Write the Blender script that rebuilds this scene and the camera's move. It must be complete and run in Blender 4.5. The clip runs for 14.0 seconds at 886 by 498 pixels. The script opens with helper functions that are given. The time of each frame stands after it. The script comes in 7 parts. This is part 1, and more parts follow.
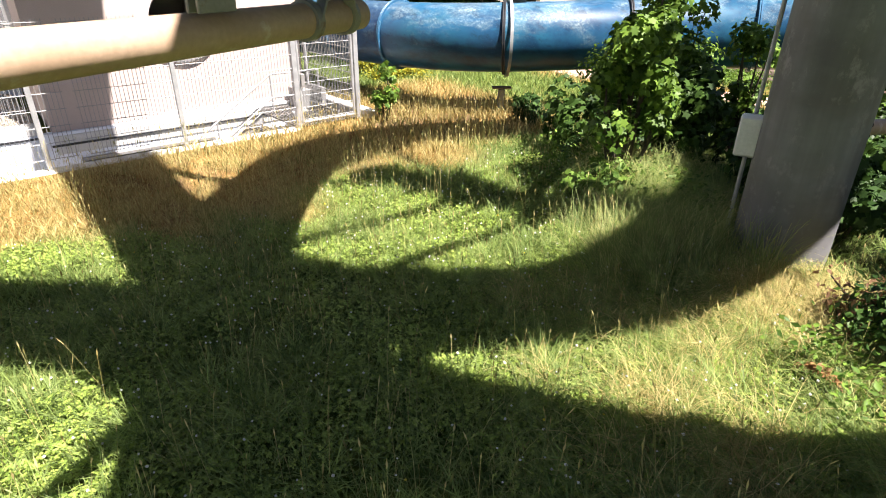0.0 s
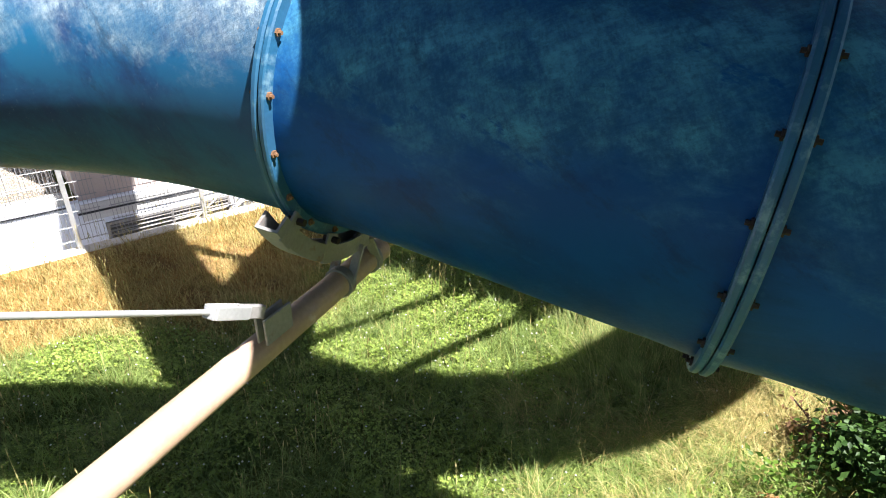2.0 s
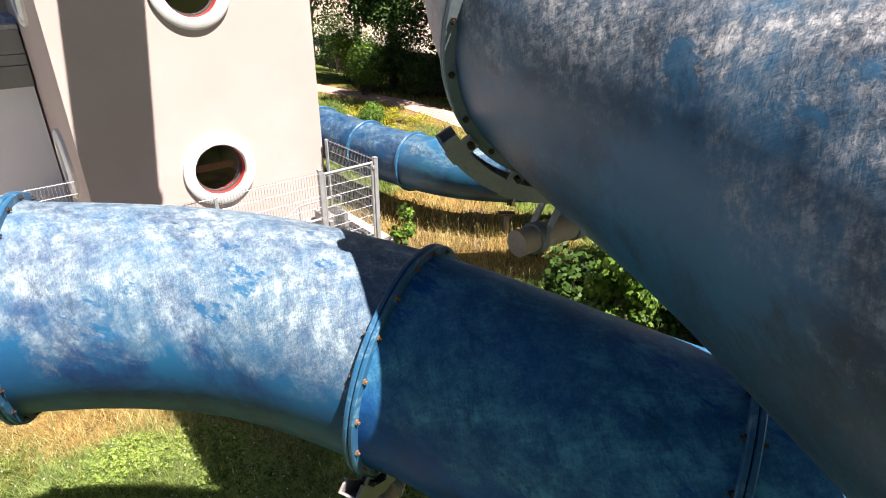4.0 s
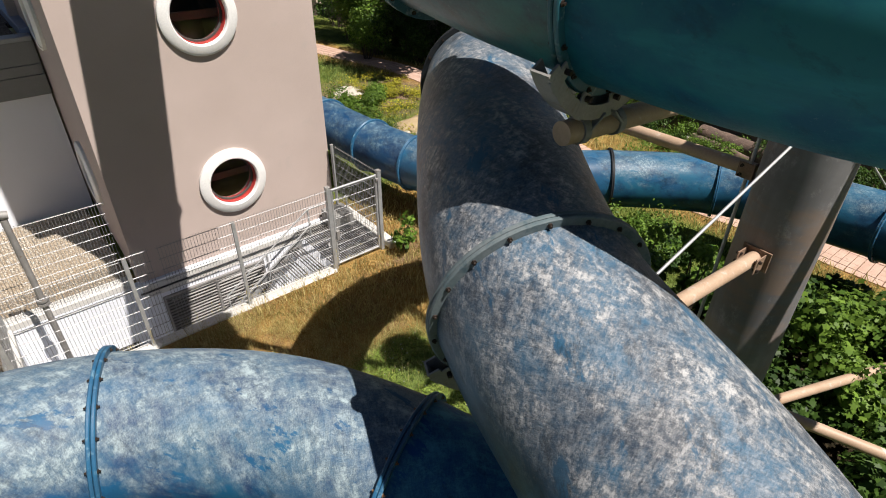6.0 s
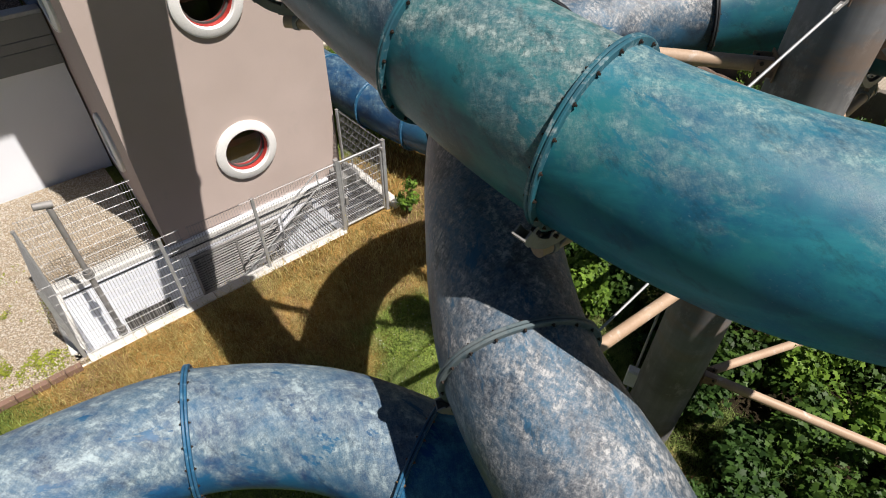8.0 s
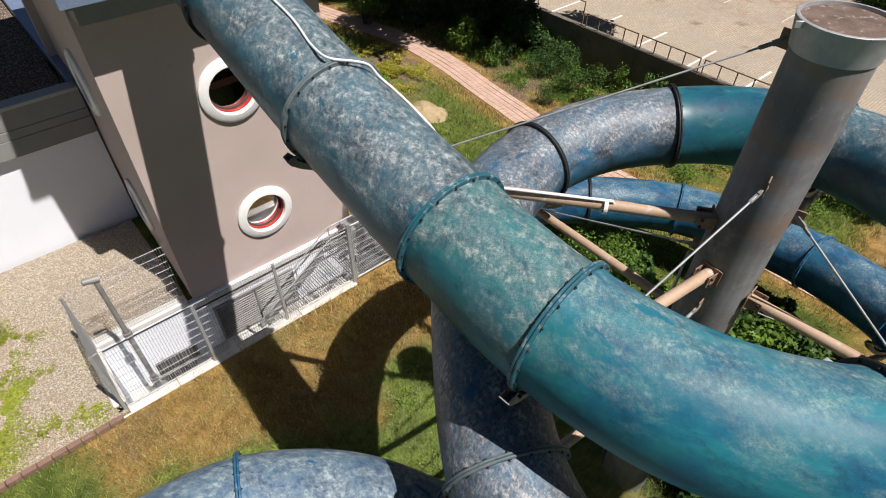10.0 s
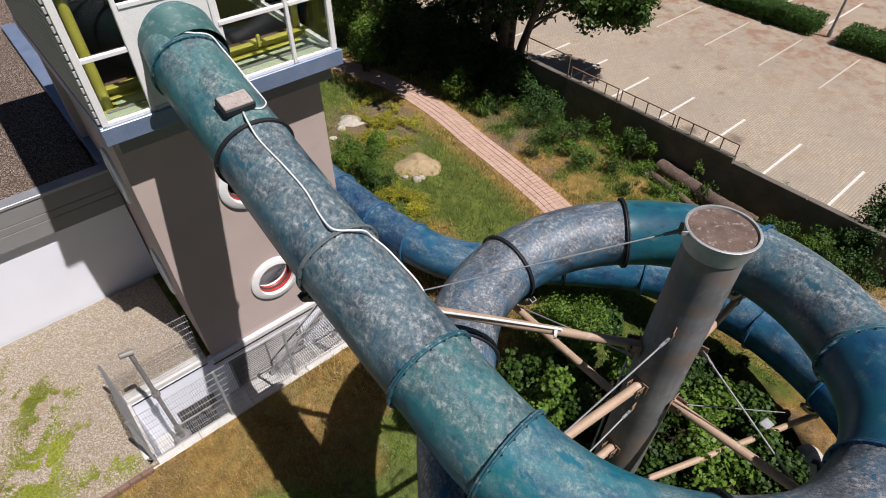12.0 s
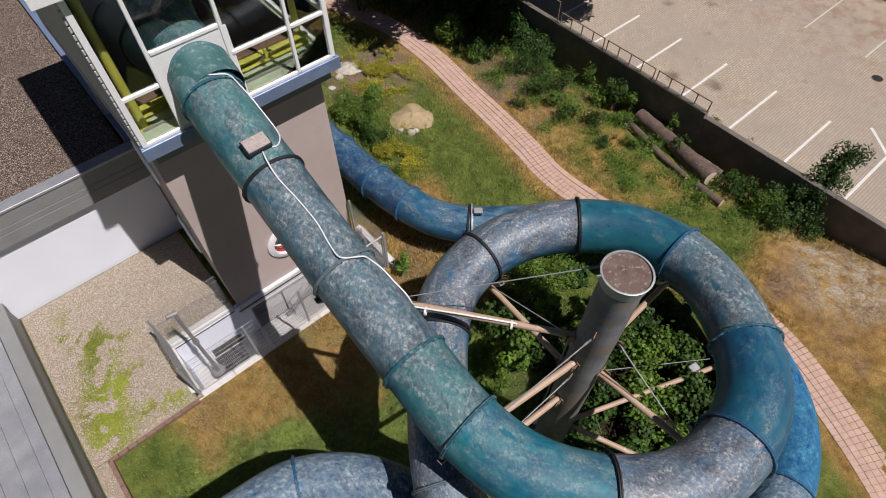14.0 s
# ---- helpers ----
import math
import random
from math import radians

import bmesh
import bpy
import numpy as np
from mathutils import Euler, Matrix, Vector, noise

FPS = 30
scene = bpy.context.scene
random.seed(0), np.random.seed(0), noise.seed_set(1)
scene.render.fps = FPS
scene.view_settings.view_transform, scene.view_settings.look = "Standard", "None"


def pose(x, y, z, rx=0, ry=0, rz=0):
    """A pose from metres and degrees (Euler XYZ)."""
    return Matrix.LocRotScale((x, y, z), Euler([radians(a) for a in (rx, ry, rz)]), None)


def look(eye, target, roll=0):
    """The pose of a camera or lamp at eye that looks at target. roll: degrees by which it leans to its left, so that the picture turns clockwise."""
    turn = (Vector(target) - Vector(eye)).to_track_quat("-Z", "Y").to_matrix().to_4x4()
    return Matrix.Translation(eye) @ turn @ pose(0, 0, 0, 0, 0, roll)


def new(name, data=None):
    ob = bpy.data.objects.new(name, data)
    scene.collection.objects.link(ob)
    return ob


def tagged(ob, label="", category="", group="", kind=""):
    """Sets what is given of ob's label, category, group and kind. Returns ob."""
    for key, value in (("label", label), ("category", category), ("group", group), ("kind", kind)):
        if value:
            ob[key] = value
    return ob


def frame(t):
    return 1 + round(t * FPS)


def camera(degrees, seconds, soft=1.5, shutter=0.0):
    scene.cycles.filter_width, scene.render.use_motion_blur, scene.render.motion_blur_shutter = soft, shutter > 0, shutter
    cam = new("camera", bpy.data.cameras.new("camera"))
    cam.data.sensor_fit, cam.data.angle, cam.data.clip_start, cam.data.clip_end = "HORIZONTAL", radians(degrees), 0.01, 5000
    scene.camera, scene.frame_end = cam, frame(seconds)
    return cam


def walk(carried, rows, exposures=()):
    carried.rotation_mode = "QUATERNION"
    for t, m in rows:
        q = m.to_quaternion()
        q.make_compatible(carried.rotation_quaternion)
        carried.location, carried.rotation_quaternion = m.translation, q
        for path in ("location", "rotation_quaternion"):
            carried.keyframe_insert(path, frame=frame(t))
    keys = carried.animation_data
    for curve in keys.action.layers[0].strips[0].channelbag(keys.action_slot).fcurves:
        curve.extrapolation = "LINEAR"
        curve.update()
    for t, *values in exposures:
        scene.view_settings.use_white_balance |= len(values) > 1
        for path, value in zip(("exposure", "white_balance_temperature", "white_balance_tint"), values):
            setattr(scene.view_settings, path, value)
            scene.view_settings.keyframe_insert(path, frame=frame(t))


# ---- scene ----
cam = camera(75.6, 14.0, soft=1.0)
ROWS = [
    (0, -0.006, 0.004, 2.156, 63.68, -0.57, -0.02),
    (0.5, -0.006, -0.007, 2.450, 63.56, -0.50, 0.01),
    (1, -0.008, -0.009, 2.730, 63.64, -0.53, 0.03),
    (1.5, -0.020, 0.006, 3.004, 63.56, -0.58, 0.08),
    (2, -0.051, 0.012, 3.292, 63.44, -0.58, 0.14),
    (2.5, -0.133, 0.011, 3.586, 63.31, -0.50, 0.12),
    (3, -0.205, -0.004, 3.898, 63.21, -0.55, 0.22),
    (3.5, -0.232, -0.017, 4.224, 63.05, -0.45, 0.25),
    (4, -0.243, -0.030, 4.701, 63.30, -0.48, 0.00),
    (4.2, -0.246, -0.010, 4.900, 63.10, -0.48, -0.02),
    (6.3, -0.161, -0.012, 6.607, 54.29, -0.65, 0.60),
    (6.5, -0.170, -0.040, 6.771, 52.79, -0.75, 0.60),
    (7, -0.179, -0.066, 7.159, 47.75, -0.56, 0.52),
    (7.2, -0.185, -0.080, 7.300, 47.05, -0.48, 0.45),
    (9.3, -0.271, -0.040, 8.937, 46.31, -0.44, 0.01),
    (9.5, -0.274, -0.024, 9.120, 46.14, -0.41, 0.02),
    (10, -0.274, -0.016, 9.620, 46.02, -0.35, 0.02),
    (10.5, -0.253, -0.004, 10.140, 45.96, -0.32, 0.05),
    (11, -0.240, 0.009, 10.674, 45.88, -0.27, 0.06),
    (11.5, -0.208, 0.003, 11.234, 45.85, -0.26, 0.04),
    (12, -0.037, 0.011, 11.831, 45.74, -0.22, 0.02),
    (12.5, 0.167, 0.022, 12.392, 45.73, -0.20, -0.01),
    (13, 0.249, 0.043, 13.139, 45.65, -0.14, 0.00),
    (13.5, 0.279, 0.018, 13.987, 42.19, -0.08, 0.01),
    (14, 0.282, 0.029, 14.653, 35.15, -0.02, 0.02),
]
EXPOSURES = [(0, 1.92, 6550, 17), (0.5, 1.83, 6500, 17), (1.0, 1.75, 6200, 16), (1.5, 1.72, 5950, 15), (2.0, 1.98, 6200, 15), (2.5, 2.25, 6450, 16), (3.0, 2.04, 6500, 18), (3.5, 1.87, 6550, 18), (4.2, 1.52, 6550, 17), (6.3, 0.56, 6600, 13), (9.3, 0.47, 6500, 13), (11.0, 0.31, 6350, 16), (14, -0.01, 6250, 18)]
walk(cam, [(t, pose(x, y, z, rx, ry, rz)) for t, x, y, z, rx, ry, rz in ROWS], EXPOSURES)

# ---- daylight ----
SUN_DIR = Vector((-0.797, 0.520, -1.73)).normalized()     # the way the sunlight travels
SUN_ELEV = math.asin(-SUN_DIR.z)
world = bpy.data.worlds.new("sky")
scene.world = world
world.use_nodes = True
wt = world.node_tree
sky = wt.nodes.new("ShaderNodeTexSky")
sky.sky_type = "NISHITA"
sky.sun_disc = False
sky.sun_elevation = SUN_ELEV
sky.sun_rotation = math.atan2(-SUN_DIR.x, -SUN_DIR.y)
sky.air_density, sky.dust_density, sky.ozone_density = 1.0, 0.6, 1.0
wt.links.new(sky.outputs[0], wt.nodes["Background"].inputs[0])
wt.nodes["Background"].inputs[1].default_value = 0.021
sun = new("sun", bpy.data.lights.new("sun", "SUN"))
sun.data.energy, sun.data.angle, sun.data.color = 5.0, radians(0.53), (1.0, 0.95, 0.87)
sun.matrix_world = look((20, -14, 42), Vector((20, -14, 42)) + SUN_DIR)

# ---- materials ----


class Mat:
    """A principled material and short ways to wire it."""

    def __init__(self, name):
        self.m = bpy.data.materials.new(name)
        self.m.use_nodes = True
        self.t = self.m.node_tree
        self.b = self.t.nodes["Principled BSDF"]
        self.out = self.t.nodes["Material Output"]

    def node(self, kind, ins=None, operation=None, data_type=None):
        n = self.t.nodes.new("ShaderNode" + kind)
        if operation:
            n.operation = operation
        if data_type:
            n.data_type = data_type
        for k, v in (ins or {}).items():
            self.put(n.inputs[k], v)
        return n

    def put(self, sock, v):
        if isinstance(v, bpy.types.NodeSocket):
            self.t.links.new(v, sock)
        elif isinstance(v, tuple) and len(v) == 3 and sock.type == "RGBA":
            sock.default_value = (*v, 1)
        else:
            sock.default_value = v

    def noise(self, vec, scale, detail=4.0, rough=0.55):
        return self.node("TexNoise", {"Vector": vec, "Scale": scale, "Detail": detail, "Roughness": rough}).outputs[0]

    def ramp(self, v, lo, hi, a=0.0, b=1.0):
        return self.node("MapRange", {0: v, 1: lo, 2: hi, 3: a, 4: b}).outputs[0]

    def mix(self, f, a, b):
        n = self.node("Mix", data_type="RGBA")
        self.put(n.inputs[0], f), self.put(n.inputs[6], a), self.put(n.inputs[7], b)
        return n.outputs[2]

    def math(self, op, a, b=0.0):
        n = self.node("Math", operation=op)
        self.put(n.inputs[0], a), self.put(n.inputs[1], b)
        return n.outputs[0]

    def scaled(self, vec, s):
        return self.node("VectorMath", {0: vec, 1: s}, operation="MULTIPLY").outputs[0]

    def bump(self, h, strength, dist=0.01):
        return self.node("Bump", {"Height": h, "Strength": strength, "Distance": dist}).outputs[0]

    def set(self, **kw):
        names = {"color": "Base Color", "rough": "Roughness", "metal": "Metallic", "normal": "Normal", "spec": "Specular IOR Level"}
        for k, v in kw.items():
            self.put(self.b.inputs[names[k]], v)
        return self.m

    @property
    def obj(self):
        return self.node("TexCoord").outputs["Object"]

    @property
    def pos(self):
        return self.node("NewGeometry").outputs["Position"]


def surface(name, c1, c2, scale=3.0, rough=0.7, bump=0.2, fine=60.0, metal=0.0, c3=None, amount3=0.0, spec=0.5, dist=0.006):
    """Two colours mingled at two scales, worn patches of a third, fine relief."""
    m = Mat(name)
    p = m.pos
    big, small = m.noise(p, scale, 5), m.noise(p, fine, 3)
    col = m.mix(m.ramp(big, 0.33, 0.67), c1, c2)
    col = m.mix(m.ramp(small, 0.3, 0.75, 0.0, 0.35), col, tuple(0.6 * c for c in c1))
    if c3:
        col = m.mix(m.ramp(m.noise(p, scale * 2.3, 6, 0.65), 0.62 - amount3 * 0.2, 0.72 - amount3 * 0.1), col, c3)
    return m.set(color=col, rough=m.ramp(big, 0.3, 0.7, rough - 0.08, rough + 0.08), metal=metal, spec=spec,
                 normal=m.bump(m.math("ADD", small, m.math("MULTIPLY", big, 0.5)), bump, dist))


def gelcoat(name, hues, chalk, cover, gloss=0.3, top=0.2, glint=1.0, soft=0.0, grain=20.0):
    """Weathered coloured gelcoat: three faded hues, chalked skin with bared glass fibre that glints, and smooth patches
    left along the tube; tops are painted paler than undersides.
    """
    m = Mat(name)
    uv = m.node("UVMap").outputs[0]
    rnd = m.node("ObjectInfo").outputs["Random"]
    off = m.node("CombineXYZ", {0: m.math("MULTIPLY", rnd, 37.0), 1: m.math("MULTIPLY", rnd, 91.0), 2: 0.0}).outputs[0]
    uv = m.node("VectorMath", {0: uv, 1: off}, operation="ADD").outputs[0]

    def turned(angle, sx, sy):
        r = m.node("VectorRotate", {"Vector": uv, "Angle": radians(angle)}).outputs[0]
        return m.scaled(r, (sx, sy, 1.0))

    def streaky(angle, sx, sy, detail=4.0, rough=0.62, bent=0.9):
        return m.node("TexNoise", {"Vector": turned(angle, sx, sy), "Scale": 1.0, "Detail": detail, "Roughness": rough, "Distortion": bent}).outputs[0]

    broad = m.noise(turned(20, 1.0, 0.6), 0.9, 5, 0.6)
    cloudy = m.noise(turned(-35, 1.0, 0.7), 2.4, 9, 0.66)
    base = m.mix(m.ramp(broad, 0.40, 0.60), hues[0], hues[1])
    base = m.mix(m.ramp(cloudy, 0.46, 0.60, 0.0, 0.9), base, hues[2])
    wipe = streaky(12, 3.2, 0.9, 8.0, 0.66, 0.4)
    base = m.mix(m.ramp(wipe, 0.52, 0.62, 0.0, 0.45), base, tuple(1.5 * c for c in hues[1]))
    # where the skin has worn through, weighted by facing
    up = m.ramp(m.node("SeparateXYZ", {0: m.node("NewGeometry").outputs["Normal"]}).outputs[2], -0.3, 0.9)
    wear_and_facing = m.math("ADD", m.math("MULTIPLY", m.noise(turned(8, 1.2, 0.8), 1.4, 12, 0.66), 0.6), m.math("MULTIPLY", streaky(-10, 4.2, 1.6, 9.0, 0.72, 0.5), 0.4))
    # facing bias puts sunned tops paler and shaded undersides darker into the colour
    wear_and_facing = m.math("ADD", wear_and_facing, m.math("MULTIPLY", m.math("SUBTRACT", up, 0.6), top))
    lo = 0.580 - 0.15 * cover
    worn = m.ramp(wear_and_facing, lo - 0.02, lo + 0.115 + 0.03 * soft)
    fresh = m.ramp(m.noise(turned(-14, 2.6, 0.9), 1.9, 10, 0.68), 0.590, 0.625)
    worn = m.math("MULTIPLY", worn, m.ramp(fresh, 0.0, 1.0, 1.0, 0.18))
    # fleck and fibre at the scale of the chopped strands
    fib = m.math("MULTIPLY", m.math("ADD", streaky(32, 26.0, 95.0), streaky(-50, 24.0, 88.0)), 0.5)
    fleck = m.noise(uv, 85.0, 5, 0.75)
    mottle = m.noise(turned(40, 1.0, 1.3), grain, 8, 0.78)
    grit = m.math("ADD", m.math("MULTIPLY", fib, 0.5), m.math("ADD", m.math("MULTIPLY", fleck, 0.25), m.math("MULTIPLY", mottle, 0.25)))
    pale = m.mix(m.ramp(grit, 0.44, 0.56), tuple((0.34 + 0.34 * soft) * c for c in chalk), tuple((1.35 - 0.2 * soft) * c for c in chalk))
    drift = streaky(18, 6.5, 2.2, 9.0, 0.72, 0.6)
    film = m.math("MULTIPLY", m.math("MULTIPLY", worn, m.ramp(mottle, 0.40, 0.565, 0.22 + 0.25 * soft, 1.0)), m.ramp(drift, 0.42, 0.58, 0.42 + 0.2 * soft, 1.0))
    pale = m.mix(m.ramp(m.math("ADD", m.math("MULTIPLY", drift, 0.5), m.math("MULTIPLY", mottle, 0.5)), 0.53, 0.62), pale, tuple((1.70 - 0.35 * soft) * c for c in chalk))
    col = m.mix(m.math("MULTIPLY", film, min(0.98, 0.72 + 0.25 * cover)), base, pale)
    col = m.mix(m.math("MULTIPLY", fresh, 0.55), col, m.mix(0.5, base, tuple(1.2 * c for c in hues[0])))
    dots = m.math("MULTIPLY", m.ramp(m.noise(uv, 42.0, 8, 0.8), 0.585, 0.63), m.ramp(cloudy, 0.46, 0.60, 0.0, 0.32 - 0.2 * soft))
    col = m.mix(dots, col, tuple(min(0.7, 1.6 * c) for c in chalk))
    grime = m.ramp(m.noise(turned(60, 1.0, 2.0), 2.4, 11, 0.80), 0.545, 0.625, 0.0, 0.62 - 0.25 * soft)
    col = m.mix(grime, col, tuple(0.30 * c + 0.008 for c in hues[2]))
    rough = m.math("ADD", m.ramp(grit, 0.42, 0.58, gloss - 0.03, gloss + 0.10), m.math("MULTIPLY", film, 0.05))
    amount = m.math("ADD", 0.05, m.math("MULTIPLY", worn, 0.55 * glint))
    relief = m.math("ADD", m.math("MULTIPLY", fib, 0.7), m.math("ADD", m.math("MULTIPLY", fleck, 0.3), m.math("MULTIPLY", cloudy, 0.8)))
    return m.set(color=col, rough=rough, spec=0.5 - 0.36 * soft, normal=m.bump(relief, amount, 0.012))


def foliage(name, dark, light, through_light=0.25, rough=0.5, dry=None):
    m = Mat(name)
    r = m.node("NewGeometry").outputs["Random Per Island"]
    col = m.mix(r, dark, light)
    col = m.mix(m.ramp(m.noise(m.pos, 0.9, 3), 0.35, 0.7, 0.0, 0.6), col, tuple(0.6 * c for c in dark))
    if dry:
        col = m.mix(m.ramp(r, 0.8, 0.97), col, dry)
    m.set(color=col, rough=rough, spec=0.2)
    tr = m.node("BsdfTranslucent", {"Color": m.mix(0.5, col, light)})
    mx = m.node("MixShader", {0: through_light, 1: m.b.outputs[0], 2: tr.outputs[0]})
    m.t.links.new(mx.outputs[0], m.out.inputs[0])
    return m.m


def glass_mat(name, tint=(0.85, 0.875, 0.86)):
    m = Mat(name)
    g = m.node("BsdfGlossy", {"Color": (1.0, 1.0, 1.0), "Roughness": 0.02})
    t = m.node("BsdfTransparent", {"Color": tint})
    f = m.node("Fresnel", {"IOR": 1.5})
    mx = m.node("MixShader", {0: f.outputs[0], 1: t.outputs[0], 2: g.outputs[0]})
    m.t.links.new(mx.outputs[0], m.out.inputs[0])
    return m.m


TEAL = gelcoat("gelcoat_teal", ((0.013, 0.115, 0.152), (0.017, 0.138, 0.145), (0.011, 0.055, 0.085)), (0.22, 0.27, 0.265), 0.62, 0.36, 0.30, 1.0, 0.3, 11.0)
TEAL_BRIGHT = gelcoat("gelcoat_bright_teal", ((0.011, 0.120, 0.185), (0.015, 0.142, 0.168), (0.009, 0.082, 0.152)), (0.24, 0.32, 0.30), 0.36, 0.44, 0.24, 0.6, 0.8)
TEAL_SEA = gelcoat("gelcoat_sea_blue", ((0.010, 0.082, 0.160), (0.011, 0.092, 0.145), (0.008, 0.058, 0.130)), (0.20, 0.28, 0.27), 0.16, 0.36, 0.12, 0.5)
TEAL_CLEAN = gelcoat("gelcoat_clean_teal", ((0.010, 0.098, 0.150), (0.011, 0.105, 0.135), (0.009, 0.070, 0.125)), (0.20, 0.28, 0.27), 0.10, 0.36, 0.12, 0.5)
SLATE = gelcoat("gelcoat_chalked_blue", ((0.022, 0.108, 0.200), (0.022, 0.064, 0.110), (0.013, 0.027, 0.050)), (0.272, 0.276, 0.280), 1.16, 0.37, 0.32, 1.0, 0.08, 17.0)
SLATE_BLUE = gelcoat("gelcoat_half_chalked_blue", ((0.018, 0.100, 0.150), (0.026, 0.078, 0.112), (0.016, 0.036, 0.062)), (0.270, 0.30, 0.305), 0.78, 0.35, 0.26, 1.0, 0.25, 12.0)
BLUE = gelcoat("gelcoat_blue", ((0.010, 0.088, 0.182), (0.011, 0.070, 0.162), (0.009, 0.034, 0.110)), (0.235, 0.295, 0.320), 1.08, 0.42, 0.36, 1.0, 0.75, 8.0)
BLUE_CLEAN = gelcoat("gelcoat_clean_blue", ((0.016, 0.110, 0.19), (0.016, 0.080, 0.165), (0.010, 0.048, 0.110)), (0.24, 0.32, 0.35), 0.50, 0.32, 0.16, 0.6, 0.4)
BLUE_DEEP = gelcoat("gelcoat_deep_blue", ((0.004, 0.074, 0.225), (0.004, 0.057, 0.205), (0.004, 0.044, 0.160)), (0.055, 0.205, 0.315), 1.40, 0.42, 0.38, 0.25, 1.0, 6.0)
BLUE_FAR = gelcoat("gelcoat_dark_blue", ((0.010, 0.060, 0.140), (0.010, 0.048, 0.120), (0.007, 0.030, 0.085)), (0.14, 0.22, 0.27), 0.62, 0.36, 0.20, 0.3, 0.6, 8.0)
RUBBER = surface("black_seal", (0.012, 0.014, 0.018), (0.02, 0.024, 0.03), rough=0.6)
FLANGE_BLUE = surface("blue_flange", (0.020, 0.12, 0.235), (0.024, 0.09, 0.18), 6, 0.45, c3=(0.13, 0.25, 0.34), amount3=0.35)
FLANGE_TEAL = surface("teal_flange", (0.02, 0.12, 0.16), (0.025, 0.09, 0.13), 6, 0.45, c3=(0.25, 0.32, 0.34), amount3=0.45)
FLANGE_PALE = surface("faded_flange", (0.10, 0.14, 0.155), (0.17, 0.20, 0.21), 6, 0.6, c3=(0.06, 0.10, 0.12), amount3=0.4)
BOLT = surface("rusty_bolt", (0.03, 0.024, 0.022), (0.055, 0.036, 0.026), 30, 0.6, metal=0.5)
BOLT_RUST = surface("brown_bolt", (0.22, 0.12, 0.06), (0.14, 0.07, 0.035), 30, 0.7)
GALV = surface("galvanised_steel", (0.36, 0.37, 0.38), (0.47, 0.48, 0.49), 9, 0.5, 0.1, 90, metal=0.35)
GALV_DULL = surface("dull_galvanised_steel", (0.23, 0.225, 0.22), (0.33, 0.32, 0.31), 5, 0.6, 0.12, 70, metal=0.25, c3=(0.20, 0.13, 0.09), amount3=0.1)
MESH_STEEL = surface("grey_fence_wire", (0.28, 0.285, 0.29), (0.36, 0.365, 0.37), 9, 0.5, 0.1, 90, metal=0.3)
PRIMER = surface("tan_painted_pipe", (0.40, 0.275, 0.185), (0.49, 0.355, 0.255), 3, 0.55, 0.1, 50, c3=(0.55, 0.48, 0.42), amount3=0.15)


def column_mat():
    m = Mat("weathered_steel_column")
    p = m.pos
    streak = m.noise(m.scaled(p, (5.0, 5.0, 0.35)), 2.0, 5)
    band = m.noise(m.scaled(p, (0.6, 0.6, 1.0)), 1.1, 5, 0.6)
    rust = m.noise(m.scaled(p, (0.8, 0.8, 2.0)), 1.3, 8, 0.66)
    col = m.mix(m.ramp(streak, 0.3, 0.7), (0.165, 0.17, 0.18), (0.25, 0.255, 0.265))
    col = m.mix(m.ramp(band, 0.42, 0.60, 0.0, 0.7), col, (0.110, 0.106, 0.110))
    col = m.mix(m.ramp(m.noise(m.scaled(p, (2.0, 2.0, 1.2)), 3.0, 10, 0.75), 0.55, 0.66, 0.0, 0.7), col, (0.30, 0.295, 0.30))
    height = m.ramp(m.node("SeparateXYZ", {0: p}).outputs[2], 1.6, 3.2, 0.15, 1.0)
    col = m.mix(m.math("MULTIPLY", height, m.ramp(rust, 0.50, 0.60, 0.0, 0.55)), col, (0.235, 0.155, 0.105))
    return m.set(color=col, rough=0.68, metal=0.05, normal=m.bump(m.noise(p, 40, 3), 0.1, 0.004))


COLUMN = column_mat()
RUSTY = surface("rusty_cap_plate", (0.10, 0.065, 0.05), (0.18, 0.125, 0.10), 6, 0.8, 0.3, c3=(0.34, 0.30, 0.28), amount3=0.3)
RENDER = surface("mauve_grey_render", (0.475, 0.390, 0.355), (0.520, 0.430, 0.395), 0.9, 0.85, 0.3, 160, c3=(0.43, 0.365, 0.335), amount3=0.10)
WHITE_WALL = surface("white_render", (0.81, 0.84, 0.91), (0.85, 0.88, 0.95), 0.7, 0.85, 0.2, 140)
CONCRETE = surface("pale_concrete", (0.58, 0.57, 0.55), (0.68, 0.67, 0.64), 2.0, 0.85, 0.3, 60, c3=(0.42, 0.40, 0.37), amount3=0.1)
GREY_CLAD = surface("grey_facade_panel", (0.22, 0.22, 0.215), (0.26, 0.26, 0.255), 1.5, 0.6, 0.08, 60)
PALE_CLAD = surface("pale_facade_slat", (0.44, 0.44, 0.43), (0.50, 0.50, 0.49), 1.5, 0.6, 0.08, 60)
ZINC = surface("blue_grey_sheet_metal", (0.20, 0.27, 0.42), (0.25, 0.32, 0.47), 2.5, 0.38, 0.05, 30, metal=0.35)
ZINC_GREY = surface("grey_sheet_metal", (0.36, 0.37, 0.40), (0.43, 0.44, 0.46), 2.0, 0.42, 0.05, 30, metal=0.4)
WHITE_PAINT = surface("white_lacquer", (0.80, 0.80, 0.79), (0.84, 0.84, 0.83), 4, 0.35, 0.04, 40)
YELLOW = surface("yellow_green_paint", (0.48, 0.45, 0.06), (0.56, 0.53, 0.10), 3, 0.5, 0.05, 40)
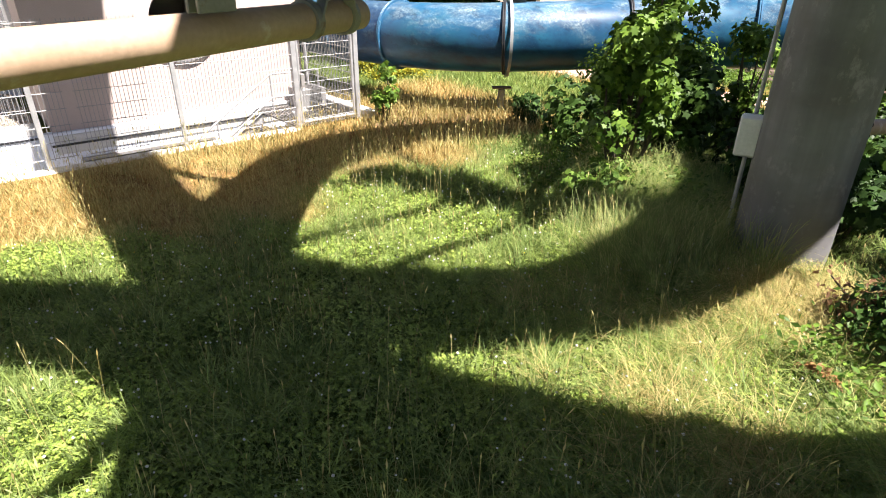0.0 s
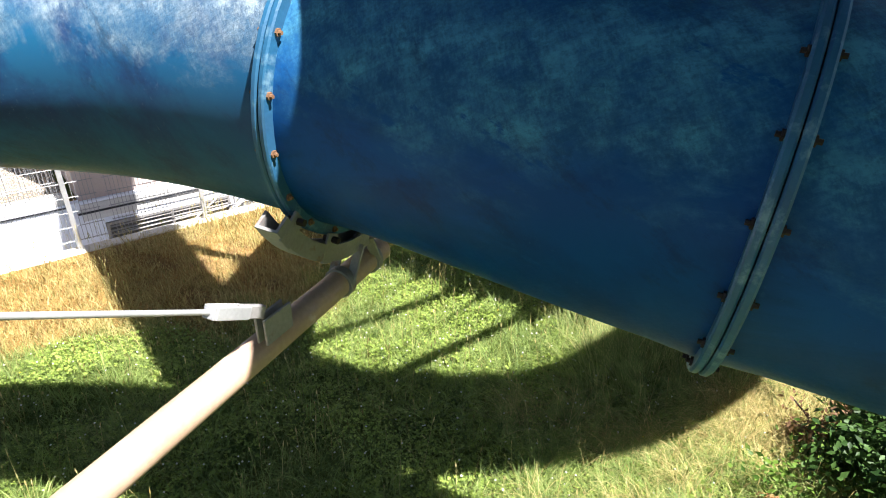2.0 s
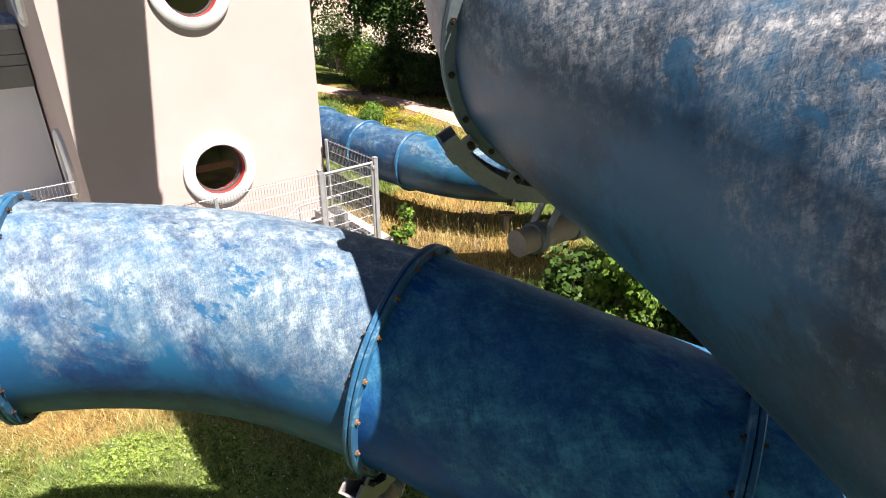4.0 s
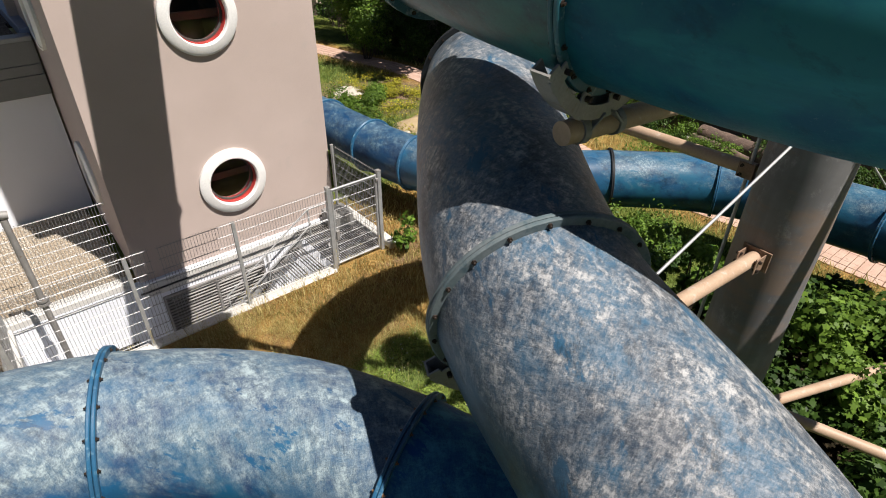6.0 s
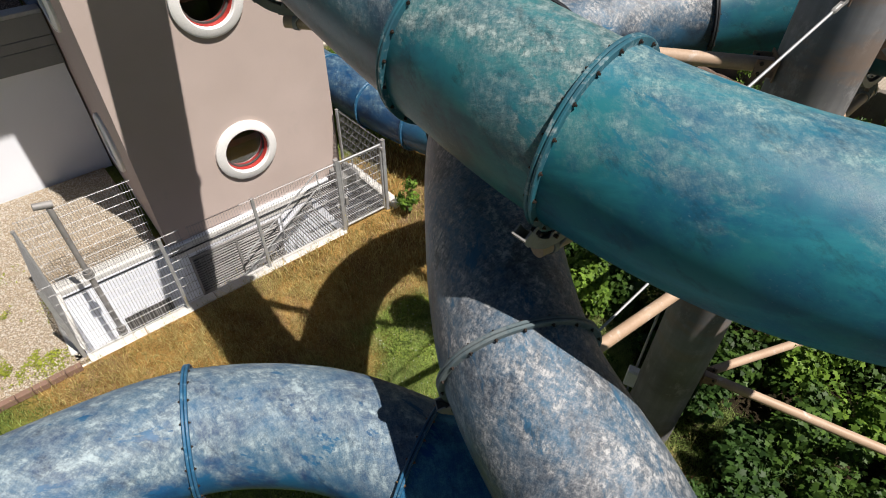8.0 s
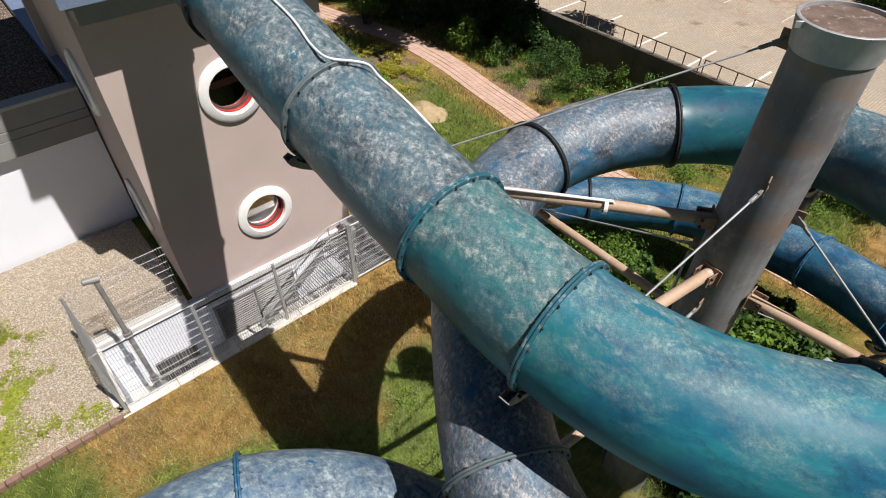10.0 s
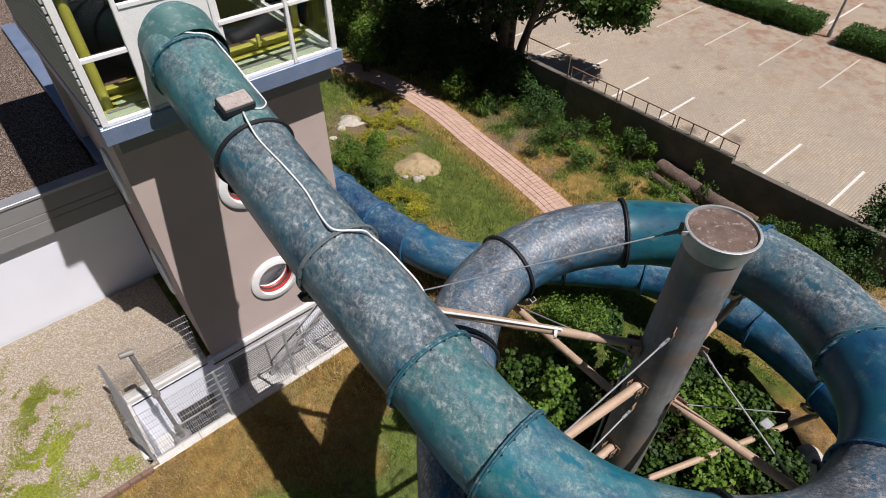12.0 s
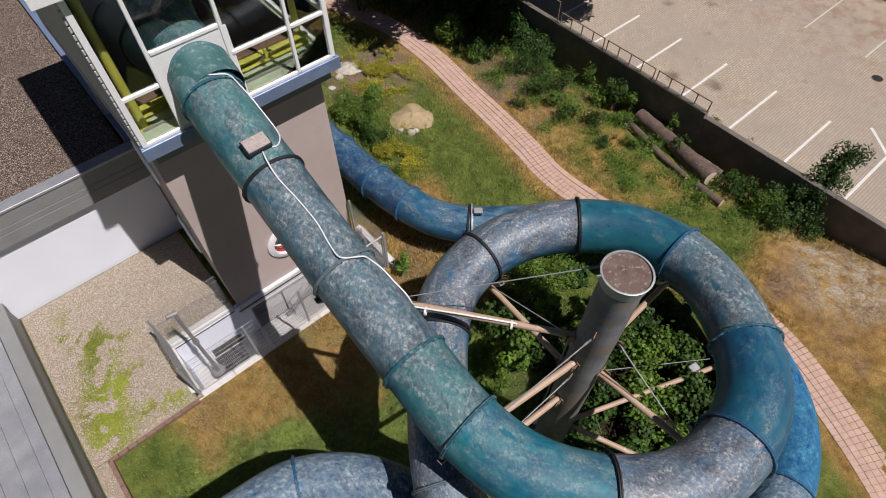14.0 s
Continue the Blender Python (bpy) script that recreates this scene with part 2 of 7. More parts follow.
CABIN_FLOOR = surface("pale_green_floor", (0.42, 0.50, 0.33), (0.50, 0.57, 0.40), 2, 0.6, 0.05, 40)
RED_PAINT = surface("red_lacquer", (0.34, 0.025, 0.022), (0.42, 0.04, 0.03), 5, 0.4, 0.05, 40)
# dark tone put in for the shade inside vents and tower; sash too
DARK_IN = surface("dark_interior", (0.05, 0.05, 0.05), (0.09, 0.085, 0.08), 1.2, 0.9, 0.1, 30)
BROWN_IN = surface("brown_interior_board", (0.14, 0.08, 0.055), (0.20, 0.11, 0.075), 2, 0.8, 0.1, 30)
TEAL_PLAIN = surface("weathered_teal_collar", (0.022, 0.095, 0.10), (0.045, 0.130, 0.125), 3, 0.5, 0.2, 40, c3=(0.15, 0.21, 0.20), amount3=0.55)
LID = surface("stained_lamp_lid", (0.34, 0.29, 0.27), (0.46, 0.41, 0.38), 14, 0.8, 0.2, c3=(0.2, 0.14, 0.11), amount3=0.3)
GLASS = glass_mat("window_glass")
BARK = surface("bark", (0.055, 0.04, 0.03), (0.11, 0.085, 0.065), 8, 0.9, 0.8, 40, dist=0.02)
LOG = surface("log_bark", (0.085, 0.060, 0.048), (0.17, 0.115, 0.09), 5, 0.9, 0.8, 35, c3=(0.30, 0.23, 0.18), amount3=0.2, dist=0.02)
LOG_END = surface("sawn_log_end", (0.50, 0.40, 0.28), (0.62, 0.52, 0.38), 10, 0.85, 0.3, 40)
SAND = surface("sand", (0.36, 0.265, 0.15), (0.47, 0.37, 0.22), 5, 0.95, 0.6, 60, c3=(0.40, 0.28, 0.17), amount3=0.2, dist=0.03)
STONE = surface("pale_stone", (0.38, 0.35, 0.29), (0.54, 0.50, 0.43), 6, 0.9, 0.5, 40)
WALL_DARK = surface("stained_concrete_wall", (0.11, 0.098, 0.082), (0.18, 0.158, 0.13), 1.6, 0.9, 0.4, 40, c3=(0.10, 0.095, 0.08), amount3=0.2)
RUST_STEEL = surface("rusty_railing", (0.20, 0.125, 0.08), (0.30, 0.20, 0.14), 10, 0.75, 0.2, 60)
BRICK_EDGE = surface("red_brick_edging", (0.19, 0.115, 0.085), (0.26, 0.16, 0.12), 7, 0.9, 0.4, 60, c3=(0.16, 0.12, 0.08), amount3=0.3)
CABLE = surface("pale_cable", (0.68, 0.70, 0.72), (0.78, 0.79, 0.80), 8, 0.5, 0.05, 40)
GREY_PVC = surface("grey_vent_pipe", (0.42, 0.42, 0.43), (0.52, 0.52, 0.53), 4, 0.45, 0.05, 40)
# dark and light copies also paint in how shaded or sunlit a bush looks
LEAF = foliage("shrub_leaf", (0.018, 0.046, 0.009), (0.092, 0.172, 0.030), 0.18)
LEAF_LIGHT = foliage("light_shrub_leaf", (0.045, 0.100, 0.014), (0.19, 0.31, 0.045), 0.22)
LEAF_DARK = foliage("dark_tree_leaf", (0.016, 0.042, 0.010), (0.072, 0.145, 0.032), 0.18)
LEAF_YELLOW = foliage("yellow_ground_cover_leaf", (0.16, 0.18, 0.022), (0.58, 0.52, 0.05))
WEED = foliage("bright_weed_leaf", (0.19, 0.24, 0.03), (0.44, 0.47, 0.07))
HEDGE = foliage("hedge_leaf", (0.035, 0.09, 0.016), (0.09, 0.18, 0.035))
CLOVER = foliage("clover_leaf", (0.15, 0.245, 0.038), (0.44, 0.55, 0.12))
FLOWER = surface("white_blossom", (0.70, 0.70, 0.64), (0.80, 0.80, 0.75), 40, 0.8, 0.05)
FLOWER_Y = surface("yellow_blossom", (0.70, 0.52, 0.02), (0.75, 0.60, 0.05), 40, 0.8, 0.05)
BROWN_LEAF = foliage("withered_leaf", (0.16, 0.09, 0.045), (0.30, 0.18, 0.10))


def pebble_mat(name, c1, c2, gap, patch, scale):
    """Small loose stones, each of its own shade, with dark gaps and weathered patches."""
    m = Mat(name)
    p = m.pos
    warp = m.node("VectorMath", {0: p, 1: m.scaled(m.node("TexNoise", {"Vector": p, "Scale": 14.0}).outputs[1], (0.03, 0.03, 0.03))}, operation="ADD").outputs[0]
    v = m.node("TexVoronoi", {"Vector": warp, "Scale": scale})
    shade = m.node("SeparateColor", {0: v.outputs["Color"]})
    col = m.mix(m.ramp(shade.outputs[0], 0.0, 1.0), c1, c2)
    col = m.mix(m.ramp(shade.outputs[1], 0.75, 1.0, 0.0, 0.8), col, tuple(1.35 * c for c in c2))
    col = m.mix(m.ramp(v.outputs["Distance"], 0.30, 0.62, 0.0, 0.9), col, gap)
    col = m.mix(m.ramp(m.noise(p, 0.9, 7, 0.68), 0.48, 0.68, 0.0, 0.6), col, patch)
    return m.set(color=col, rough=0.95, spec=0.15, normal=m.bump(v.outputs["Distance"], 0.9, -0.03))

# ---- mesh helpers ----


class Build:
    """Gathers vertices and faces of one mesh."""

    def __init__(self):
        self.v, self.f, self.uv = [], [], None

    def add(self, verts, faces, m=None):
        k = len(self.v)
        self.v += [tuple(m @ Vector(p)) for p in verts] if m else [tuple(p) for p in verts]
        self.f += [tuple(i + k for i in q) for q in faces]
        return self

    def box(self, c, s, bev=0.0, m=None):
        hx, hy, hz = s[0] / 2, s[1] / 2, s[2] / 2
        b = min(bev, hx * 0.9, hy * 0.9, hz * 0.9)
        if b <= 0:
            v = [(c[0] + x * hx, c[1] + y * hy, c[2] + z * hz) for x in (-1, 1) for y in (-1, 1) for z in (-1, 1)]
            return self.add(v, [(0, 1, 3, 2), (4, 6, 7, 5), (0, 4, 5, 1), (2, 3, 7, 6), (0, 2, 6, 4), (1, 5, 7, 3)], m)
        v, f, idx = [], [], {}
        for x in (-1, 1):
            for y in (-1, 1):
                for z in (-1, 1):
                    for ax in range(3):
                        p = [c[0] + x * (hx - (b if ax != 0 else 0)), c[1] + y * (hy - (b if ax != 1 else 0)), c[2] + z * (hz - (b if ax != 2 else 0))]
                        idx[(x, y, z, ax)] = len(v)
                        v.append(p)
        for s_ in (-1, 1):
            f.append(tuple(idx[(s_, y, z, 0)] for y, z in ((-1, -1), (1, -1), (1, 1), (-1, 1))[::s_]))
            f.append(tuple(idx[(x, s_, z, 1)] for x, z in ((-1, -1), (-1, 1), (1, 1), (1, -1))[::s_]))
            f.append(tuple(idx[(x, y, s_, 2)] for x, y in ((-1, -1), (1, -1), (1, 1), (-1, 1))[::s_]))
        for p in (-1, 1):
            for q in (-1, 1):
                f.append((idx[(-1, p, q, 1)], idx[(1, p, q, 1)], idx[(1, p, q, 2)], idx[(-1, p, q, 2)]))
                f.append((idx[(p, -1, q, 0)], idx[(p, 1, q, 0)], idx[(p, 1, q, 2)], idx[(p, -1, q, 2)]))
                f.append((idx[(p, q, -1, 0)], idx[(p, q, 1, 0)], idx[(p, q, 1, 1)], idx[(p, q, -1, 1)]))
        for x in (-1, 1):
            for y in (-1, 1):
                for z in (-1, 1):
                    f.append(tuple(idx[(x, y, z, a)] for a in range(3)))
        return self.add(v, f, m)

    def cyl(self, p0, p1, r, n=16, r2=None, caps=True):
        p0, p1 = Vector(p0), Vector(p1)
        r2 = r if r2 is None else r2
        q = (p1 - p0).to_track_quat("Z", "Y")
        v, f = [], []
        for k in range(n):
            d = q @ Vector((math.cos(2 * math.pi * k / n), math.sin(2 * math.pi * k / n), 0))
            v += [p0 + d * r, p1 + d * r2]
        for k in range(n):
            a, b = 2 * k, 2 * ((k + 1) % n)
            f.append((a, b, b + 1, a + 1))
        if caps:
            f += [tuple(range(0, 2 * n, 2))[::-1], tuple(range(1, 2 * n, 2))]
        return self.add(v, f)

    def sweep(self, pts, r, n=10, caps=True, radii=None):
        pts = [Vector(p) for p in pts]
        v, f = [], []
        side = None
        for i, p in enumerate(pts):
            t = (pts[min(i + 1, len(pts) - 1)] - pts[max(i - 1, 0)]).normalized()
            if side is None:
                side = t.orthogonal().normalized()
            side = (side - t * side.dot(t)).normalized()
            up = t.cross(side)
            rr = radii[i] if radii else r
            v += [p + (side * math.cos(2 * math.pi * k / n) + up * math.sin(2 * math.pi * k / n)) * rr for k in range(n)]
        for i in range(len(pts) - 1):
            for k in range(n):
                a, b = i * n + k, i * n + (k + 1) % n
                f.append((a, b, b + n, a + n))
        if caps:
            f += [tuple(range(n))[::-1], tuple(range((len(pts) - 1) * n, len(pts) * n))]
        return self.add(v, f)

    def lathe(self, prof, n=32, m=None, closed=False):
        """prof: (radius, height) pairs turned round z."""
        v = [(r * math.cos(2 * math.pi * k / n), r * math.sin(2 * math.pi * k / n), h) for r, h in prof for k in range(n)]
        f, rows = [], len(prof)
        for i in range(rows if closed else rows - 1):
            for k in range(n):
                a, b, j = i * n + k, i * n + (k + 1) % n, (i + 1) % rows
                f.append((a, b, j * n + (k + 1) % n, j * n + k))
        return self.add(v, f, m)

    def mesh(self, name, material, smooth=None):
        me = bpy.data.meshes.new(name)
        me.from_pydata(self.v, [], self.f)
        if self.uv is not None:
            lay = me.uv_layers.new(name="UVMap")
            loops = np.empty(len(me.loops), dtype=np.int32)
            me.loops.foreach_get("vertex_index", loops)
            lay.data.foreach_set("uv", np.array(self.uv, dtype=np.float32)[loops].ravel())
        bm = bmesh.new()
        bm.from_mesh(me)
        bmesh.ops.recalc_face_normals(bm, faces=bm.faces)
        bm.to_mesh(me)
        bm.free()
        if material:
            me.materials.append(material)
        if smooth is not None:
            me.shade_smooth()
            me.set_sharp_from_angle(angle=radians(smooth))
        return me


def part(name, bd, material, parent=None, label="", smooth=None):
    ob = new(name, bd.mesh(name, material, smooth) if isinstance(bd, Build) else bd)
    ob.parent = parent
    return tagged(ob, label=label)


def thing(name, label, category, group="", kind="", m=None):
    ob = new(name)
    if m is not None:
        ob.matrix_world = m
    return tagged(ob, label, category, group, kind)


def cloud(name, points, normals, sizes, leaf, faces, material, parent=None, spin=None, seed=1, attr=None, label=""):
    """Many small leaves in one mesh: leaf holds the corners of one, lying in its x-y plane and pointing along y."""
    rng = np.random.default_rng(seed)
    n = len(points)
    z = normals / (np.linalg.norm(normals, axis=1, keepdims=True) + 1e-9)
    h = rng.normal(size=(n, 3)) if spin is None else spin
    y = h - z * np.sum(h * z, axis=1, keepdims=True)
    y /= np.linalg.norm(y, axis=1, keepdims=True) + 1e-9
    x = np.cross(y, z)
    lf = np.array(leaf, dtype=float)
    k = len(lf)
    v = (points[:, None, :] + sizes[:, None, None] * (lf[None, :, 0, None] * x[:, None, :] + lf[None, :, 1, None] * y[:, None, :] + lf[None, :, 2, None] * z[:, None, :]))
    return raw(name, v.reshape(-1, 3), faces, n, k, material, parent, attr, label)


def raw(name, verts, faces, n, k, material, parent=None, attr=None, label=""):
    """n like pieces of k corners each, with the same faces (triangles or quads, all alike)."""
    fa = np.array(faces, dtype=np.int64)
    idx = (np.arange(n)[:, None, None] * k + fa[None]).reshape(-1, fa.shape[1])
    me = bpy.data.meshes.new(name)
    me.vertices.add(len(verts))
    me.vertices.foreach_set("co", np.ascontiguousarray(verts, dtype=np.float32).ravel())
    me.loops.add(idx.size)
    me.loops.foreach_set("vertex_index", idx.ravel().astype(np.int32))
    me.polygons.add(len(idx))
    me.polygons.foreach_set("loop_start", np.arange(0, idx.size, fa.shape[1], dtype=np.int32))
    if attr is not None:
        at = me.attributes.new("dry", "FLOAT", "POINT")
        at.data.foreach_set("value", np.repeat(attr, k).astype(np.float32))
    me.update(calc_edges=True)
    me.materials.append(material)
    ob = new(name, me)
    ob.parent = parent
    return tagged(ob, label=label)


def smoothstep(lo, hi, v):
    t = np.clip((np.asarray(v, dtype=float) - lo) / (hi - lo), 0, 1)
    return t * t * (3 - 2 * t)


# the building's own axes: x along the tower's front, y into the house
TURN = 40.5
BM = Matrix.Translation((-4.2, 9.74, 0)) @ Matrix.Rotation(radians(TURN), 4, "Z")
CU, SU = math.cos(radians(TURN)), math.sin(radians(TURN))


def house_xy(x, y):
    dx, dy = np.asarray(x) + 4.2, np.asarray(y) - 9.74
    return dx * CU + dy * SU, -dx * SU + dy * CU


def world_xy(a, b):
    a, b = np.asarray(a), np.asarray(b)
    return -4.2 + a * CU - b * SU, 9.74 + a * SU + b * CU


def wave(x, y, k, s=0.0):
    return np.sin(k * x + 1.3 * np.sin(0.7 * k * y + s) + s) * np.sin(k * 1.13 * y + 1.7 * np.sin(0.6 * k * x - s) + 2 * s)


PATH_LINE = [(-6.4, 25.6), (-4.42, 24.1), (-2.05, 22.4), (-0.1, 20.2), (1.2, 18.2), (2.35, 16.5), (3.3, 15.0), (4.1, 13.65), (5.3, 12.35), (6.9, 10.9), (8.3, 9.3), (9.35, 8.1), (10.05, 6.95), (10.65, 5.3), (11.1, 3.6), (11.4, 1.5), (11.7, -2.0)]


def path_distance(x, y):
    x, y = np.asarray(x, dtype=float), np.asarray(y, dtype=float)
    best = np.full(np.broadcast(x, y).shape, 1e9)
    for (x0, y0), (x1, y1) in zip(PATH_LINE, PATH_LINE[1:]):
        dx, dy = x1 - x0, y1 - y0
        t = np.clip(((x - x0) * dx + (y - y0) * dy) / (dx * dx + dy * dy), 0, 1)
        best = np.minimum(best, np.hypot(x - x0 - t * dx, y - y0 - t * dy))
    return best


LOT_A, LOT_Z = 14.45, -0.50


def ground_z(x, y):
    x, y = np.asarray(x, dtype=float), np.asarray(y, dtype=float)
    a, b = house_xy(x, y)
    z = -0.21 + 0.04 * np.clip(x, -3, 3) * smoothstep(11, 7, y)
    z = z - 0.38 * smoothstep(10.0, 14.3, a) * smoothstep(-14, -6, b)
    z = z + 0.02 * wave(x, y, 1.9, 0.4) + 0.012 * wave(x, y, 4.7, 1.1)
    court = smoothstep(-3.4, -2.2, b) * smoothstep(3.4, 2.4, a) * smoothstep(7, 3, b)
    z = z * (1 - court) - 0.19 * court
    z = z - 0.40 * smoothstep(12.8, 14.2, a) * smoothstep(-14, -9, b)
    pd = smoothstep(1.1, 0.55, path_distance(x, y)) * (a < 14.0)
    z = z * (1 - pd) + pd * (-0.20 - 0.2 * smoothstep(10.5, 15, a))
    lot = smoothstep(LOT_A - 0.02, LOT_A + 0.05, a)
    return z * (1 - lot) + (LOT_Z - 0.05) * lot


def dryness(x, y):
    x, y = np.asarray(x, dtype=float), np.asarray(y, dtype=float)
    a, b = house_xy(x, y)
    n = 0.5 + 0.35 * wave(x, y, 1.1, 0.3) + 0.25 * wave(x, y, 2.9, 1.9)
    d = smoothstep(-5.5, -4.0, b - 1.15 * smoothstep(-1.6, -3.4, a) + 1.0 * (n - 0.5)) * smoothstep(1.0, 0.0, b) * smoothstep(6.5, 4.5, a) * (1 - 0.75 * smoothstep(-4.6, -5.6, a))
    pdist = path_distance(x, y)
    d = np.maximum(d, 0.8 * smoothstep(1.5, 0.7, pdist + 0.5 * (n - 0.5)))
    strip = smoothstep(9.0, 10.5, a) * smoothstep(0.5, 1.2, pdist) * smoothstep(11.0, 14.0, y) * (x > 0.05 * y - 3)
    d = np.maximum(d, strip * np.clip(0.55 + 0.5 * wave(x, y, 1.7, 2.6), 0, 1))
    d = np.maximum(d, 0.14 * smoothstep(9.5, 11.5, y))
    d = np.maximum(d, 0.9 * smoothstep(1.6, 0.8, np.hypot(x - 7.9, y - 6.0)))
    d = np.maximum(d, 0.95 * smoothstep(4.2, 2.2, np.hypot(x - 12.6, y - 8.6)))
    d = np.maximum(d, 0.32 * smoothstep(1.1, 0.3, np.hypot((x - 1.7) * 0.8, y - 3.0)))
    return np.clip(d + 0.35 * (n - 0.55), 0, 1)


def ground_mat():
    m = Mat("lawn_soil")
    p = m.pos
    dry = m.node("Attribute")
    dry.attribute_name = "dry"
    d = dry.outputs["Fac"]
    green = m.mix(m.ramp(m.noise(p, 2.2, 6), 0.35, 0.65), (0.075, 0.110, 0.020), (0.19, 0.225, 0.050))
    straw = m.mix(m.ramp(m.noise(p, 3.1, 6), 0.35, 0.65), (0.25, 0.140, 0.042), (0.50, 0.310, 0.105))
    straw = m.mix(m.ramp(m.noise(p, 7.0, 7, 0.7), 0.57, 0.69, 0.0, 0.65), straw, (0.13, 0.15, 0.03))
    col = m.mix(m.ramp(d, 0.2, 0.8), green, straw)
    # ground under the bushes is painted near-black for the shade between leaves
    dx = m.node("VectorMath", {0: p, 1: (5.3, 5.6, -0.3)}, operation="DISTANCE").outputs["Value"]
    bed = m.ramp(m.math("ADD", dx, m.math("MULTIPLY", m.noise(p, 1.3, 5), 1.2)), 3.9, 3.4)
    dust = m.math("MULTIPLY", m.ramp(m.math("ADD", m.node("VectorMath", {0: p, 1: (12.7, 9.4, -0.4)}, operation="DISTANCE").outputs["Value"], m.math("MULTIPLY", m.noise(p, 0.9, 6), 2.4)), 3.4, 2.2), m.ramp(m.noise(p, 2.6, 9, 0.75), 0.42, 0.56))
    bare = m.math("MULTIPLY", m.ramp(d, 0.80, 0.95), m.ramp(m.noise(p, 0.7, 8, 0.7), 0.46, 0.60))
    col = m.mix(bare, col, m.mix(m.ramp(m.noise(p, 9, 6, 0.7), 0.4, 0.6), (0.17, 0.105, 0.055), (0.34, 0.235, 0.145)))
    col = m.mix(dust, col, m.mix(m.ramp(m.noise(p, 12, 6, 0.7), 0.4, 0.6), (0.36, 0.29, 0.20), (0.58, 0.50, 0.38)))
    chips = m.math("MULTIPLY", m.ramp(m.node("VectorMath", {0: p, 1: (3.6, 18.6, -0.5)}, operation="DISTANCE").outputs["Value"], 3.4, 1.6), m.ramp(m.noise(p, 1.1, 6, 0.65), 0.44, 0.54))
    soil = m.math("MULTIPLY", m.ramp(m.node("VectorMath", {0: p, 1: (-2.6, 19.2, -0.2)}, operation="DISTANCE").outputs["Value"], 2.6, 1.2), m.ramp(m.noise(p, 1.5, 7, 0.7), 0.42, 0.52))
    chips = m.math("MAXIMUM", chips, soil)
    col = m.mix(chips, col, m.mix(m.ramp(m.noise(p, 22, 5, 0.75), 0.4, 0.6), (0.10, 0.065, 0.042), (0.36, 0.255, 0.18)))
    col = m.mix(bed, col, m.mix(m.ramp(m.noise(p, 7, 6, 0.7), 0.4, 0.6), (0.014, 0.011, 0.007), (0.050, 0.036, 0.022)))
    col = m.mix(m.ramp(m.noise(p, 30, 5, 0.7), 0.45, 0.72, 0.0, 0.8), col, (0.035, 0.034, 0.014))
    return m.set(color=col, rough=0.95, spec=0.1, normal=m.bump(m.noise(p, 45, 5, 0.7), 0.9, 0.05))


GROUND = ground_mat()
PIT = (-4.15, 2.25, -1.70)


def build_ground():
    far = [-320, -200, -120, -80, -55, -40]
    la = far + list(np.arange(-32, -12, 2.0)) + list(np.arange(-12, -4.2, 0.4)) + list(np.linspace(-4.15, -2.2, 5)) + list(np.linspace(-1.8, 2.25, 11))
    la += list(np.arange(2.6, 15.0, 0.35)) + [LOT_A - 0.02, LOT_A + 0.06, 16, 18, 22, 30, 40, 55, 80, 120, 200, 320]
    lb = far + list(np.arange(-32, -13, 2.0)) + list(np.arange(-13, -1.9, 0.35)) + [-1.70, -1.0, 0.02] + list(np.arange(0.4, 16, 0.4)) + [17, 19, 22, 26, 32, 40, 55, 80, 120, 200, 320]
    la, lb = np.array(sorted(set(np.round(la, 3)))), np.array(sorted(set(np.round(lb, 3))))
    A, B = np.meshgrid(la, lb, indexing="ij")
    X, Y = world_xy(A, B)
    Z, D = ground_z(X, Y), dryness(X, Y)
    bd = Build()
    bd.v = np.stack([X, Y, Z], -1).reshape(-1, 3).tolist()
    nb = len(lb)
    for i in range(len(la) - 1):
        for j in range(nb - 1):
            ca, cb = (la[i] + la[i + 1]) / 2, (lb[j] + lb[j + 1]) / 2
            if PIT[0] < ca < PIT[1] and PIT[2] < cb < 0.02:
                continue
            bd.f.append((i * nb + j, (i + 1) * nb + j, (i + 1) * nb + j + 1, i * nb + j + 1))
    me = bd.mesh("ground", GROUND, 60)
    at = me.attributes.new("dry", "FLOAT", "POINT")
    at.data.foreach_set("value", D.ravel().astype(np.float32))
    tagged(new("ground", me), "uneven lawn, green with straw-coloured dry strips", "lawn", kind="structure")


build_ground()

# ---- the water slide ----
TUBE_R, FLANGE_R = 0.565, 0.62
_in = world_xy(-0.50, 0.9)
_face = world_xy(-0.60, -0.52)
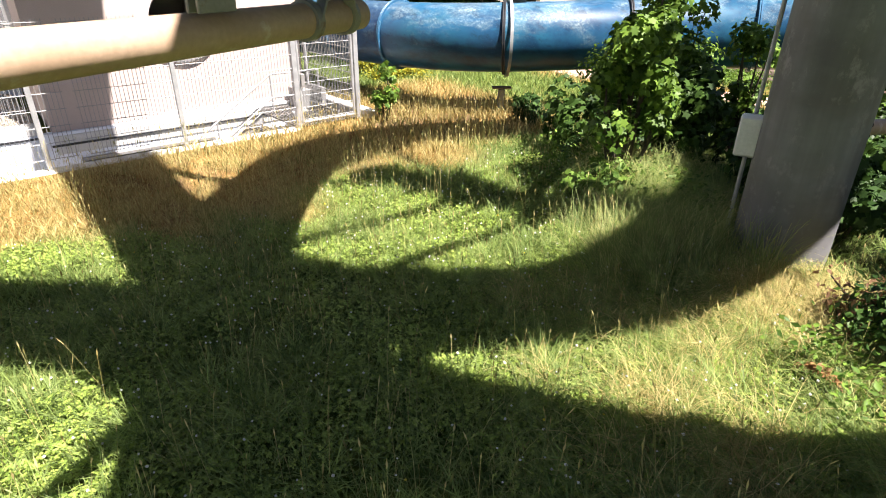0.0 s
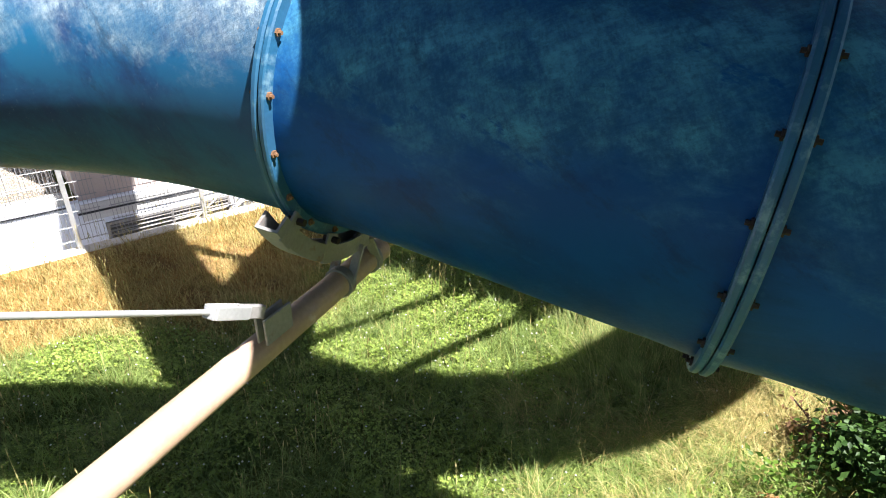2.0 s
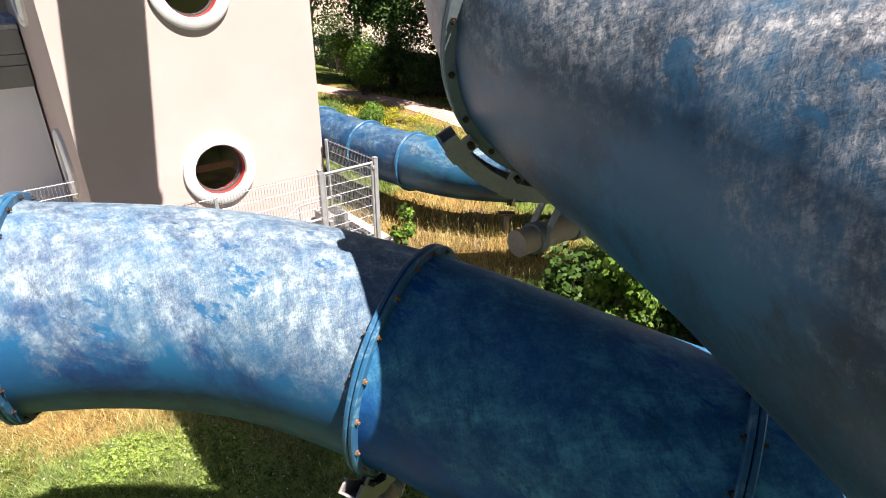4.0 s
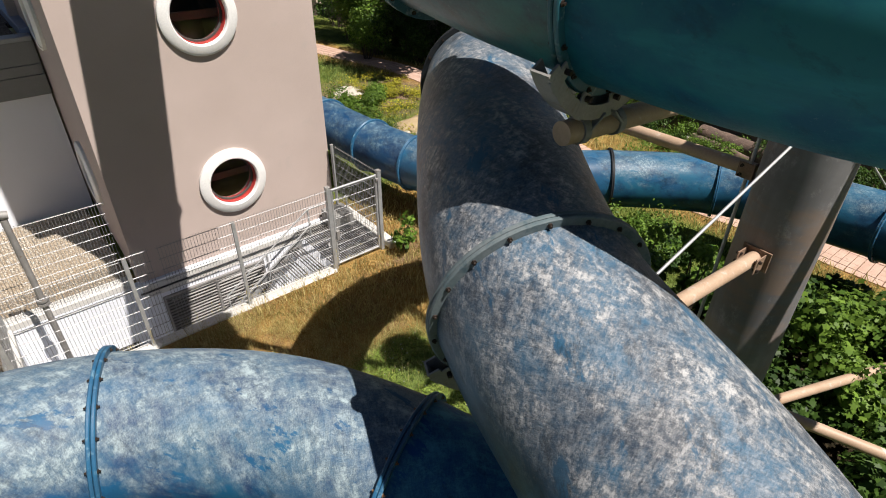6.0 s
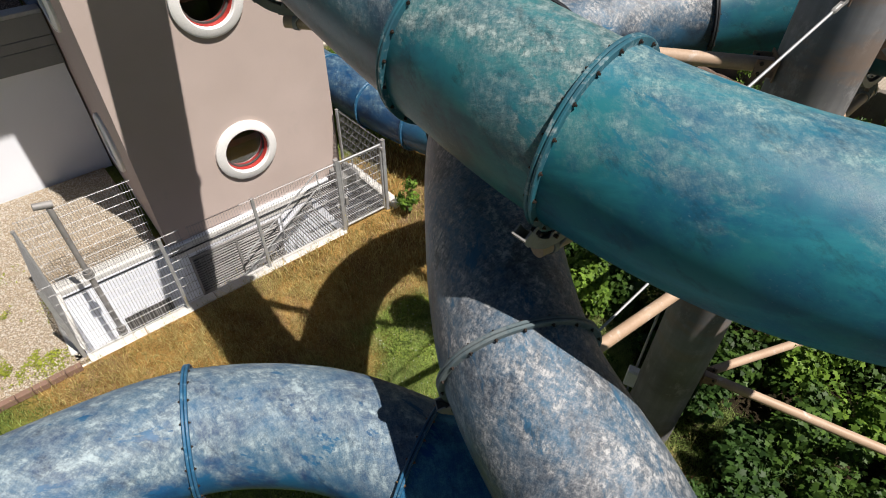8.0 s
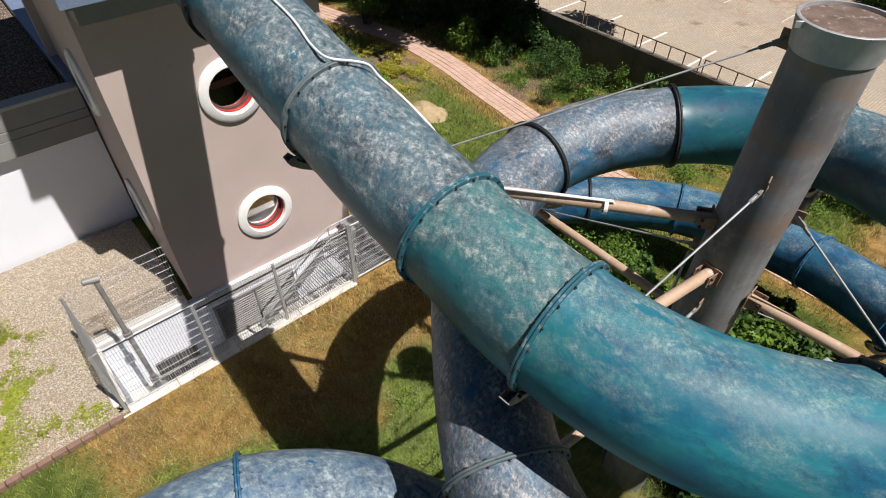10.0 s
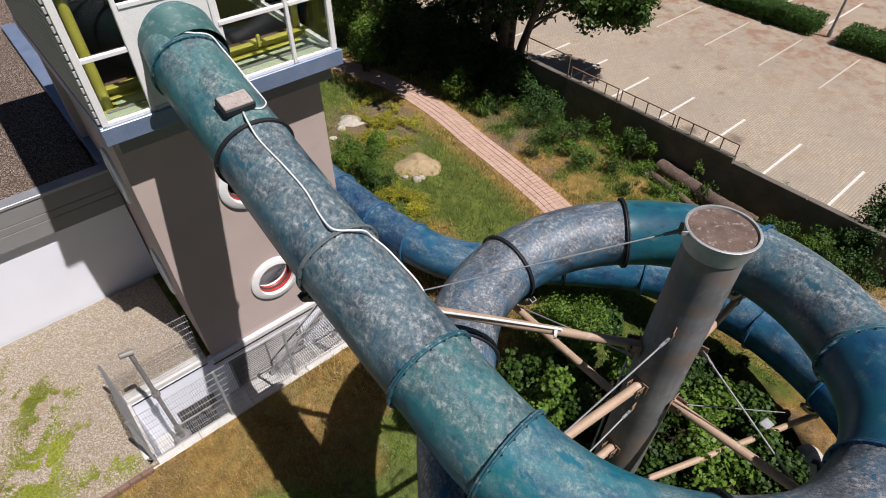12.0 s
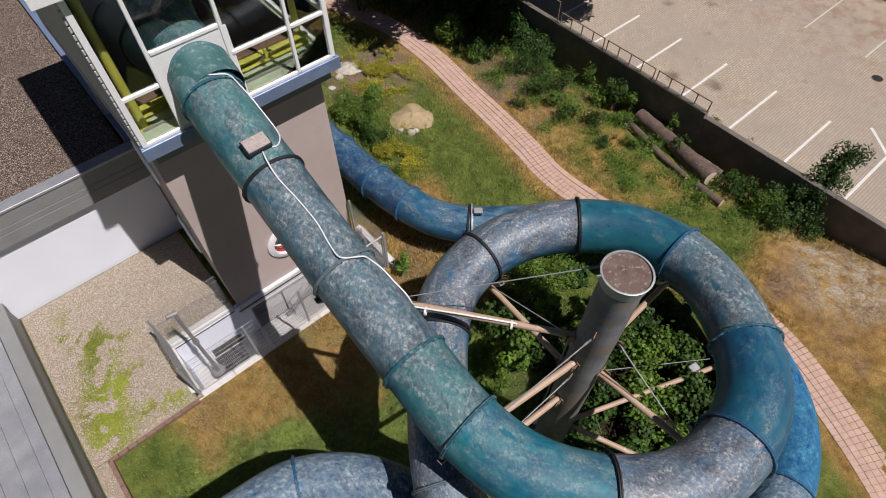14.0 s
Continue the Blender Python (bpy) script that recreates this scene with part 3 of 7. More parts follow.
# x, y, z, flange (None: no joint here), colour of the section that follows
SLIDE = [
    (_in[0], _in[1], 8.12, "teal", TEAL),
    (_face[0], _face[1], 7.86, None, None),
    (-3.93, 8.33, 7.62, "teal", TEAL),
    (-2.72, 6.88, 7.06, "seal", SLATE_BLUE),
    (-1.38, 5.25, 6.52, "pale", SLATE_BLUE),
    (-0.17, 3.80, 6.17, "teal", TEAL),
    (0.67, 2.80, 6.05, "teal", TEAL_BRIGHT),
    (1.55, 2.15, 5.97, None, None),
    (2.65, 1.88, 5.89, "seal", SLATE),
    (3.80, 2.00, 5.80, None, None),
    (4.78, 2.62, 5.70, "blue", TEAL_SEA),
    (5.38, 3.45, 5.61, None, None),
    (5.58, 4.45, 5.52, "teal", SLATE_BLUE),
    (5.45, 5.55, 5.41, None, None),
    (4.98, 6.50, 5.29, "blue", TEAL_CLEAN),
    (4.15, 7.17, 5.16, None, None),
    (3.13, 7.41, 5.03, "seal", SLATE),
    (2.05, 7.28, 4.93, None, None),
    (1.08, 6.74, 4.84, "seal", SLATE),
    (0.45, 5.95, 4.77, None, None),
    (0.22, 5.05, 4.71, "seal", SLATE),
    (0.20, 3.70, 4.63, None, None),
    (0.35, 2.35, 4.44, "pale", SLATE),
    (0.83, 1.25, 4.22, None, None),
    (1.06, 0.00, 4.11, "blue", SLATE),
    (0.85, -1.55, 4.04, None, None),
    (-0.15, -3.00, 3.92, "blue", BLUE),
    (-1.85, -3.50, 3.80, None, None),
    (-3.50, -3.00, 3.68, "blue", BLUE),
    (-4.62, -1.75, 3.56, None, None),
    (-4.81, -0.15, 3.44, "blue", BLUE),
    (-4.15, 1.27, 3.31, None, None),
    (-3.29, 2.08, 3.17, None, None),
    (-2.49, 2.595, 3.015, "blue", BLUE),
    (-1.39, 2.695, 2.925, None, None),
    (-0.40, 2.40, 2.835, "lit", BLUE_DEEP),
    (0.91, 1.67, 2.71, "blue", BLUE_DEEP),
    (2.54, 1.00, 2.57, "blue", BLUE),
    (4.20, 0.98, 2.45, None, None),
    (5.90, 1.55, 2.25, None, None),
    (7.35, 2.75, 2.04, "blue", BLUE_DEEP),
    (8.15, 4.45, 1.82, None, None),
    (8.05, 6.40, 1.60, "blue", BLUE_CLEAN),
    (7.30, 8.15, 1.42, "blue", BLUE_CLEAN),
    (6.25, 9.30, 1.30, None, None),
    (5.15, 10.05, 1.22, "blue", BLUE_CLEAN),
    (3.15, 10.45, 1.14, "seal", BLUE_CLEAN),
    (1.07, 10.50, 1.06, "seal", BLUE_CLEAN),
    (0.10, 10.75, 1.03, None, None),
    (-0.80, 11.32, 1.01, "blue", BLUE_FAR),
    (-1.85, 12.25, 1.00, "blue", BLUE_FAR),
    (-3.10, 13.55, 1.00, "blue", BLUE_FAR),
    (-5.20, 15.90, 1.00, "blue", None),
]


def spline(pts, per=10):
    """A smooth line through the points, with the index of each."""
    p = [Vector(q) for q in pts]
    p = [2 * p[0] - p[1]] + p + [2 * p[-1] - p[-2]]
    out, marks = [], []
    for i in range(1, len(p) - 2):
        a, b, c, d = p[i - 1:i + 3]
        ta, tb, tc = (b - a).length ** 0.5, (c - b).length ** 0.5, (d - c).length ** 0.5
        m1 = ((b - a) / ta - (c - a) / (ta + tb) + (c - b) / tb) * tb
        m2 = ((c - b) / tb - (d - b) / (tb + tc) + (d - c) / tc) * tb
        marks.append(len(out))
        for k in range(per):
            t = k / per
            out.append((2 * t ** 3 - 3 * t * t + 1) * b + (t ** 3 - 2 * t * t + t) * m1 + (-2 * t ** 3 + 3 * t * t) * c + (t ** 3 - t * t) * m2)
    marks.append(len(out))
    out.append(p[-2])
    return out, marks


def cross_axes(t):
    side = t.cross(Vector((0, 0, 1))).normalized()
    return side, side.cross(t).normalized()


def tube_section(line, tang, r=TUBE_R, n=56):
    bd = Build()
    bd.uv, run = [], 0.0
    last = len(line) - 1
    for i, p in enumerate(line):
        side, up = cross_axes(tang[i])
        run += (p - line[i - 1]).length if i else 0.0
        swell = 0.010 if i in (0, last) else 0.0
        for k in range(n + 1):
            w = 2 * math.pi * k / n
            bd.v.append(tuple(p + (up * -math.cos(w) + side * math.sin(w)) * (r + swell)))
            bd.uv.append((w * r, run))
    for i in range(last):
        for k in range(n):
            a = i * (n + 1) + k
            bd.f.append((a, a + 1, a + n + 2, a + n + 1))
    return bd


def frame_at(p, t):
    side, up = cross_axes(t)
    return Matrix.Translation(p) @ Matrix((side, up, t)).transposed().to_4x4()


def bolt_mesh(material):
    bd = Build()
    bd.cyl((0, 0, -0.034), (0, 0, 0.034), 0.014, 6)
    bd.cyl((0, 0, -0.045), (0, 0, 0.045), 0.007, 6)
    return bd.mesh("bolt", material)


BOLT_MESH, BOLT_MESH_RUST = bolt_mesh(BOLT), bolt_mesh(BOLT_RUST)
slide_line, slide_marks = spline([q[:3] for q in SLIDE])
slide_tang = [(slide_line[min(i + 1, len(slide_line) - 1)] - slide_line[max(i - 1, 0)]).normalized() for i in range(len(slide_line))]
slide = thing("water_slide", "long enclosed water slide tube of weathered blue and teal sections", "water slide")
joints = [k for k, q in enumerate(SLIDE) if q[3]]
FLANGE_MATS = {"pale": FLANGE_PALE, "teal": FLANGE_TEAL, "blue": FLANGE_BLUE, "lit": FLANGE_BLUE, "seal": RUBBER}
for k0, k1 in zip(joints, joints[1:]):
    i0, i1 = slide_marks[k0], slide_marks[k1]
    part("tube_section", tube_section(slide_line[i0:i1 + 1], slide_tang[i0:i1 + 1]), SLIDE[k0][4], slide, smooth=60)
JOINT = {}
for k in joints:
    i = slide_marks[k]
    m = frame_at(slide_line[i], slide_tang[i])
    JOINT[k] = m
    bd = Build()
    ins = TUBE_R - 0.01
    for z0, z1 in ((-0.027, -0.002), (0.002, 0.027)):
        bd.lathe([(ins, z0), (FLANGE_R - 0.006, z0), (FLANGE_R, z0 + 0.006), (FLANGE_R, z1 - 0.006), (FLANGE_R - 0.006, z1), (ins, z1)], 56, m)
    fl = part("flange", bd, FLANGE_MATS[SLIDE[k][3]], slide, smooth=40)
    hidden_far = k > joints[-8]
    for j in range(0 if hidden_far else 19):
        w = 2 * math.pi * (j + 0.4) / 19
        bo = new("bolt", BOLT_MESH_RUST if SLIDE[k][3] == "lit" else BOLT_MESH)
        bo.parent = fl
        bo.matrix_local = m @ Matrix.Translation((0.592 * math.cos(w), 0.592 * math.sin(w), 0))


# ---- columns and arms ----
COL = Vector((2.90, 4.42, 0))


def steel_column(x, y, top, r, label):
    z0 = float(ground_z(x, y)) - 0.1
    col = thing("support_column", label, "column", m=Matrix.Translation((x, y, z0)))
    bd = Build()
    bd.lathe([(r * 0.92, 0), (r * 0.92, 0.3), (r * 0.87, (top - z0) * 0.55), (r * 0.82, top - z0 - 0.03)], 48)
    part("shaft", bd, COLUMN, col, smooth=50)
    bd = Build()
    h = top - z0
    rr = r * 0.97
    bd.lathe([(r * 0.825, h - 0.27), (r * 0.86, h - 0.26), (rr - 0.008, h - 0.03), (rr, h - 0.004), (rr - 0.006, h), (rr - 0.030, h), (rr - 0.034, h - 0.03)], 48)
    bd.box((-rr - 0.01, -0.05, h - 0.03), (0.10, 0.018, 0.055), 0.004)
    part("collar", bd, GALV, col, "galvanised collar band", smooth=40)
    bd = Build()
    bd.lathe([(rr - 0.032, h - 0.028), (rr * 0.6, h - 0.034), (rr * 0.25, h - 0.03), (rr * 0.16, h - 0.016), (0.002, h - 0.012)], 48)
    part("cap_plate", bd, RUSTY, col, "rusty lid plate", smooth=40)
    return col


main_col = steel_column(COL.x, COL.y, 7.85, 0.40, "tall round grey steel column with rust streaks")
steel_column(-1.75, -0.60, 4.9, 0.36, "round grey steel column beside the lower slide loop")

# pipe along the shaft and the junction box on it
bd = Build()
bd.cyl((-0.30, 0.33, 0.1), (-0.29, 0.32, 5.2), 0.018, 8)
part("conduit", bd, GREY_PVC, main_col, "thin grey conduit", smooth=40)
jb = thing("junction_box", "white plastic junction box on the steel column", "electrical box", m=Matrix.Translation((2.545, 4.64, 0.93)) @ Matrix.Rotation(radians(150), 4, "Z"))
part("housing", Build().box((0, 0, 0), (0.20, 0.12, 0.34), 0.015), WHITE_PAINT, jb, smooth=30)
part("lid", Build().box((0, 0.068, 0), (0.18, 0.016, 0.31), 0.006), WHITE_PAINT, jb, smooth=30)


def cradle_parts(k, owner, pipe_to, pipe_r=0.07, drop=0.86, pipe_mat=None, overrun=0.25):
    """A curved channel with lugs under joint k and the arm that carries it, from the column to it."""
    m = JOINT[k]
    r0, r1 = 0.655, 0.73
    bd, n = Build(), 22
    prof = [(r0, -0.05), (r1, -0.05), (r1, 0.05), (r0, 0.05), (r0, 0.038), (r1 - 0.012, 0.038), (r1 - 0.012, -0.038), (r0, -0.038)]
    v, f = [], []
    for j in range(n + 1):
        w = radians(-155 + 122 * j / n)
        v += [(q * math.cos(w), q * math.sin(w), z) for q, z in prof]
    for j in range(n):
        f += [(8 * j + q, 8 * j + (q + 1) % 8, 8 * j + 8 + (q + 1) % 8, 8 * j + 8 + q) for q in range(8)]
    for e in (0, 8 * n):
        f += [(e, e + 1, e + 6, e + 7), (e + 1, e + 2, e + 5, e + 6), (e + 2, e + 3, e + 4, e + 5)]
    bd.add(v, f, m)
    part("cradle", bd, GALV_DULL, owner, "curved galvanised channel", smooth=40)
    for j in range(5):
        w = radians(-144 + 105 * j / 4)
        lm = m @ Matrix.Rotation(w, 4, "Z") @ Matrix.Translation((0.672, 0, 0.045))
        lug = part("lug", Build().box((0, 0, 0), (0.13, 0.075, 0.012), 0.003, lm), GALV_DULL, owner)
        bd = Build()
        bd.add(*hexagon(0.015, 0.07), m=lm @ Matrix.Translation((-0.04, 0, 0)))
        part("bolt", bd, BOLT, lug)
    foot = m @ Vector((0, -drop, 0))
    to = Vector(pipe_to)
    way = (foot - to).normalized()
    side = way.cross(Vector((0, 0, 1))).normalized()
    base = m @ Vector((0, -0.725, 0))
    for s in (-1, 1):
        p, q = foot + way * (0.13 * s), base + way * (0.05 * s)
        for e in (-0.05, 0.05):
            x = q - p
            mm = Matrix.Translation((p + q) / 2 + side * e) @ x.to_track_quat("Z", "Y").to_matrix().to_4x4()
            part("strut", Build().box((0, 0, 0), (0.05, 0.012, x.length + 0.05), 0.003, mm), GALV_DULL, owner, "bolted strut")
        ring = Matrix.Translation(p) @ way.to_track_quat("Z", "Y").to_matrix().to_4x4()
        part("clamp", Build().lathe([(pipe_r, -0.022), (pipe_r + 0.012, -0.022), (pipe_r + 0.012, 0.022), (pipe_r, 0.022)], 20, ring), GALV_DULL, owner, smooth=40)
    bd = Build()
    bd.cyl(to, foot + way * overrun, pipe_r, 20)
    part("arm", bd, pipe_mat or PRIMER, owner, smooth=50)
    return foot, way


def hexagon(r, h):
    v = [(r * math.cos(k * math.pi / 3), r * math.sin(k * math.pi / 3), z) for z in (-h / 2, h / 2) for k in range(6)]
    return v, [(0, 1, 2, 3, 4, 5)[::-1], (6, 7, 8, 9, 10, 11)] + [(k, (k + 1) % 6, 6 + (k + 1) % 6, 6 + k) for k in range(6)]


def arm_thing(k, z_col, col=COL, r=0.064, drop=0.86, mat=None, overrun=0.25, rc=None, label="tan painted steel arm with a galvanised cradle under the slide"):
    foot = JOINT[k] @ Vector((0, -drop, 0))
    d = Vector((foot.x - col.x, foot.y - col.y, 0)).normalized()
    rc = rc or 0.378 - 0.0052 * z_col
    start = Vector((col.x + d.x * rc, col.y + d.y * rc, z_col))
    arm = thing("support_arm", label, "slide support", "slide supports")
    cradle_parts(k, arm, start, r, drop, mat, overrun)
    side = d.cross(Vector((0, 0, 1)))
    bd = Build()
    mm = Matrix.Translation(start) @ Matrix.Rotation(math.atan2(d.y, d.x), 4, "Z")
    bd.box((0.07, 0.085, 0), (0.18, 0.012, 0.15), 0.003, mm).box((0.07, -0.085, 0), (0.18, 0.012, 0.15), 0.003, mm).box((0.0, 0, 0), (0.014, 0.26, 0.20), 0.003, mm)
    for s in (-1, 1):
        bd.box((-0.045, s * 0.165, 0), (0.014, 0.14, 0.20), 0.003, mm @ Matrix.Translation((0.03, 0, 0)) @ Matrix.Rotation(radians(22 * s), 4, "Z"))
    bracket = part("bracket", bd, RUST_STEEL, arm, "rust-brown bracket plates")
    for s in (-1, 1):
        for h in (-0.045, 0.045):
            bo = Build()
            bo.add(*hexagon(0.016, 0.05), m=mm @ Matrix.Translation((0.12, s * 0.09, h)) @ Matrix.Rotation(radians(90), 4, "X"))
            part("bolt", bo, BOLT, bracket)
    return arm


def joint_near(x, y, z):
    return min(JOINT, key=lambda k: (JOINT[k].translation - Vector((x, y, z))).length)


ARMS = [(0.67, 2.80, 6.05, 5.20, 0.80), (-1.38, 5.25, 6.52, 5.72, 0.86), (4.78, 2.62, 5.70, 4.85, 0.86), (4.98, 6.50, 5.29, 4.55, 0.86), (1.08, 6.74, 4.84, 4.10, 0.86),
        (0.35, 2.35, 4.44, 3.50, 0.92), (8.05, 6.40, 1.60, 1.02, 0.80), (7.35, 2.75, 2.04, 1.53, 1.22)]
for x, y, z, zc, drop in ARMS:
    arm_thing(joint_near(x, y, z), zc, drop=drop)
# white conduit strapped along the arm under the bend
a0, a1 = Vector((-0.55, 5.09, 5.765)), Vector((1.55, 4.685, 5.797))
cd = thing("arm_conduit", "white conduit strapped on top of the tan arm", "conduit")
part("tube", Build().sweep([a0, a0.lerp(a1, 0.5) + Vector((0, 0, 0.012)), a1, a1 + Vector((0.02, 0.01, -0.05))], 0.017, 8), WHITE_PAINT, cd, smooth=50)
for f in (0.25, 0.97):
    p = a0.lerp(a1, f)
    part("strap", Build().lathe([(0.075, -0.02), (0.083, -0.02), (0.083, 0.02), (0.075, 0.02)], 20, Matrix.Translation(p - Vector((0, 0, 0.085))) @ (a1 - a0).to_track_quat("Z", "Y").to_matrix().to_4x4()), WHITE_PAINT, cd, smooth=40)
LC = Vector((-1.75, -0.60, 0))
kb = joint_near(-0.40, 2.40, 2.835)
low_arm = arm_thing(kb, 1.965, LC, 0.062, 0.87, rc=0.34)
bd = Build()
mm = Matrix.Translation((-0.675, 1.80, 1.985)) @ Matrix.Rotation(math.atan2(2.9, 1.31), 4, "Z")
for s in (-0.02, 0.02):
    bd.box((0, s, 0.10), (0.15, 0.012, 0.11), 0.003, mm)
part("clevis", bd, GALV_DULL, low_arm, "welded plates for the tie rod")


def tie_rod(a, b, r=0.012, mat=None, size=0.6, label="thin galvanised tie rod with a turnbuckle", buckle=0.10):
    a, b = Vector(a), Vector(b)
    rod = thing("tie_rod", label, "tie rod", "tie rods")
    part("rod", Build().cyl(a, b, r, 8), mat or GALV, rod, smooth=50)
    d = (b - a).normalized()
    mm = Matrix.Translation(a + d * 0.16) @ d.to_track_quat("X", "Z").to_matrix().to_4x4()
    bd = Build()
    for s in (-1, 1):
        bd.box((0, s * 0.022 * size, 0), (0.15 * size, 0.014 * size, 0.045 * size), 0.002, mm)
        bd.box((s * 0.07 * size, 0, 0), (0.03, 0.05 * size, 0.045 * size), 0.002, mm)
    part("turnbuckle", bd, GALV if size == 1 else GALV_DULL, rod)
    part("clevis", Build().box((-0.11, 0, 0), (0.12, 0.03, 0.05), 0.004, mm), GALV_DULL, rod)
    out = Vector((a.x - COL.x, a.y - COL.y, 0))
    if out.length < 0.6:
        lm = Matrix.Translation(a - out.normalized() * 0.015) @ Matrix.Rotation(math.atan2(out.y, out.x), 4, "Z")
        part("lug", Build().box((0, 0, 0), (0.15, 0.016, 0.17), 0.004, lm), RUST_STEEL, rod, "rust-brown welded lug")
    return rod


tie_rod((-0.70, 1.75, 2.165), (-1.72, -0.28, 3.42), 0.010, size=1)
tie_rod((2.68, 4.10, 6.45), (0.95, 3.00, 5.35))
tie_rod((2.66, 4.72, 7.55), (-0.95, 5.02, 5.95), 0.010)
tie_rod((3.20, 4.20, 6.00), (4.66, 2.78, 4.50))
tie_rod((3.15, 4.75, 6.0), (4.75, 6.30, 4.62))
tie_rod((2.62, 4.14, 4.75), (0.75, 2.70, 3.85))
tie_rod((2.68, 4.76, 5.10), (1.25, 6.50, 4.15))
tie_rod((3.22, 4.35, 4.52), (7.0, 6.05, 1.30), 0.010)

# ---- the tower, its glazed cabin and the house ----
TA0, TA1, TDEEP, TTOP = -2.08, 2.07, 5.2, 6.55


def ring_hole_wall(a0, a1, z0, z1, thick, holes, n=40, axis="front"):
    """A wall slab in the x-z plane, front face at y = 0, with round holes (x, z, r) right through."""
    xs = sorted({a0, a1, *[h[0] + s * (h[2] + 0.18) for h in holes for s in (-1, 1)]})
    zs = sorted({z0, z1, *[h[1] + s * (h[2] + 0.18) for h in holes for s in (-1, 1)]})
    bd = Build()
    for i in range(len(xs) - 1):
        for j in range(len(zs) - 1):
            cx, cz = (xs[i] + xs[i + 1]) / 2, (zs[j] + zs[j + 1]) / 2
            if any(abs(cx - h[0]) < h[2] + 0.17 and abs(cz - h[1]) < h[2] + 0.17 for h in holes):
                continue
            for y in (0, thick):
                bd.add([(xs[i], y, zs[j]), (xs[i + 1], y, zs[j]), (xs[i + 1], y, zs[j + 1]), (xs[i], y, zs[j + 1])], [(0, 1, 2, 3)])
    for cx, cz, r in holes:
        q = r + 0.18
        inner, outer = [], []
        for k in range(n):
            w = 2 * math.pi * k / n + math.pi / n
            c, s = math.cos(w), math.sin(w)
            f = q / max(abs(c), abs(s))
            inner.append((cx + r * c, cz + r * s)), outer.append((cx + f * c, cz + f * s))
        v, f = [], []
        for y in (0, thick):
            v += [(x, y, z) for x, z in inner] + [(x, y, z) for x, z in outer]
        for k in range(n):
            l = (k + 1) % n
            f += [(k, l, n + l, n + k), (2 * n + k, 2 * n + l, 3 * n + l, 3 * n + k), (k, l, 2 * n + l, 2 * n + k)]
        bd.add(v, f)
        for sx in (-1, 1):
            for sz in (-1, 1):
                cs = [p for p in outer if (p[0] - cx) * sx > 0 and (p[1] - cz) * sz > 0]
                ex = [p for p in cs if abs(abs(p[0] - cx) - q) < 1e-6]
                ez = [p for p in cs if abs(abs(p[1] - cz) - q) < 1e-6]
                if ex and ez:
                    p1, p2 = max(ex, key=lambda p: abs(p[1] - cz)), max(ez, key=lambda p: abs(p[0] - cx))
                    for y in (0, thick):
                        bd.add([(p1[0], y, p1[1]), (cx + sx * q, y, cz + sz * q), (p2[0], y, p2[1])], [(0, 1, 2)])
    for x in (a0, a1):
        bd.add([(x, 0, z0), (x, thick, z0), (x, thick, z1), (x, 0, z1)], [(0, 1, 2, 3)])
    for z in (z0, z1):
        bd.add([(a0, 0, z), (a1, 0, z), (a1, thick, z), (a0, thick, z)], [(0, 1, 2, 3)])
    return bd


def house_part(name, bd, mat, label="", smooth=None, parent=None, kind="structure"):
    ob = part(name, bd, mat, parent, label, smooth)
    if parent is None:
        ob.matrix_world = BM
        tagged(ob, label, "wall", kind=kind)
    return ob


house_part("wall_tower_front", ring_hole_wall(TA0, TA1, -0.15, TTOP, 0.3, [(0.0, 1.35, 0.46), (0.0, 4.33, 0.46)]), RENDER, "smooth mauve-grey rendered tower wall with round windows")
left = new("wall_tower_side", ring_hole_wall(-TDEEP, -0.3, -0.15, TTOP, 0.3, [(-2.0, 1.35, 0.46), (-2.0, 4.33, 0.46)]).mesh("wall_tower_side", RENDER))
SIDE = BM @ Matrix.Translation((TA0, 0, 0)) @ Matrix.Rotation(radians(-91.8), 4, "Z")
left.matrix_world = SIDE
tagged(left, "mauve-grey rendered side wall of the tower", "wall", kind="structure")
right = new("wall_tower_right", Build().box(((0.15), (TDEEP + 0.3) / 2, 3.2), (0.3, TDEEP - 0.3, 6.7)).mesh("wall_tower_right", RENDER))
right.matrix_world = BM @ Matrix.Translation((TA1 - 0.3, 0, 0))
tagged(right, "mauve-grey rendered side wall of the tower", "wall", kind="structure")
house_part("wall_tower_back", Build().box(((TA0 + TA1) / 2, TDEEP + 0.15, 3.2), (TA1 - TA0, 0.3, 6.7)), RENDER, "plain rear wall of the tower")
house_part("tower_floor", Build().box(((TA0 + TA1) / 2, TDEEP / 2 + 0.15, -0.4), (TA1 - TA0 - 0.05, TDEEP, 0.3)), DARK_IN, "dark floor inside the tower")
house_part("plinth", Build().box(((TA0 + TA1) / 2, -0.03, -0.30), (TA1 - TA0 + 0.04, 0.14, 0.28), 0.01), CONCRETE, "white painted plinth at the foot of the tower")


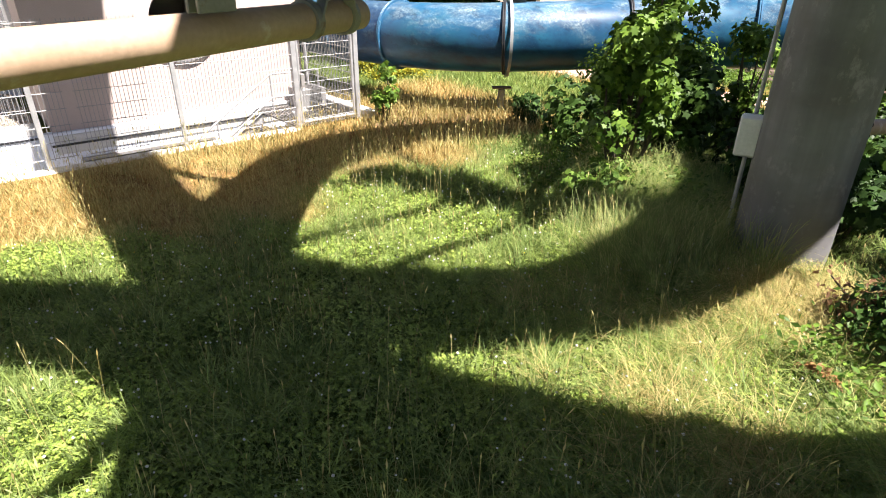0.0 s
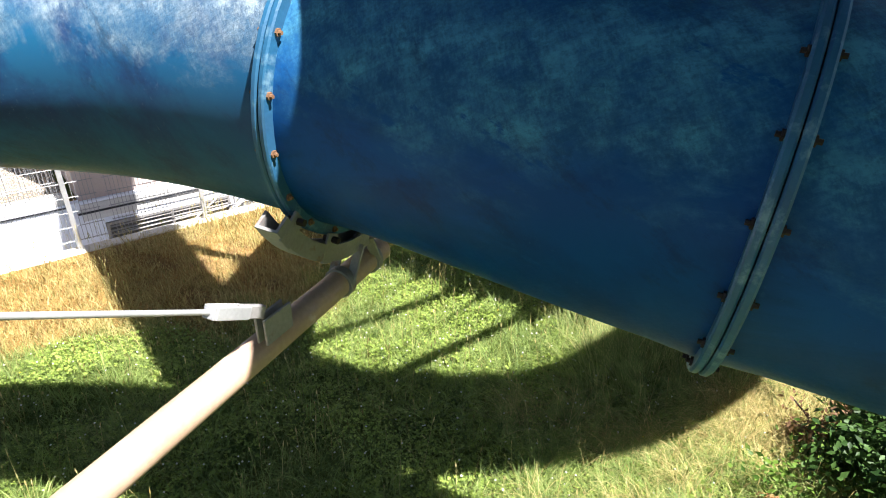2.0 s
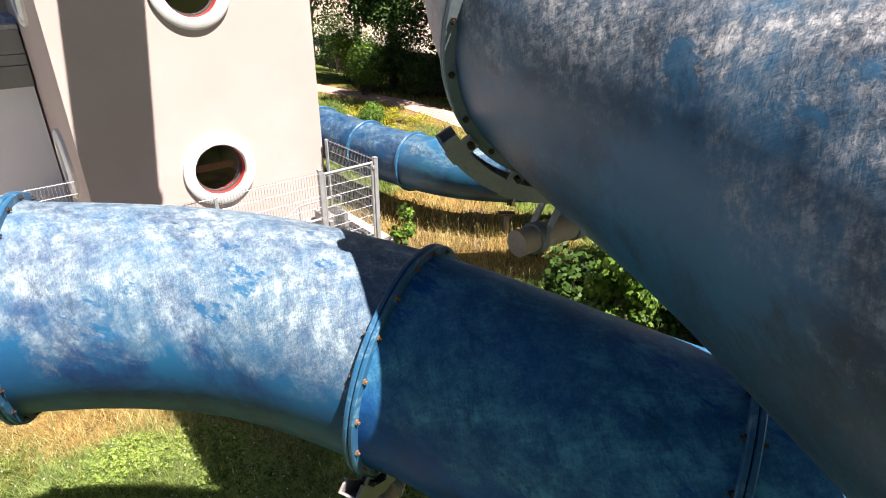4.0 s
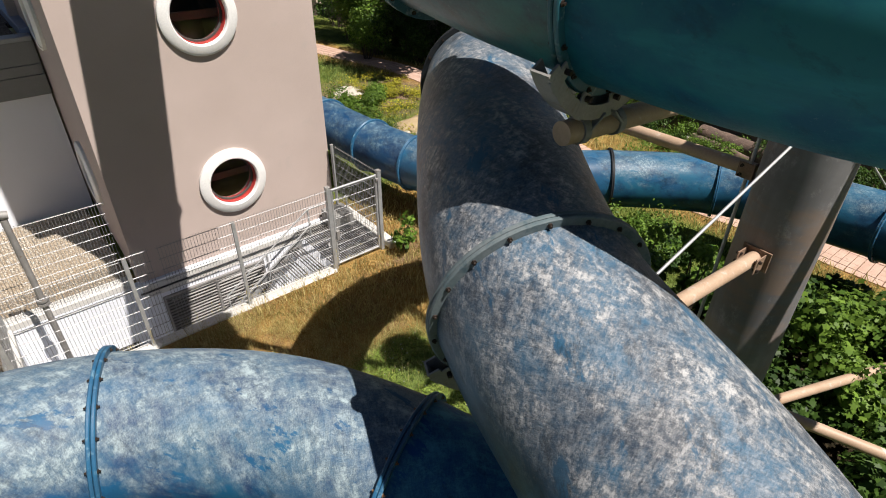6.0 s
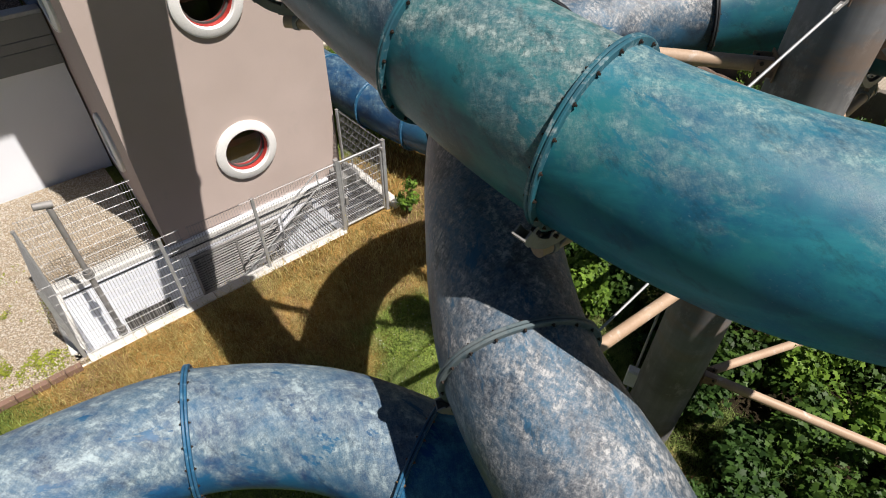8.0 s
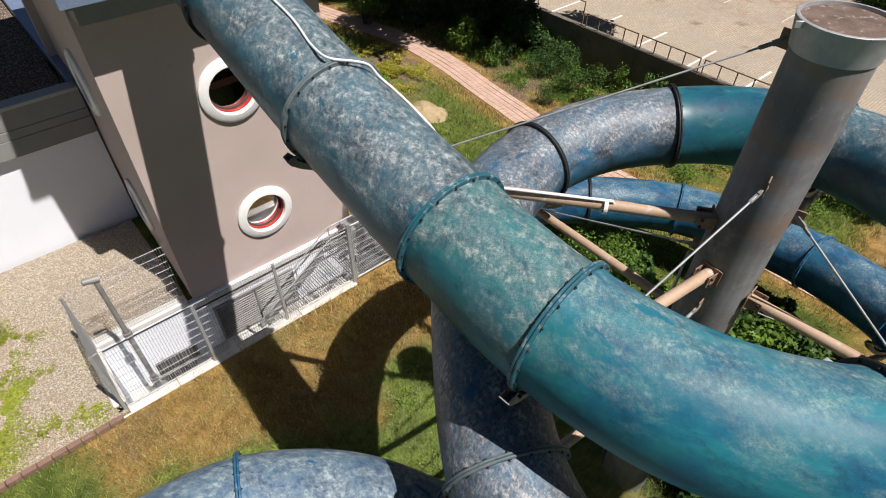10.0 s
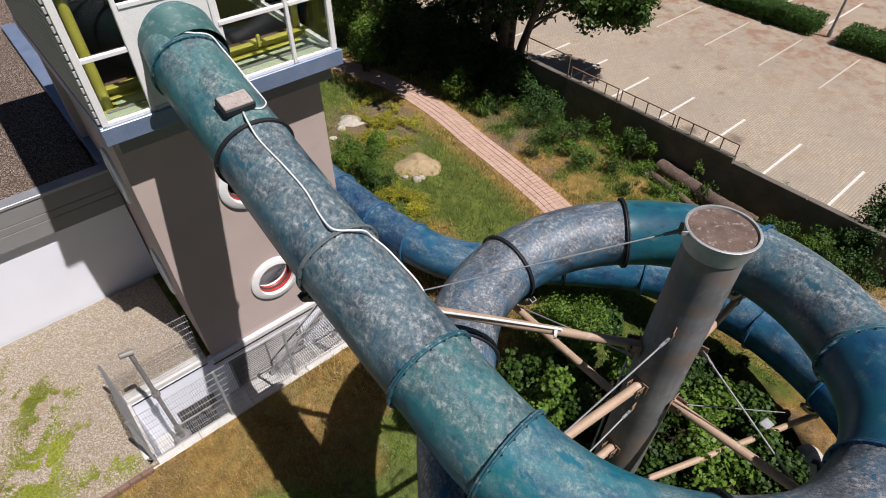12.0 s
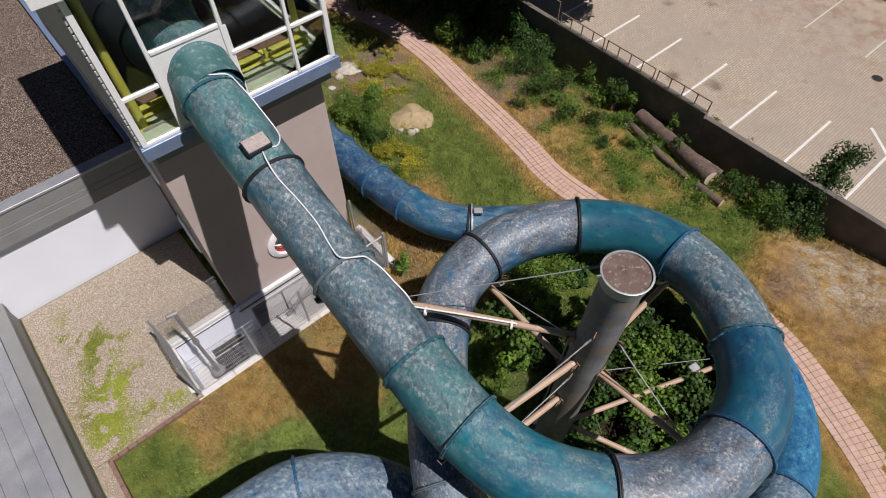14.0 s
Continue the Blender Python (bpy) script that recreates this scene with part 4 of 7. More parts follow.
def round_window(m, n=48):
    """A porthole: white outer ring, red reveal and a pane."""
    w = thing("window", "round window with a broad white ring and red reveal", "window", "round windows", "structure", m)
    fr = Build().lathe([(0.455, 0.10), (0.455, -0.075), (0.475, -0.095), (0.60, -0.08), (0.64, -0.05), (0.64, 0.004)], n)
    part("window_frame", fr, WHITE_PAINT, w, "white ring", smooth=35)
    rv = Build().lathe([(0.4545, 0.0), (0.44, 0.0), (0.44, 0.26), (0.4545, 0.26)], n)
    part("reveal", rv, RED_PAINT, w, "red reveal", smooth=35)
    part("sash", Build().lathe([(0.44, 0.10), (0.405, 0.10), (0.405, 0.14), (0.44, 0.14)], n), DARK_IN, w, smooth=35)
    pn = Build()
    pn.add([(0.41 * math.cos(2 * math.pi * k / n), 0.41 * math.sin(2 * math.pi * k / n), 0.12) for k in range(n)], [tuple(range(n))])
    p = part("pane", pn, GLASS, w)
    p.visible_shadow = False
    part("inner_board", Build().box((0.05, 0.10, 0.55), (0.95, 0.14, 0.03), 0.004), BROWN_IN, w, "brown board inside")
    return w


for zc in (1.35, 4.33):
    round_window(BM @ Matrix.Translation((0.0, 0.0, zc)) @ Matrix.Rotation(radians(-90), 4, "X"))
    round_window(SIDE @ Matrix.Translation((-2.0, 0.0, zc)) @ Matrix.Rotation(radians(-90), 4, "X"))

# cabin
CB, CA0, CA1, CBACK, CZ0, CZ1 = -0.62, -2.15, 2.25, 5.2, 6.55, 9.93


def bar(bd, p, q, w, d, m=None):
    """An upright or level bar of section w by d between two points of one axis."""
    c = [(p[i] + q[i]) / 2 for i in range(3)]
    s = [abs(p[i] - q[i]) for i in range(3)]
    k = max(range(3), key=lambda i: s[i])
    size = [w, d, w] if k != 1 else [w, s[1], w]
    size[k] = s[k]
    return bd.box(c, size, 0.006)


cabin = thing("cabin", "glazed start cabin on the tower with white frames and yellow steel inside", "cabin", m=BM, kind="structure")
part("floor_slab", Build().box(((CA0 + CA1) / 2, (CB + CBACK) / 2, CZ0 + 0.13), (CA1 - CA0 - 0.06, CBACK - CB - 0.06, 0.22)), CABIN_FLOOR, cabin, "pale green floor")
for name, c, s in (("fascia", ((CA0 + CA1) / 2, CB - 0.03, CZ0 + 0.13), (CA1 - CA0 + 0.14, 0.06, 0.30)),
                   ("fascia", (CA0 - 0.03, (CB + CBACK) / 2, CZ0 + 0.13), (0.06, CBACK - CB, 0.30)),
                   ("fascia", (CA1 + 0.03, (CB + CBACK) / 2, CZ0 + 0.13), (0.06, CBACK - CB, 0.30))):
    part(name, Build().box(c, s, 0.008), ZINC, cabin, "blue-grey sheet metal fascia")
part("soffit_box", Build().box(((CA0 + CA1) / 2, (CB + 0.14) / 2, CZ0 - 0.20), (CA1 - CA0 - 0.22, -CB - 0.16, 0.30), 0.01), GREY_CLAD, cabin, "grey boxed-in underside")
part("soffit", Build().box(((CA0 + CA1) / 2, (CB + CBACK) / 2, CZ0 - 0.03), (CA1 - CA0, CBACK - CB, 0.06)), GREY_CLAD, cabin)
part("roof", Build().box(((CA0 + CA1) / 2, (CB + CBACK) / 2, CZ1 + 0.09), (CA1 - CA0 + 0.70, CBACK - CB + 0.28, 0.13), 0.02), ZINC_GREY, cabin, "pale grey sheet metal roof")
part("roof_trim", Build().box(((CA0 + CA1) / 2, CB - 0.15, CZ1 + 0.08), (CA1 - CA0 + 0.74, 0.03, 0.18), 0.006), WHITE_PAINT, cabin, "white edge strip of the roof")
ZL = [CZ0 + 0.30, 7.90, 8.52, CZ1]
COLS = [CA0, -1.33, 0.06, 1.35, CA1]
Y0 = CB + 0.05
for a in COLS:
    part("mullion", bar(Build(), (a if abs(a) < 2 else a + (0.05 if a < 0 else -0.05), Y0, ZL[0] - 0.02), (a if abs(a) < 2 else a + (0.05 if a < 0 else -0.05), Y0, CZ1), 0.07 if abs(a) < 2 else 0.11, 0.09), WHITE_PAINT, cabin)
for a0, a1, zz in ((COLS[0], COLS[1], (ZL[0], 7.90)), (COLS[1], COLS[2], (ZL[0], 8.52)), (COLS[2], COLS[3], (ZL[0], 7.90)), (COLS[3], COLS[4], (ZL[0], 7.90))):
    for z in (*zz, CZ1 - 0.04):
        part("transom", bar(Build(), (a0 + 0.045, Y0, z), (a1 - 0.045, Y0, z), 0.068, 0.085), WHITE_PAINT, cabin)
    lev = [zz[0], zz[1], CZ1 - 0.04]
    for z0, z1 in zip(lev, lev[1:]):
        if a0 == COLS[1] and z0 == ZL[0]:
            continue
        pn = part("pane", Build().box(((a0 + a1) / 2, Y0 + 0.01, (z0 + z1) / 2), (a1 - a0 - 0.09, 0.012, z1 - z0 - 0.085)), GLASS, cabin)
        pn.visible_shadow = False
# side glazing
for a, sgn in ((CA0 + 0.05, -1), (CA1 - 0.05, 1)):
    ys = [Y0, 1.0, 2.4, 3.8, CBACK]
    for y in ys[1:]:
        part("mullion", Build().box((a, y - 0.04, (ZL[0] + CZ1) / 2), (0.08, 0.09, CZ1 - ZL[0]), 0.006), WHITE_PAINT, cabin)
    for z in (ZL[0], 7.90, CZ1 - 0.04):
        part("transom", Build().box((a, (Y0 + CBACK) / 2 + 0.04, z), (0.08, CBACK - Y0 - 0.1, 0.085), 0.006), WHITE_PAINT, cabin)
    if sgn > 0:
        for y0, y1 in zip(ys, ys[1:]):
            for z0, z1 in ((ZL[0], 7.9), (7.9, CZ1 - 0.04)):
                pn = part("pane", Build().box((a, (y0 + y1) / 2, (z0 + z1) / 2), (0.012, y1 - y0 - 0.09, z1 - z0 - 0.085)), GLASS, cabin)
                pn.visible_shadow = False
    else:
        for j in range(26):
            part("slat", Build().box((a - 0.075, (Y0 + CBACK) / 2, ZL[0] + 0.08 + 0.135 * j), (0.05, CBACK - Y0, 0.10), 0.006), PALE_CLAD, cabin, "pale grey cladding slat")
        part("lining", Build().box((a + 0.02, (Y0 + CBACK) / 2 + 0.05, (ZL[0] + CZ1) / 2), (0.03, CBACK - Y0 - 0.2, CZ1 - ZL[0] - 0.1)), GREY_CLAD, cabin)
# glazed rear wall over a low board
part("back_wall", Build().box(((CA0 + CA1) / 2, CBACK, CZ0 + 0.14), (CA1 - CA0, 0.12, 0.28)), BROWN_IN, cabin, "brown boarded parapet at the back")
part("back_head", Build().box(((CA0 + CA1) / 2, CBACK, CZ1 - 0.30), (CA1 - CA0, 0.12, 0.60)), BROWN_IN, cabin, "brown boarded head at the back")
bx = [CA0 + 0.06, -1.05, 0.05, 1.15, CA1 - 0.06]
for a in bx:
    part("mullion", Build().box((a, CBACK, (CZ0 + CZ1) / 2 - 0.16), (0.07, 0.09, CZ1 - CZ0 - 0.88), 0.006), WHITE_PAINT, cabin)
for a0, a1 in zip(bx, bx[1:]):
    pn = part("pane", Build().box(((a0 + a1) / 2, CBACK, (CZ0 + CZ1) / 2 - 0.16), (a1 - a0 - 0.08, 0.012, CZ1 - CZ0 - 0.88)), GLASS, cabin)
    pn.visible_shadow = False
# white panel round the slide tube
fa = -0.60
hole = ring_hole_wall(COLS[1] + 0.045, COLS[2] - 0.045, ZL[0] + 0.04, 8.48, 0.03, [(fa, 7.72, 0.58)])
part("panel", hole, WHITE_PAINT, cabin, "white panel round the slide tube").location = (0, Y0 - 0.02, 0)
cone = Build().lathe([(0.605, 0.0), (0.60, 0.12), (0.59, 0.32), (0.58, 0.62), (0.57, 0.62)], 48, Matrix.Translation((fa, Y0, 7.86)) @ Matrix.Rotation(radians(90 + 17), 4, "X"))
part("collar", cone, TEAL_PLAIN, cabin, "teal collar where the tube leaves", smooth=60)
# yellow steelwork inside
FZ = CZ0 + 0.24
beam = Build().box((0.05, 0.30, FZ + 0.16), (4.1, 0.022, 0.20), 0.004).box((0.05, 0.23, FZ + 0.07), (4.1, 0.16, 0.02), 0.004).box((0.05, 0.23, FZ + 0.25), (4.1, 0.16, 0.02), 0.004)
part("beam", beam, YELLOW, cabin, "yellow-green steel beam")
post = part("post", Build().cyl((-1.88, 0.02, FZ), (-1.88, 0.02, CZ1), 0.085, 16), YELLOW, cabin, "yellow-green steel post", smooth=50)
part("foot_plate", Build().box((-1.88, 0.02, FZ + 0.012), (0.28, 0.28, 0.024), 0.004), YELLOW, post)
part("post", Build().cyl((1.95, 0.35, FZ), (1.95, 0.35, CZ1), 0.07, 16), YELLOW, cabin, "yellow-green steel post", smooth=50)
part("hook", Build().box((0.95, 0.10, FZ + 0.30), (0.06, 0.30, 0.05), 0.006).box((0.95, -0.03, FZ + 0.39), (0.06, 0.05, 0.22), 0.006).box((0.95, 0.22, FZ + 0.26), (0.10, 0.06, 0.14), 0.006), YELLOW, cabin, "bent yellow-green bracket")
part("gutter", Build().box((0.05, -0.12, FZ + 0.015), (4.0, 0.06, 0.03), 0.004), GREY_CLAD, cabin, "narrow grey channel in the floor")
part("inner_floor", Build().box((0, 2.85, CZ0 + 0.27), (4.1, 4.4, 0.06), 0.01), BROWN_IN, cabin, "dark brown inner floor")
part("pillar", Build().box((0.05, 2.2, (CZ0 + CZ1) / 2 + 0.2), (0.80, 0.3, CZ1 - CZ0 - 0.5), 0.01), YELLOW, cabin, "broad yellow-green pillar")
rail = Build()
for z in (CZ0 + 0.75, CZ0 + 1.15, CZ0 + 1.55):
    rail.cyl((0.6, 3.6, z), (2.0, 3.6, z), 0.02, 8)
for k in range(6):
    rail.cyl((0.6 + 0.28 * k, 3.6, CZ0 + 0.6), (0.6 + 0.28 * k, 3.6, CZ0 + 1.55), 0.016, 8)
part("inner_railing", rail, WHITE_PAINT, cabin, "white tubular railing by the stairs", smooth=50)
start = Build().lathe([(0.60, 0.0), (0.60, 0.22), (0.63, 0.24), (0.63, 0.30), (0.55, 0.30), (0.55, 0.0)], 40, BM.inverted() @ JOINT[0] @ Matrix.Rotation(radians(180), 4, "X"))
part("tube_mouth", start, TEAL_PLAIN, cabin, "teal tube mouth inside", smooth=50)

# low house behind, white wall under a grey band, gravelled roof
WB = 3.80
house_part("wall_low_house", Build().box((-8.2, WB + 0.15, 1.12), (12.4, 0.3, 2.74), 0.0), WHITE_WALL, "plain white rendered wall of the low house")
for z0, z1 in ((2.50, 2.895), (2.905, 3.095), (3.105, 3.53)):
    house_part("trim_band", Build().box((-8.2, WB + 0.02, (z0 + z1) / 2), (12.4, 0.44, z1 - z0), 0.008), GREY_CLAD, "grey metal facade band above the white wall")
house_part("parapet", Build().box((-8.2, WB - 0.05, 3.575), (12.4, 0.36, 0.085), 0.012), ZINC_GREY, "pale sheet metal parapet cap")
house_part("upstand", Build().box((TA0 + 0.17, 9.0, 3.60), (0.42, 10.2, 0.22), 0.01), ZINC, "blue-grey sheet metal upstand at the tower")
ROOF_GRAVEL = pebble_mat("dark_roof_gravel", (0.15, 0.115, 0.090), (0.42, 0.335, 0.28), (0.05, 0.038, 0.030), (0.14, 0.10, 0.075), 30.0)
house_part("roof_low_house", Build().box((-8.2, 12.0, 3.47), (12.0, 16.2, 0.1)).box((0.9, 12.82, 3.47), (6.2, 14.56, 0.1)), ROOF_GRAVEL, "flat roof with dark gravel")
# assumed white box, added to give a bright patch behind the cabin glass
sky_light = thing("skylight", "assumed white box on the gravelled roof, bright through the cabin glass", "skylight", m=BM @ Matrix.Translation((0.4, 11.6, 3.52)))
part("kerb", Build().box((0, 0, 0.22), (2.6, 1.7, 0.44), 0.02), WHITE_PAINT, sky_light)
for k in range(4):
    part("pane", Build().box((-0.93 + 0.62 * k, 0, 0.455), (0.56, 1.5, 0.03), 0.008), WHITE_PAINT, sky_light, "white panel of the assumed box")
house_part("wall_rear_house", Build().box((-5.1, 20.2, 1.7), (18.2, 0.3, 3.6)), WHITE_WALL, "rear wall of the low house")
wing = thing("side_wing", "low grey wing with a ribbed sheet metal roof", "building", m=BM)
part("wall", Build().box((-10.4, -5.0, 0.18), (6.5, 17.4, 0.86)), GREY_CLAD, wing)
part("roof", Build().box((-10.6, -5.0, 0.66), (6.2, 17.4, 0.10), 0.01), ZINC_GREY, wing)
part("coping", Build().box((-7.29, -5.0, 0.68), (0.36, 17.5, 0.14), 0.012), GREY_CLAD, wing, "dark grey coping")
for j in range(16):
    part("seam", Build().box((-7.8 - 0.42 * j, -5.0, 0.73), (0.03, 17.4, 0.05), 0.006), ZINC_GREY, wing)

# ---- parking lot and its retaining wall ----
def paver_mat():
    m = Mat("lot_pavers")
    mp = m.node("Mapping", {"Vector": m.pos})
    mp.inputs["Rotation"].default_value = (0, 0, radians(-TURN))
    br = m.node("TexBrick", {"Vector": mp.outputs[0], "Color1": (0.38, 0.318, 0.245), "Color2": (0.455, 0.385, 0.298), "Mortar": (0.25, 0.205, 0.15), "Scale": 1.0, "Mortar Size": 0.012, "Mortar Smooth": 0.3, "Bias": 0.0, "Brick Width": 0.20, "Row Height": 0.10})
    p = m.pos
    col = m.mix(m.ramp(m.noise(p, 0.35, 5), 0.38, 0.66, 0.0, 0.6), br.outputs[0], (0.30, 0.265, 0.22))
    col = m.mix(m.ramp(m.noise(p, 1.1, 7, 0.7), 0.54, 0.70, 0.0, 0.45), col, (0.29, 0.20, 0.135))
    col = m.mix(m.ramp(m.noise(m.scaled(p, (1.0, 1.0, 1.0)), 0.6, 9, 0.75), 0.62, 0.70, 0.0, 0.6), col, (0.13, 0.11, 0.095))
    spots = m.node("TexVoronoi", {"Vector": p, "Scale": 0.42}).outputs["Distance"]
    col = m.mix(m.math("MULTIPLY", m.ramp(m.math("ADD", spots, m.math("MULTIPLY", m.noise(p, 4.0, 4), 0.22)), 0.17, 0.30, 0.75, 0.0), m.ramp(m.noise(p, 0.13, 2), 0.46, 0.56)), col, (0.09, 0.065, 0.05))
    belt = m.node("SeparateXYZ", {0: mp.outputs[0]}).outputs[0]
    litter = m.math("MULTIPLY", m.ramp(belt, 24.0, 31.5), m.ramp(m.noise(p, 1.3, 11, 0.80), 0.48, 0.58, 0.0, 0.8))
    col = m.mix(litter, col, (0.25, 0.125, 0.07))
    col = m.mix(m.ramp(m.noise(p, 60, 3), 0.4, 0.75, 0.0, 0.3), col, (0.16, 0.14, 0.12))
    return m.set(color=col, rough=0.9, spec=0.25, normal=m.bump(br.outputs[1], 0.4, -0.008))


LOT = paver_mat()
LINE_WORN = surface("rubbed_white_line", (0.50, 0.46, 0.40), (0.60, 0.56, 0.50), 8, 0.8, 0.2, c3=(0.40, 0.34, 0.27), amount3=0.8)
LINE = surface("worn_white_line", (0.62, 0.60, 0.56), (0.72, 0.70, 0.66), 8, 0.8, 0.2, c3=(0.42, 0.38, 0.32), amount3=0.2)
lot = house_part("parking_lot", Build().box((42.28, 15.0, LOT_Z - 0.06), (55.44, 130.0, 0.12)), LOT, "beige paved parking lot with worn joints")
tagged(lot, category="parking lot")
wl = thing("retaining_wall", "dark stained concrete retaining wall below the parking lot", "retaining wall", kind="structure", m=BM)
WALL_TOP = 0.83
bs = [-16.6, -14.2, -11.8, -9.4, -7.0, -4.5, -2.15, 0.29, 2.65, 5.1, 7.5, 9.9, 12.3, 14.7, 17.1, 19.5, 21.9]
for b0, b1 in zip(bs, bs[1:]):
    top = WALL_TOP - (0.17 if b1 < -4 else 0.0)
    part("panel", Build().box((LOT_A, (b0 + b1) / 2, (top - 1.5) / 2), (0.22, b1 - b0 - 0.03, top + 1.5), 0.015), WALL_DARK, wl)
    part("joint_post", Build().box((LOT_A - 0.02, b1, (top - 1.5) / 2), (0.20, 0.05, top + 1.46), 0.008), WALL_DARK, wl)
for k in range(-9, 10):
    ln = house_part("lot_marking", Build().box((17.3, -0.39 + 2.3 * k, LOT_Z + 0.004), (4.0, 0.10, 0.008)), LINE, "white parking bay line")
    tagged(ln, category="road marking")
for k in range(-6, 8):
    ln = house_part("lot_marking", Build().box((26.3, 4.86 + 2.78 * k, LOT_Z + 0.004), (4.3, 0.075, 0.008)), LINE_WORN, "white parking bay line")
    tagged(ln, category="road marking")
    ln = house_part("lot_marking", Build().box((33.6, 4.86 + 2.78 * k, LOT_Z + 0.004), (4.3, 0.10, 0.008)), LINE, "white parking bay line")
    tagged(ln, category="road marking")
ln = house_part("lot_marking", Build().box((0, 0, 0), (0.12, 4.6, 0.008)), LINE, "white slanting bay line")
ln.matrix_world = BM @ Matrix.Translation((18.6, -10.2, LOT_Z + 0.004)) @ Matrix.Rotation(radians(-42), 4, "Z")
tagged(ln, category="road marking")

# ---- gravel court, the sunken yard in front of the tower, its fence and stairs ----
GRAVEL = pebble_mat("pale_gravel", (0.43, 0.365, 0.28), (0.64, 0.56, 0.455), (0.24, 0.19, 0.135), (0.38, 0.29, 0.19), 42.0)
gv = house_part("gravel_court", Build().box((-5.62, 0.91, -0.16), (2.96, 5.56, 0.12)).box((-3.17, 1.85, -0.16), (1.94, 3.68, 0.12)).box((-6.93, -3.30, -0.16), (0.34, 2.82, 0.12)), GRAVEL, "pale gravel court beside the tower")
tagged(gv, category="gravel")
PEBBLE = surface("pebbles", (0.44, 0.39, 0.32), (0.66, 0.61, 0.54), 14, 0.9, 0.3, 50)
rng = np.random.default_rng(5)
n = 9000
pa, pb = rng.uniform(-7.05, -2.25, n), rng.uniform(-1.85, 3.65, n)
ok = ~((pa > -4.2) & (pb < 0.05))
pa, pb = pa[ok], pb[ok]
px, py = world_xy(pa, pb)
oct_ = [(1, 0, 0), (0, 1, 0), (-1, 0, 0), (0, -1, 0), (0, 0, 0.6), (0, 0, -0.4)]
cloud("pebbles", np.stack([px, py, np.full(len(px), -0.095)], 1), np.tile([0.0, 0, 1], (len(px), 1)) + rng.normal(0, 0.3, (len(px), 3)), rng.uniform(0.012, 0.028, len(px)), oct_,
      [(0, 1, 4), (1, 2, 4), (2, 3, 4), (3, 0, 4), (1, 0, 5), (2, 1, 5), (3, 2, 5), (0, 3, 5)], PEBBLE, seed=3)
tagged(bpy.data.objects["pebbles"], "loose pale pebbles of the gravel court", "pebbles", kind="stuff")

eb = thing("brick_edging", "row of red edging bricks between gravel and lawn", "edging", kind="structure", m=BM)
brick = Build().box((0, 0, 0), (0.235, 0.11, 0.12), 0.008).mesh("brick", BRICK_EDGE)
for k in range(10):
    ob = part("brick", brick, None, eb)
    ob.location = (-4.40 - 0.245 * k, -1.93 + 0.006 * math.sin(k * 2.1), -0.125)
for k in range(10):
    ob = part("brick", brick, None, eb)
    ob.matrix_local = Matrix.Translation((-6.70, -2.1 - 0.245 * k, -0.125)) @ Matrix.Rotation(radians(90), 4, "Z")

FLOOR_Z = -1.75
house_part("yard_floor", Build().box((-0.95, -0.85, FLOOR_Z - 0.06), (6.5, 1.75, 0.12)), CONCRETE, "pale concrete floor of the sunken yard")
house_part("wall_yard_back", Build().box((-0.95, 0.0, -0.93), (6.4, 0.16, 1.62)), WHITE_WALL, "white wall of the sunken yard")
house_part("wall_yard_left", Build().box((-4.22, -0.85, -0.93), (0.18, 1.9, 1.66)), WHITE_WALL, "white wall of the sunken yard")
house_part("wall_yard_right", Build().box((2.33, -0.85, -0.93), (0.18, 1.9, 1.66)), WHITE_WALL, "white wall of the sunken yard")
house_part("wall_yard_front", Build().box((-0.95, -1.78, -1.05), (6.7, 0.16, 1.46)), WHITE_WALL, "white wall of the sunken yard")
house_part("coping", Build().box((-3.22, 0.06, -0.05), (1.98, 0.26, 0.14), 0.015), CONCRETE, "pale concrete coping")
for a0, a1 in ((-4.33, -3.2), (-3.19, -1.9), (-1.89, -0.45), (-0.44, 1.02)):
    house_part("kerb", Build().box(((a0 + a1) / 2, -1.78, -0.26), (a1 - a0, 0.24, 0.17), 0.015), CONCRETE, "weathered concrete kerb under the fence")
house_part("kerb_end", Build().box((-4.23, -0.78, -0.14), (0.24, 1.74, 0.17), 0.015), CONCRETE, "weathered concrete kerb under the fence")
house_part("kerb_gate", Build().box((2.34, -0.95, -0.15), (0.2, 1.9, 0.17), 0.015), CONCRETE, "weathered concrete kerb by the gate")

# solid black strip draws the shadow line where the tower meets its plinth
house_part("drip_strip", Build().box((-0.05, -0.11, -0.30), (4.2, 0.03, 0.03), 0.004), RUBBER, "black strip for the shadow-gap line at the foot of the tower")
# shade in the gap below the coping, laid on as a black strip
house_part("dark_gap", Build().box((-3.2, -0.085, -0.16), (1.9, 0.02, 0.03)), RUBBER, "black strip standing for the gap's shade under the coping")
louvre = thing("louvre", "dark louvred vent in the basement wall of the tower", "vent", m=BM @ Matrix.Translation((-0.79, -0.10, -1.11)))
fr = Build()
for z in (-0.55, 0.55):
    fr.box((0, 0, z), (2.05, 0.05, 0.05), 0.005)
for x in (-1.0, 0, 1.0):
    fr.box((x, 0, 0), (0.05, 0.05, 1.1), 0.005)
part("frame", fr, GALV_DULL, louvre)
# dark sheet stands in for the shaded hollow behind the slats
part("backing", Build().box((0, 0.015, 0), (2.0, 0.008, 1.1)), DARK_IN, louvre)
for j in range(15):
    part("slat", Build().box((0, 0, 0), (1.95, 0.032, 0.010), 0.002, Matrix.Translation((0, -0.006, -0.50 + 0.071 * j)) @ Matrix.Rotation(radians(25), 4, "X")), GALV_DULL, louvre)
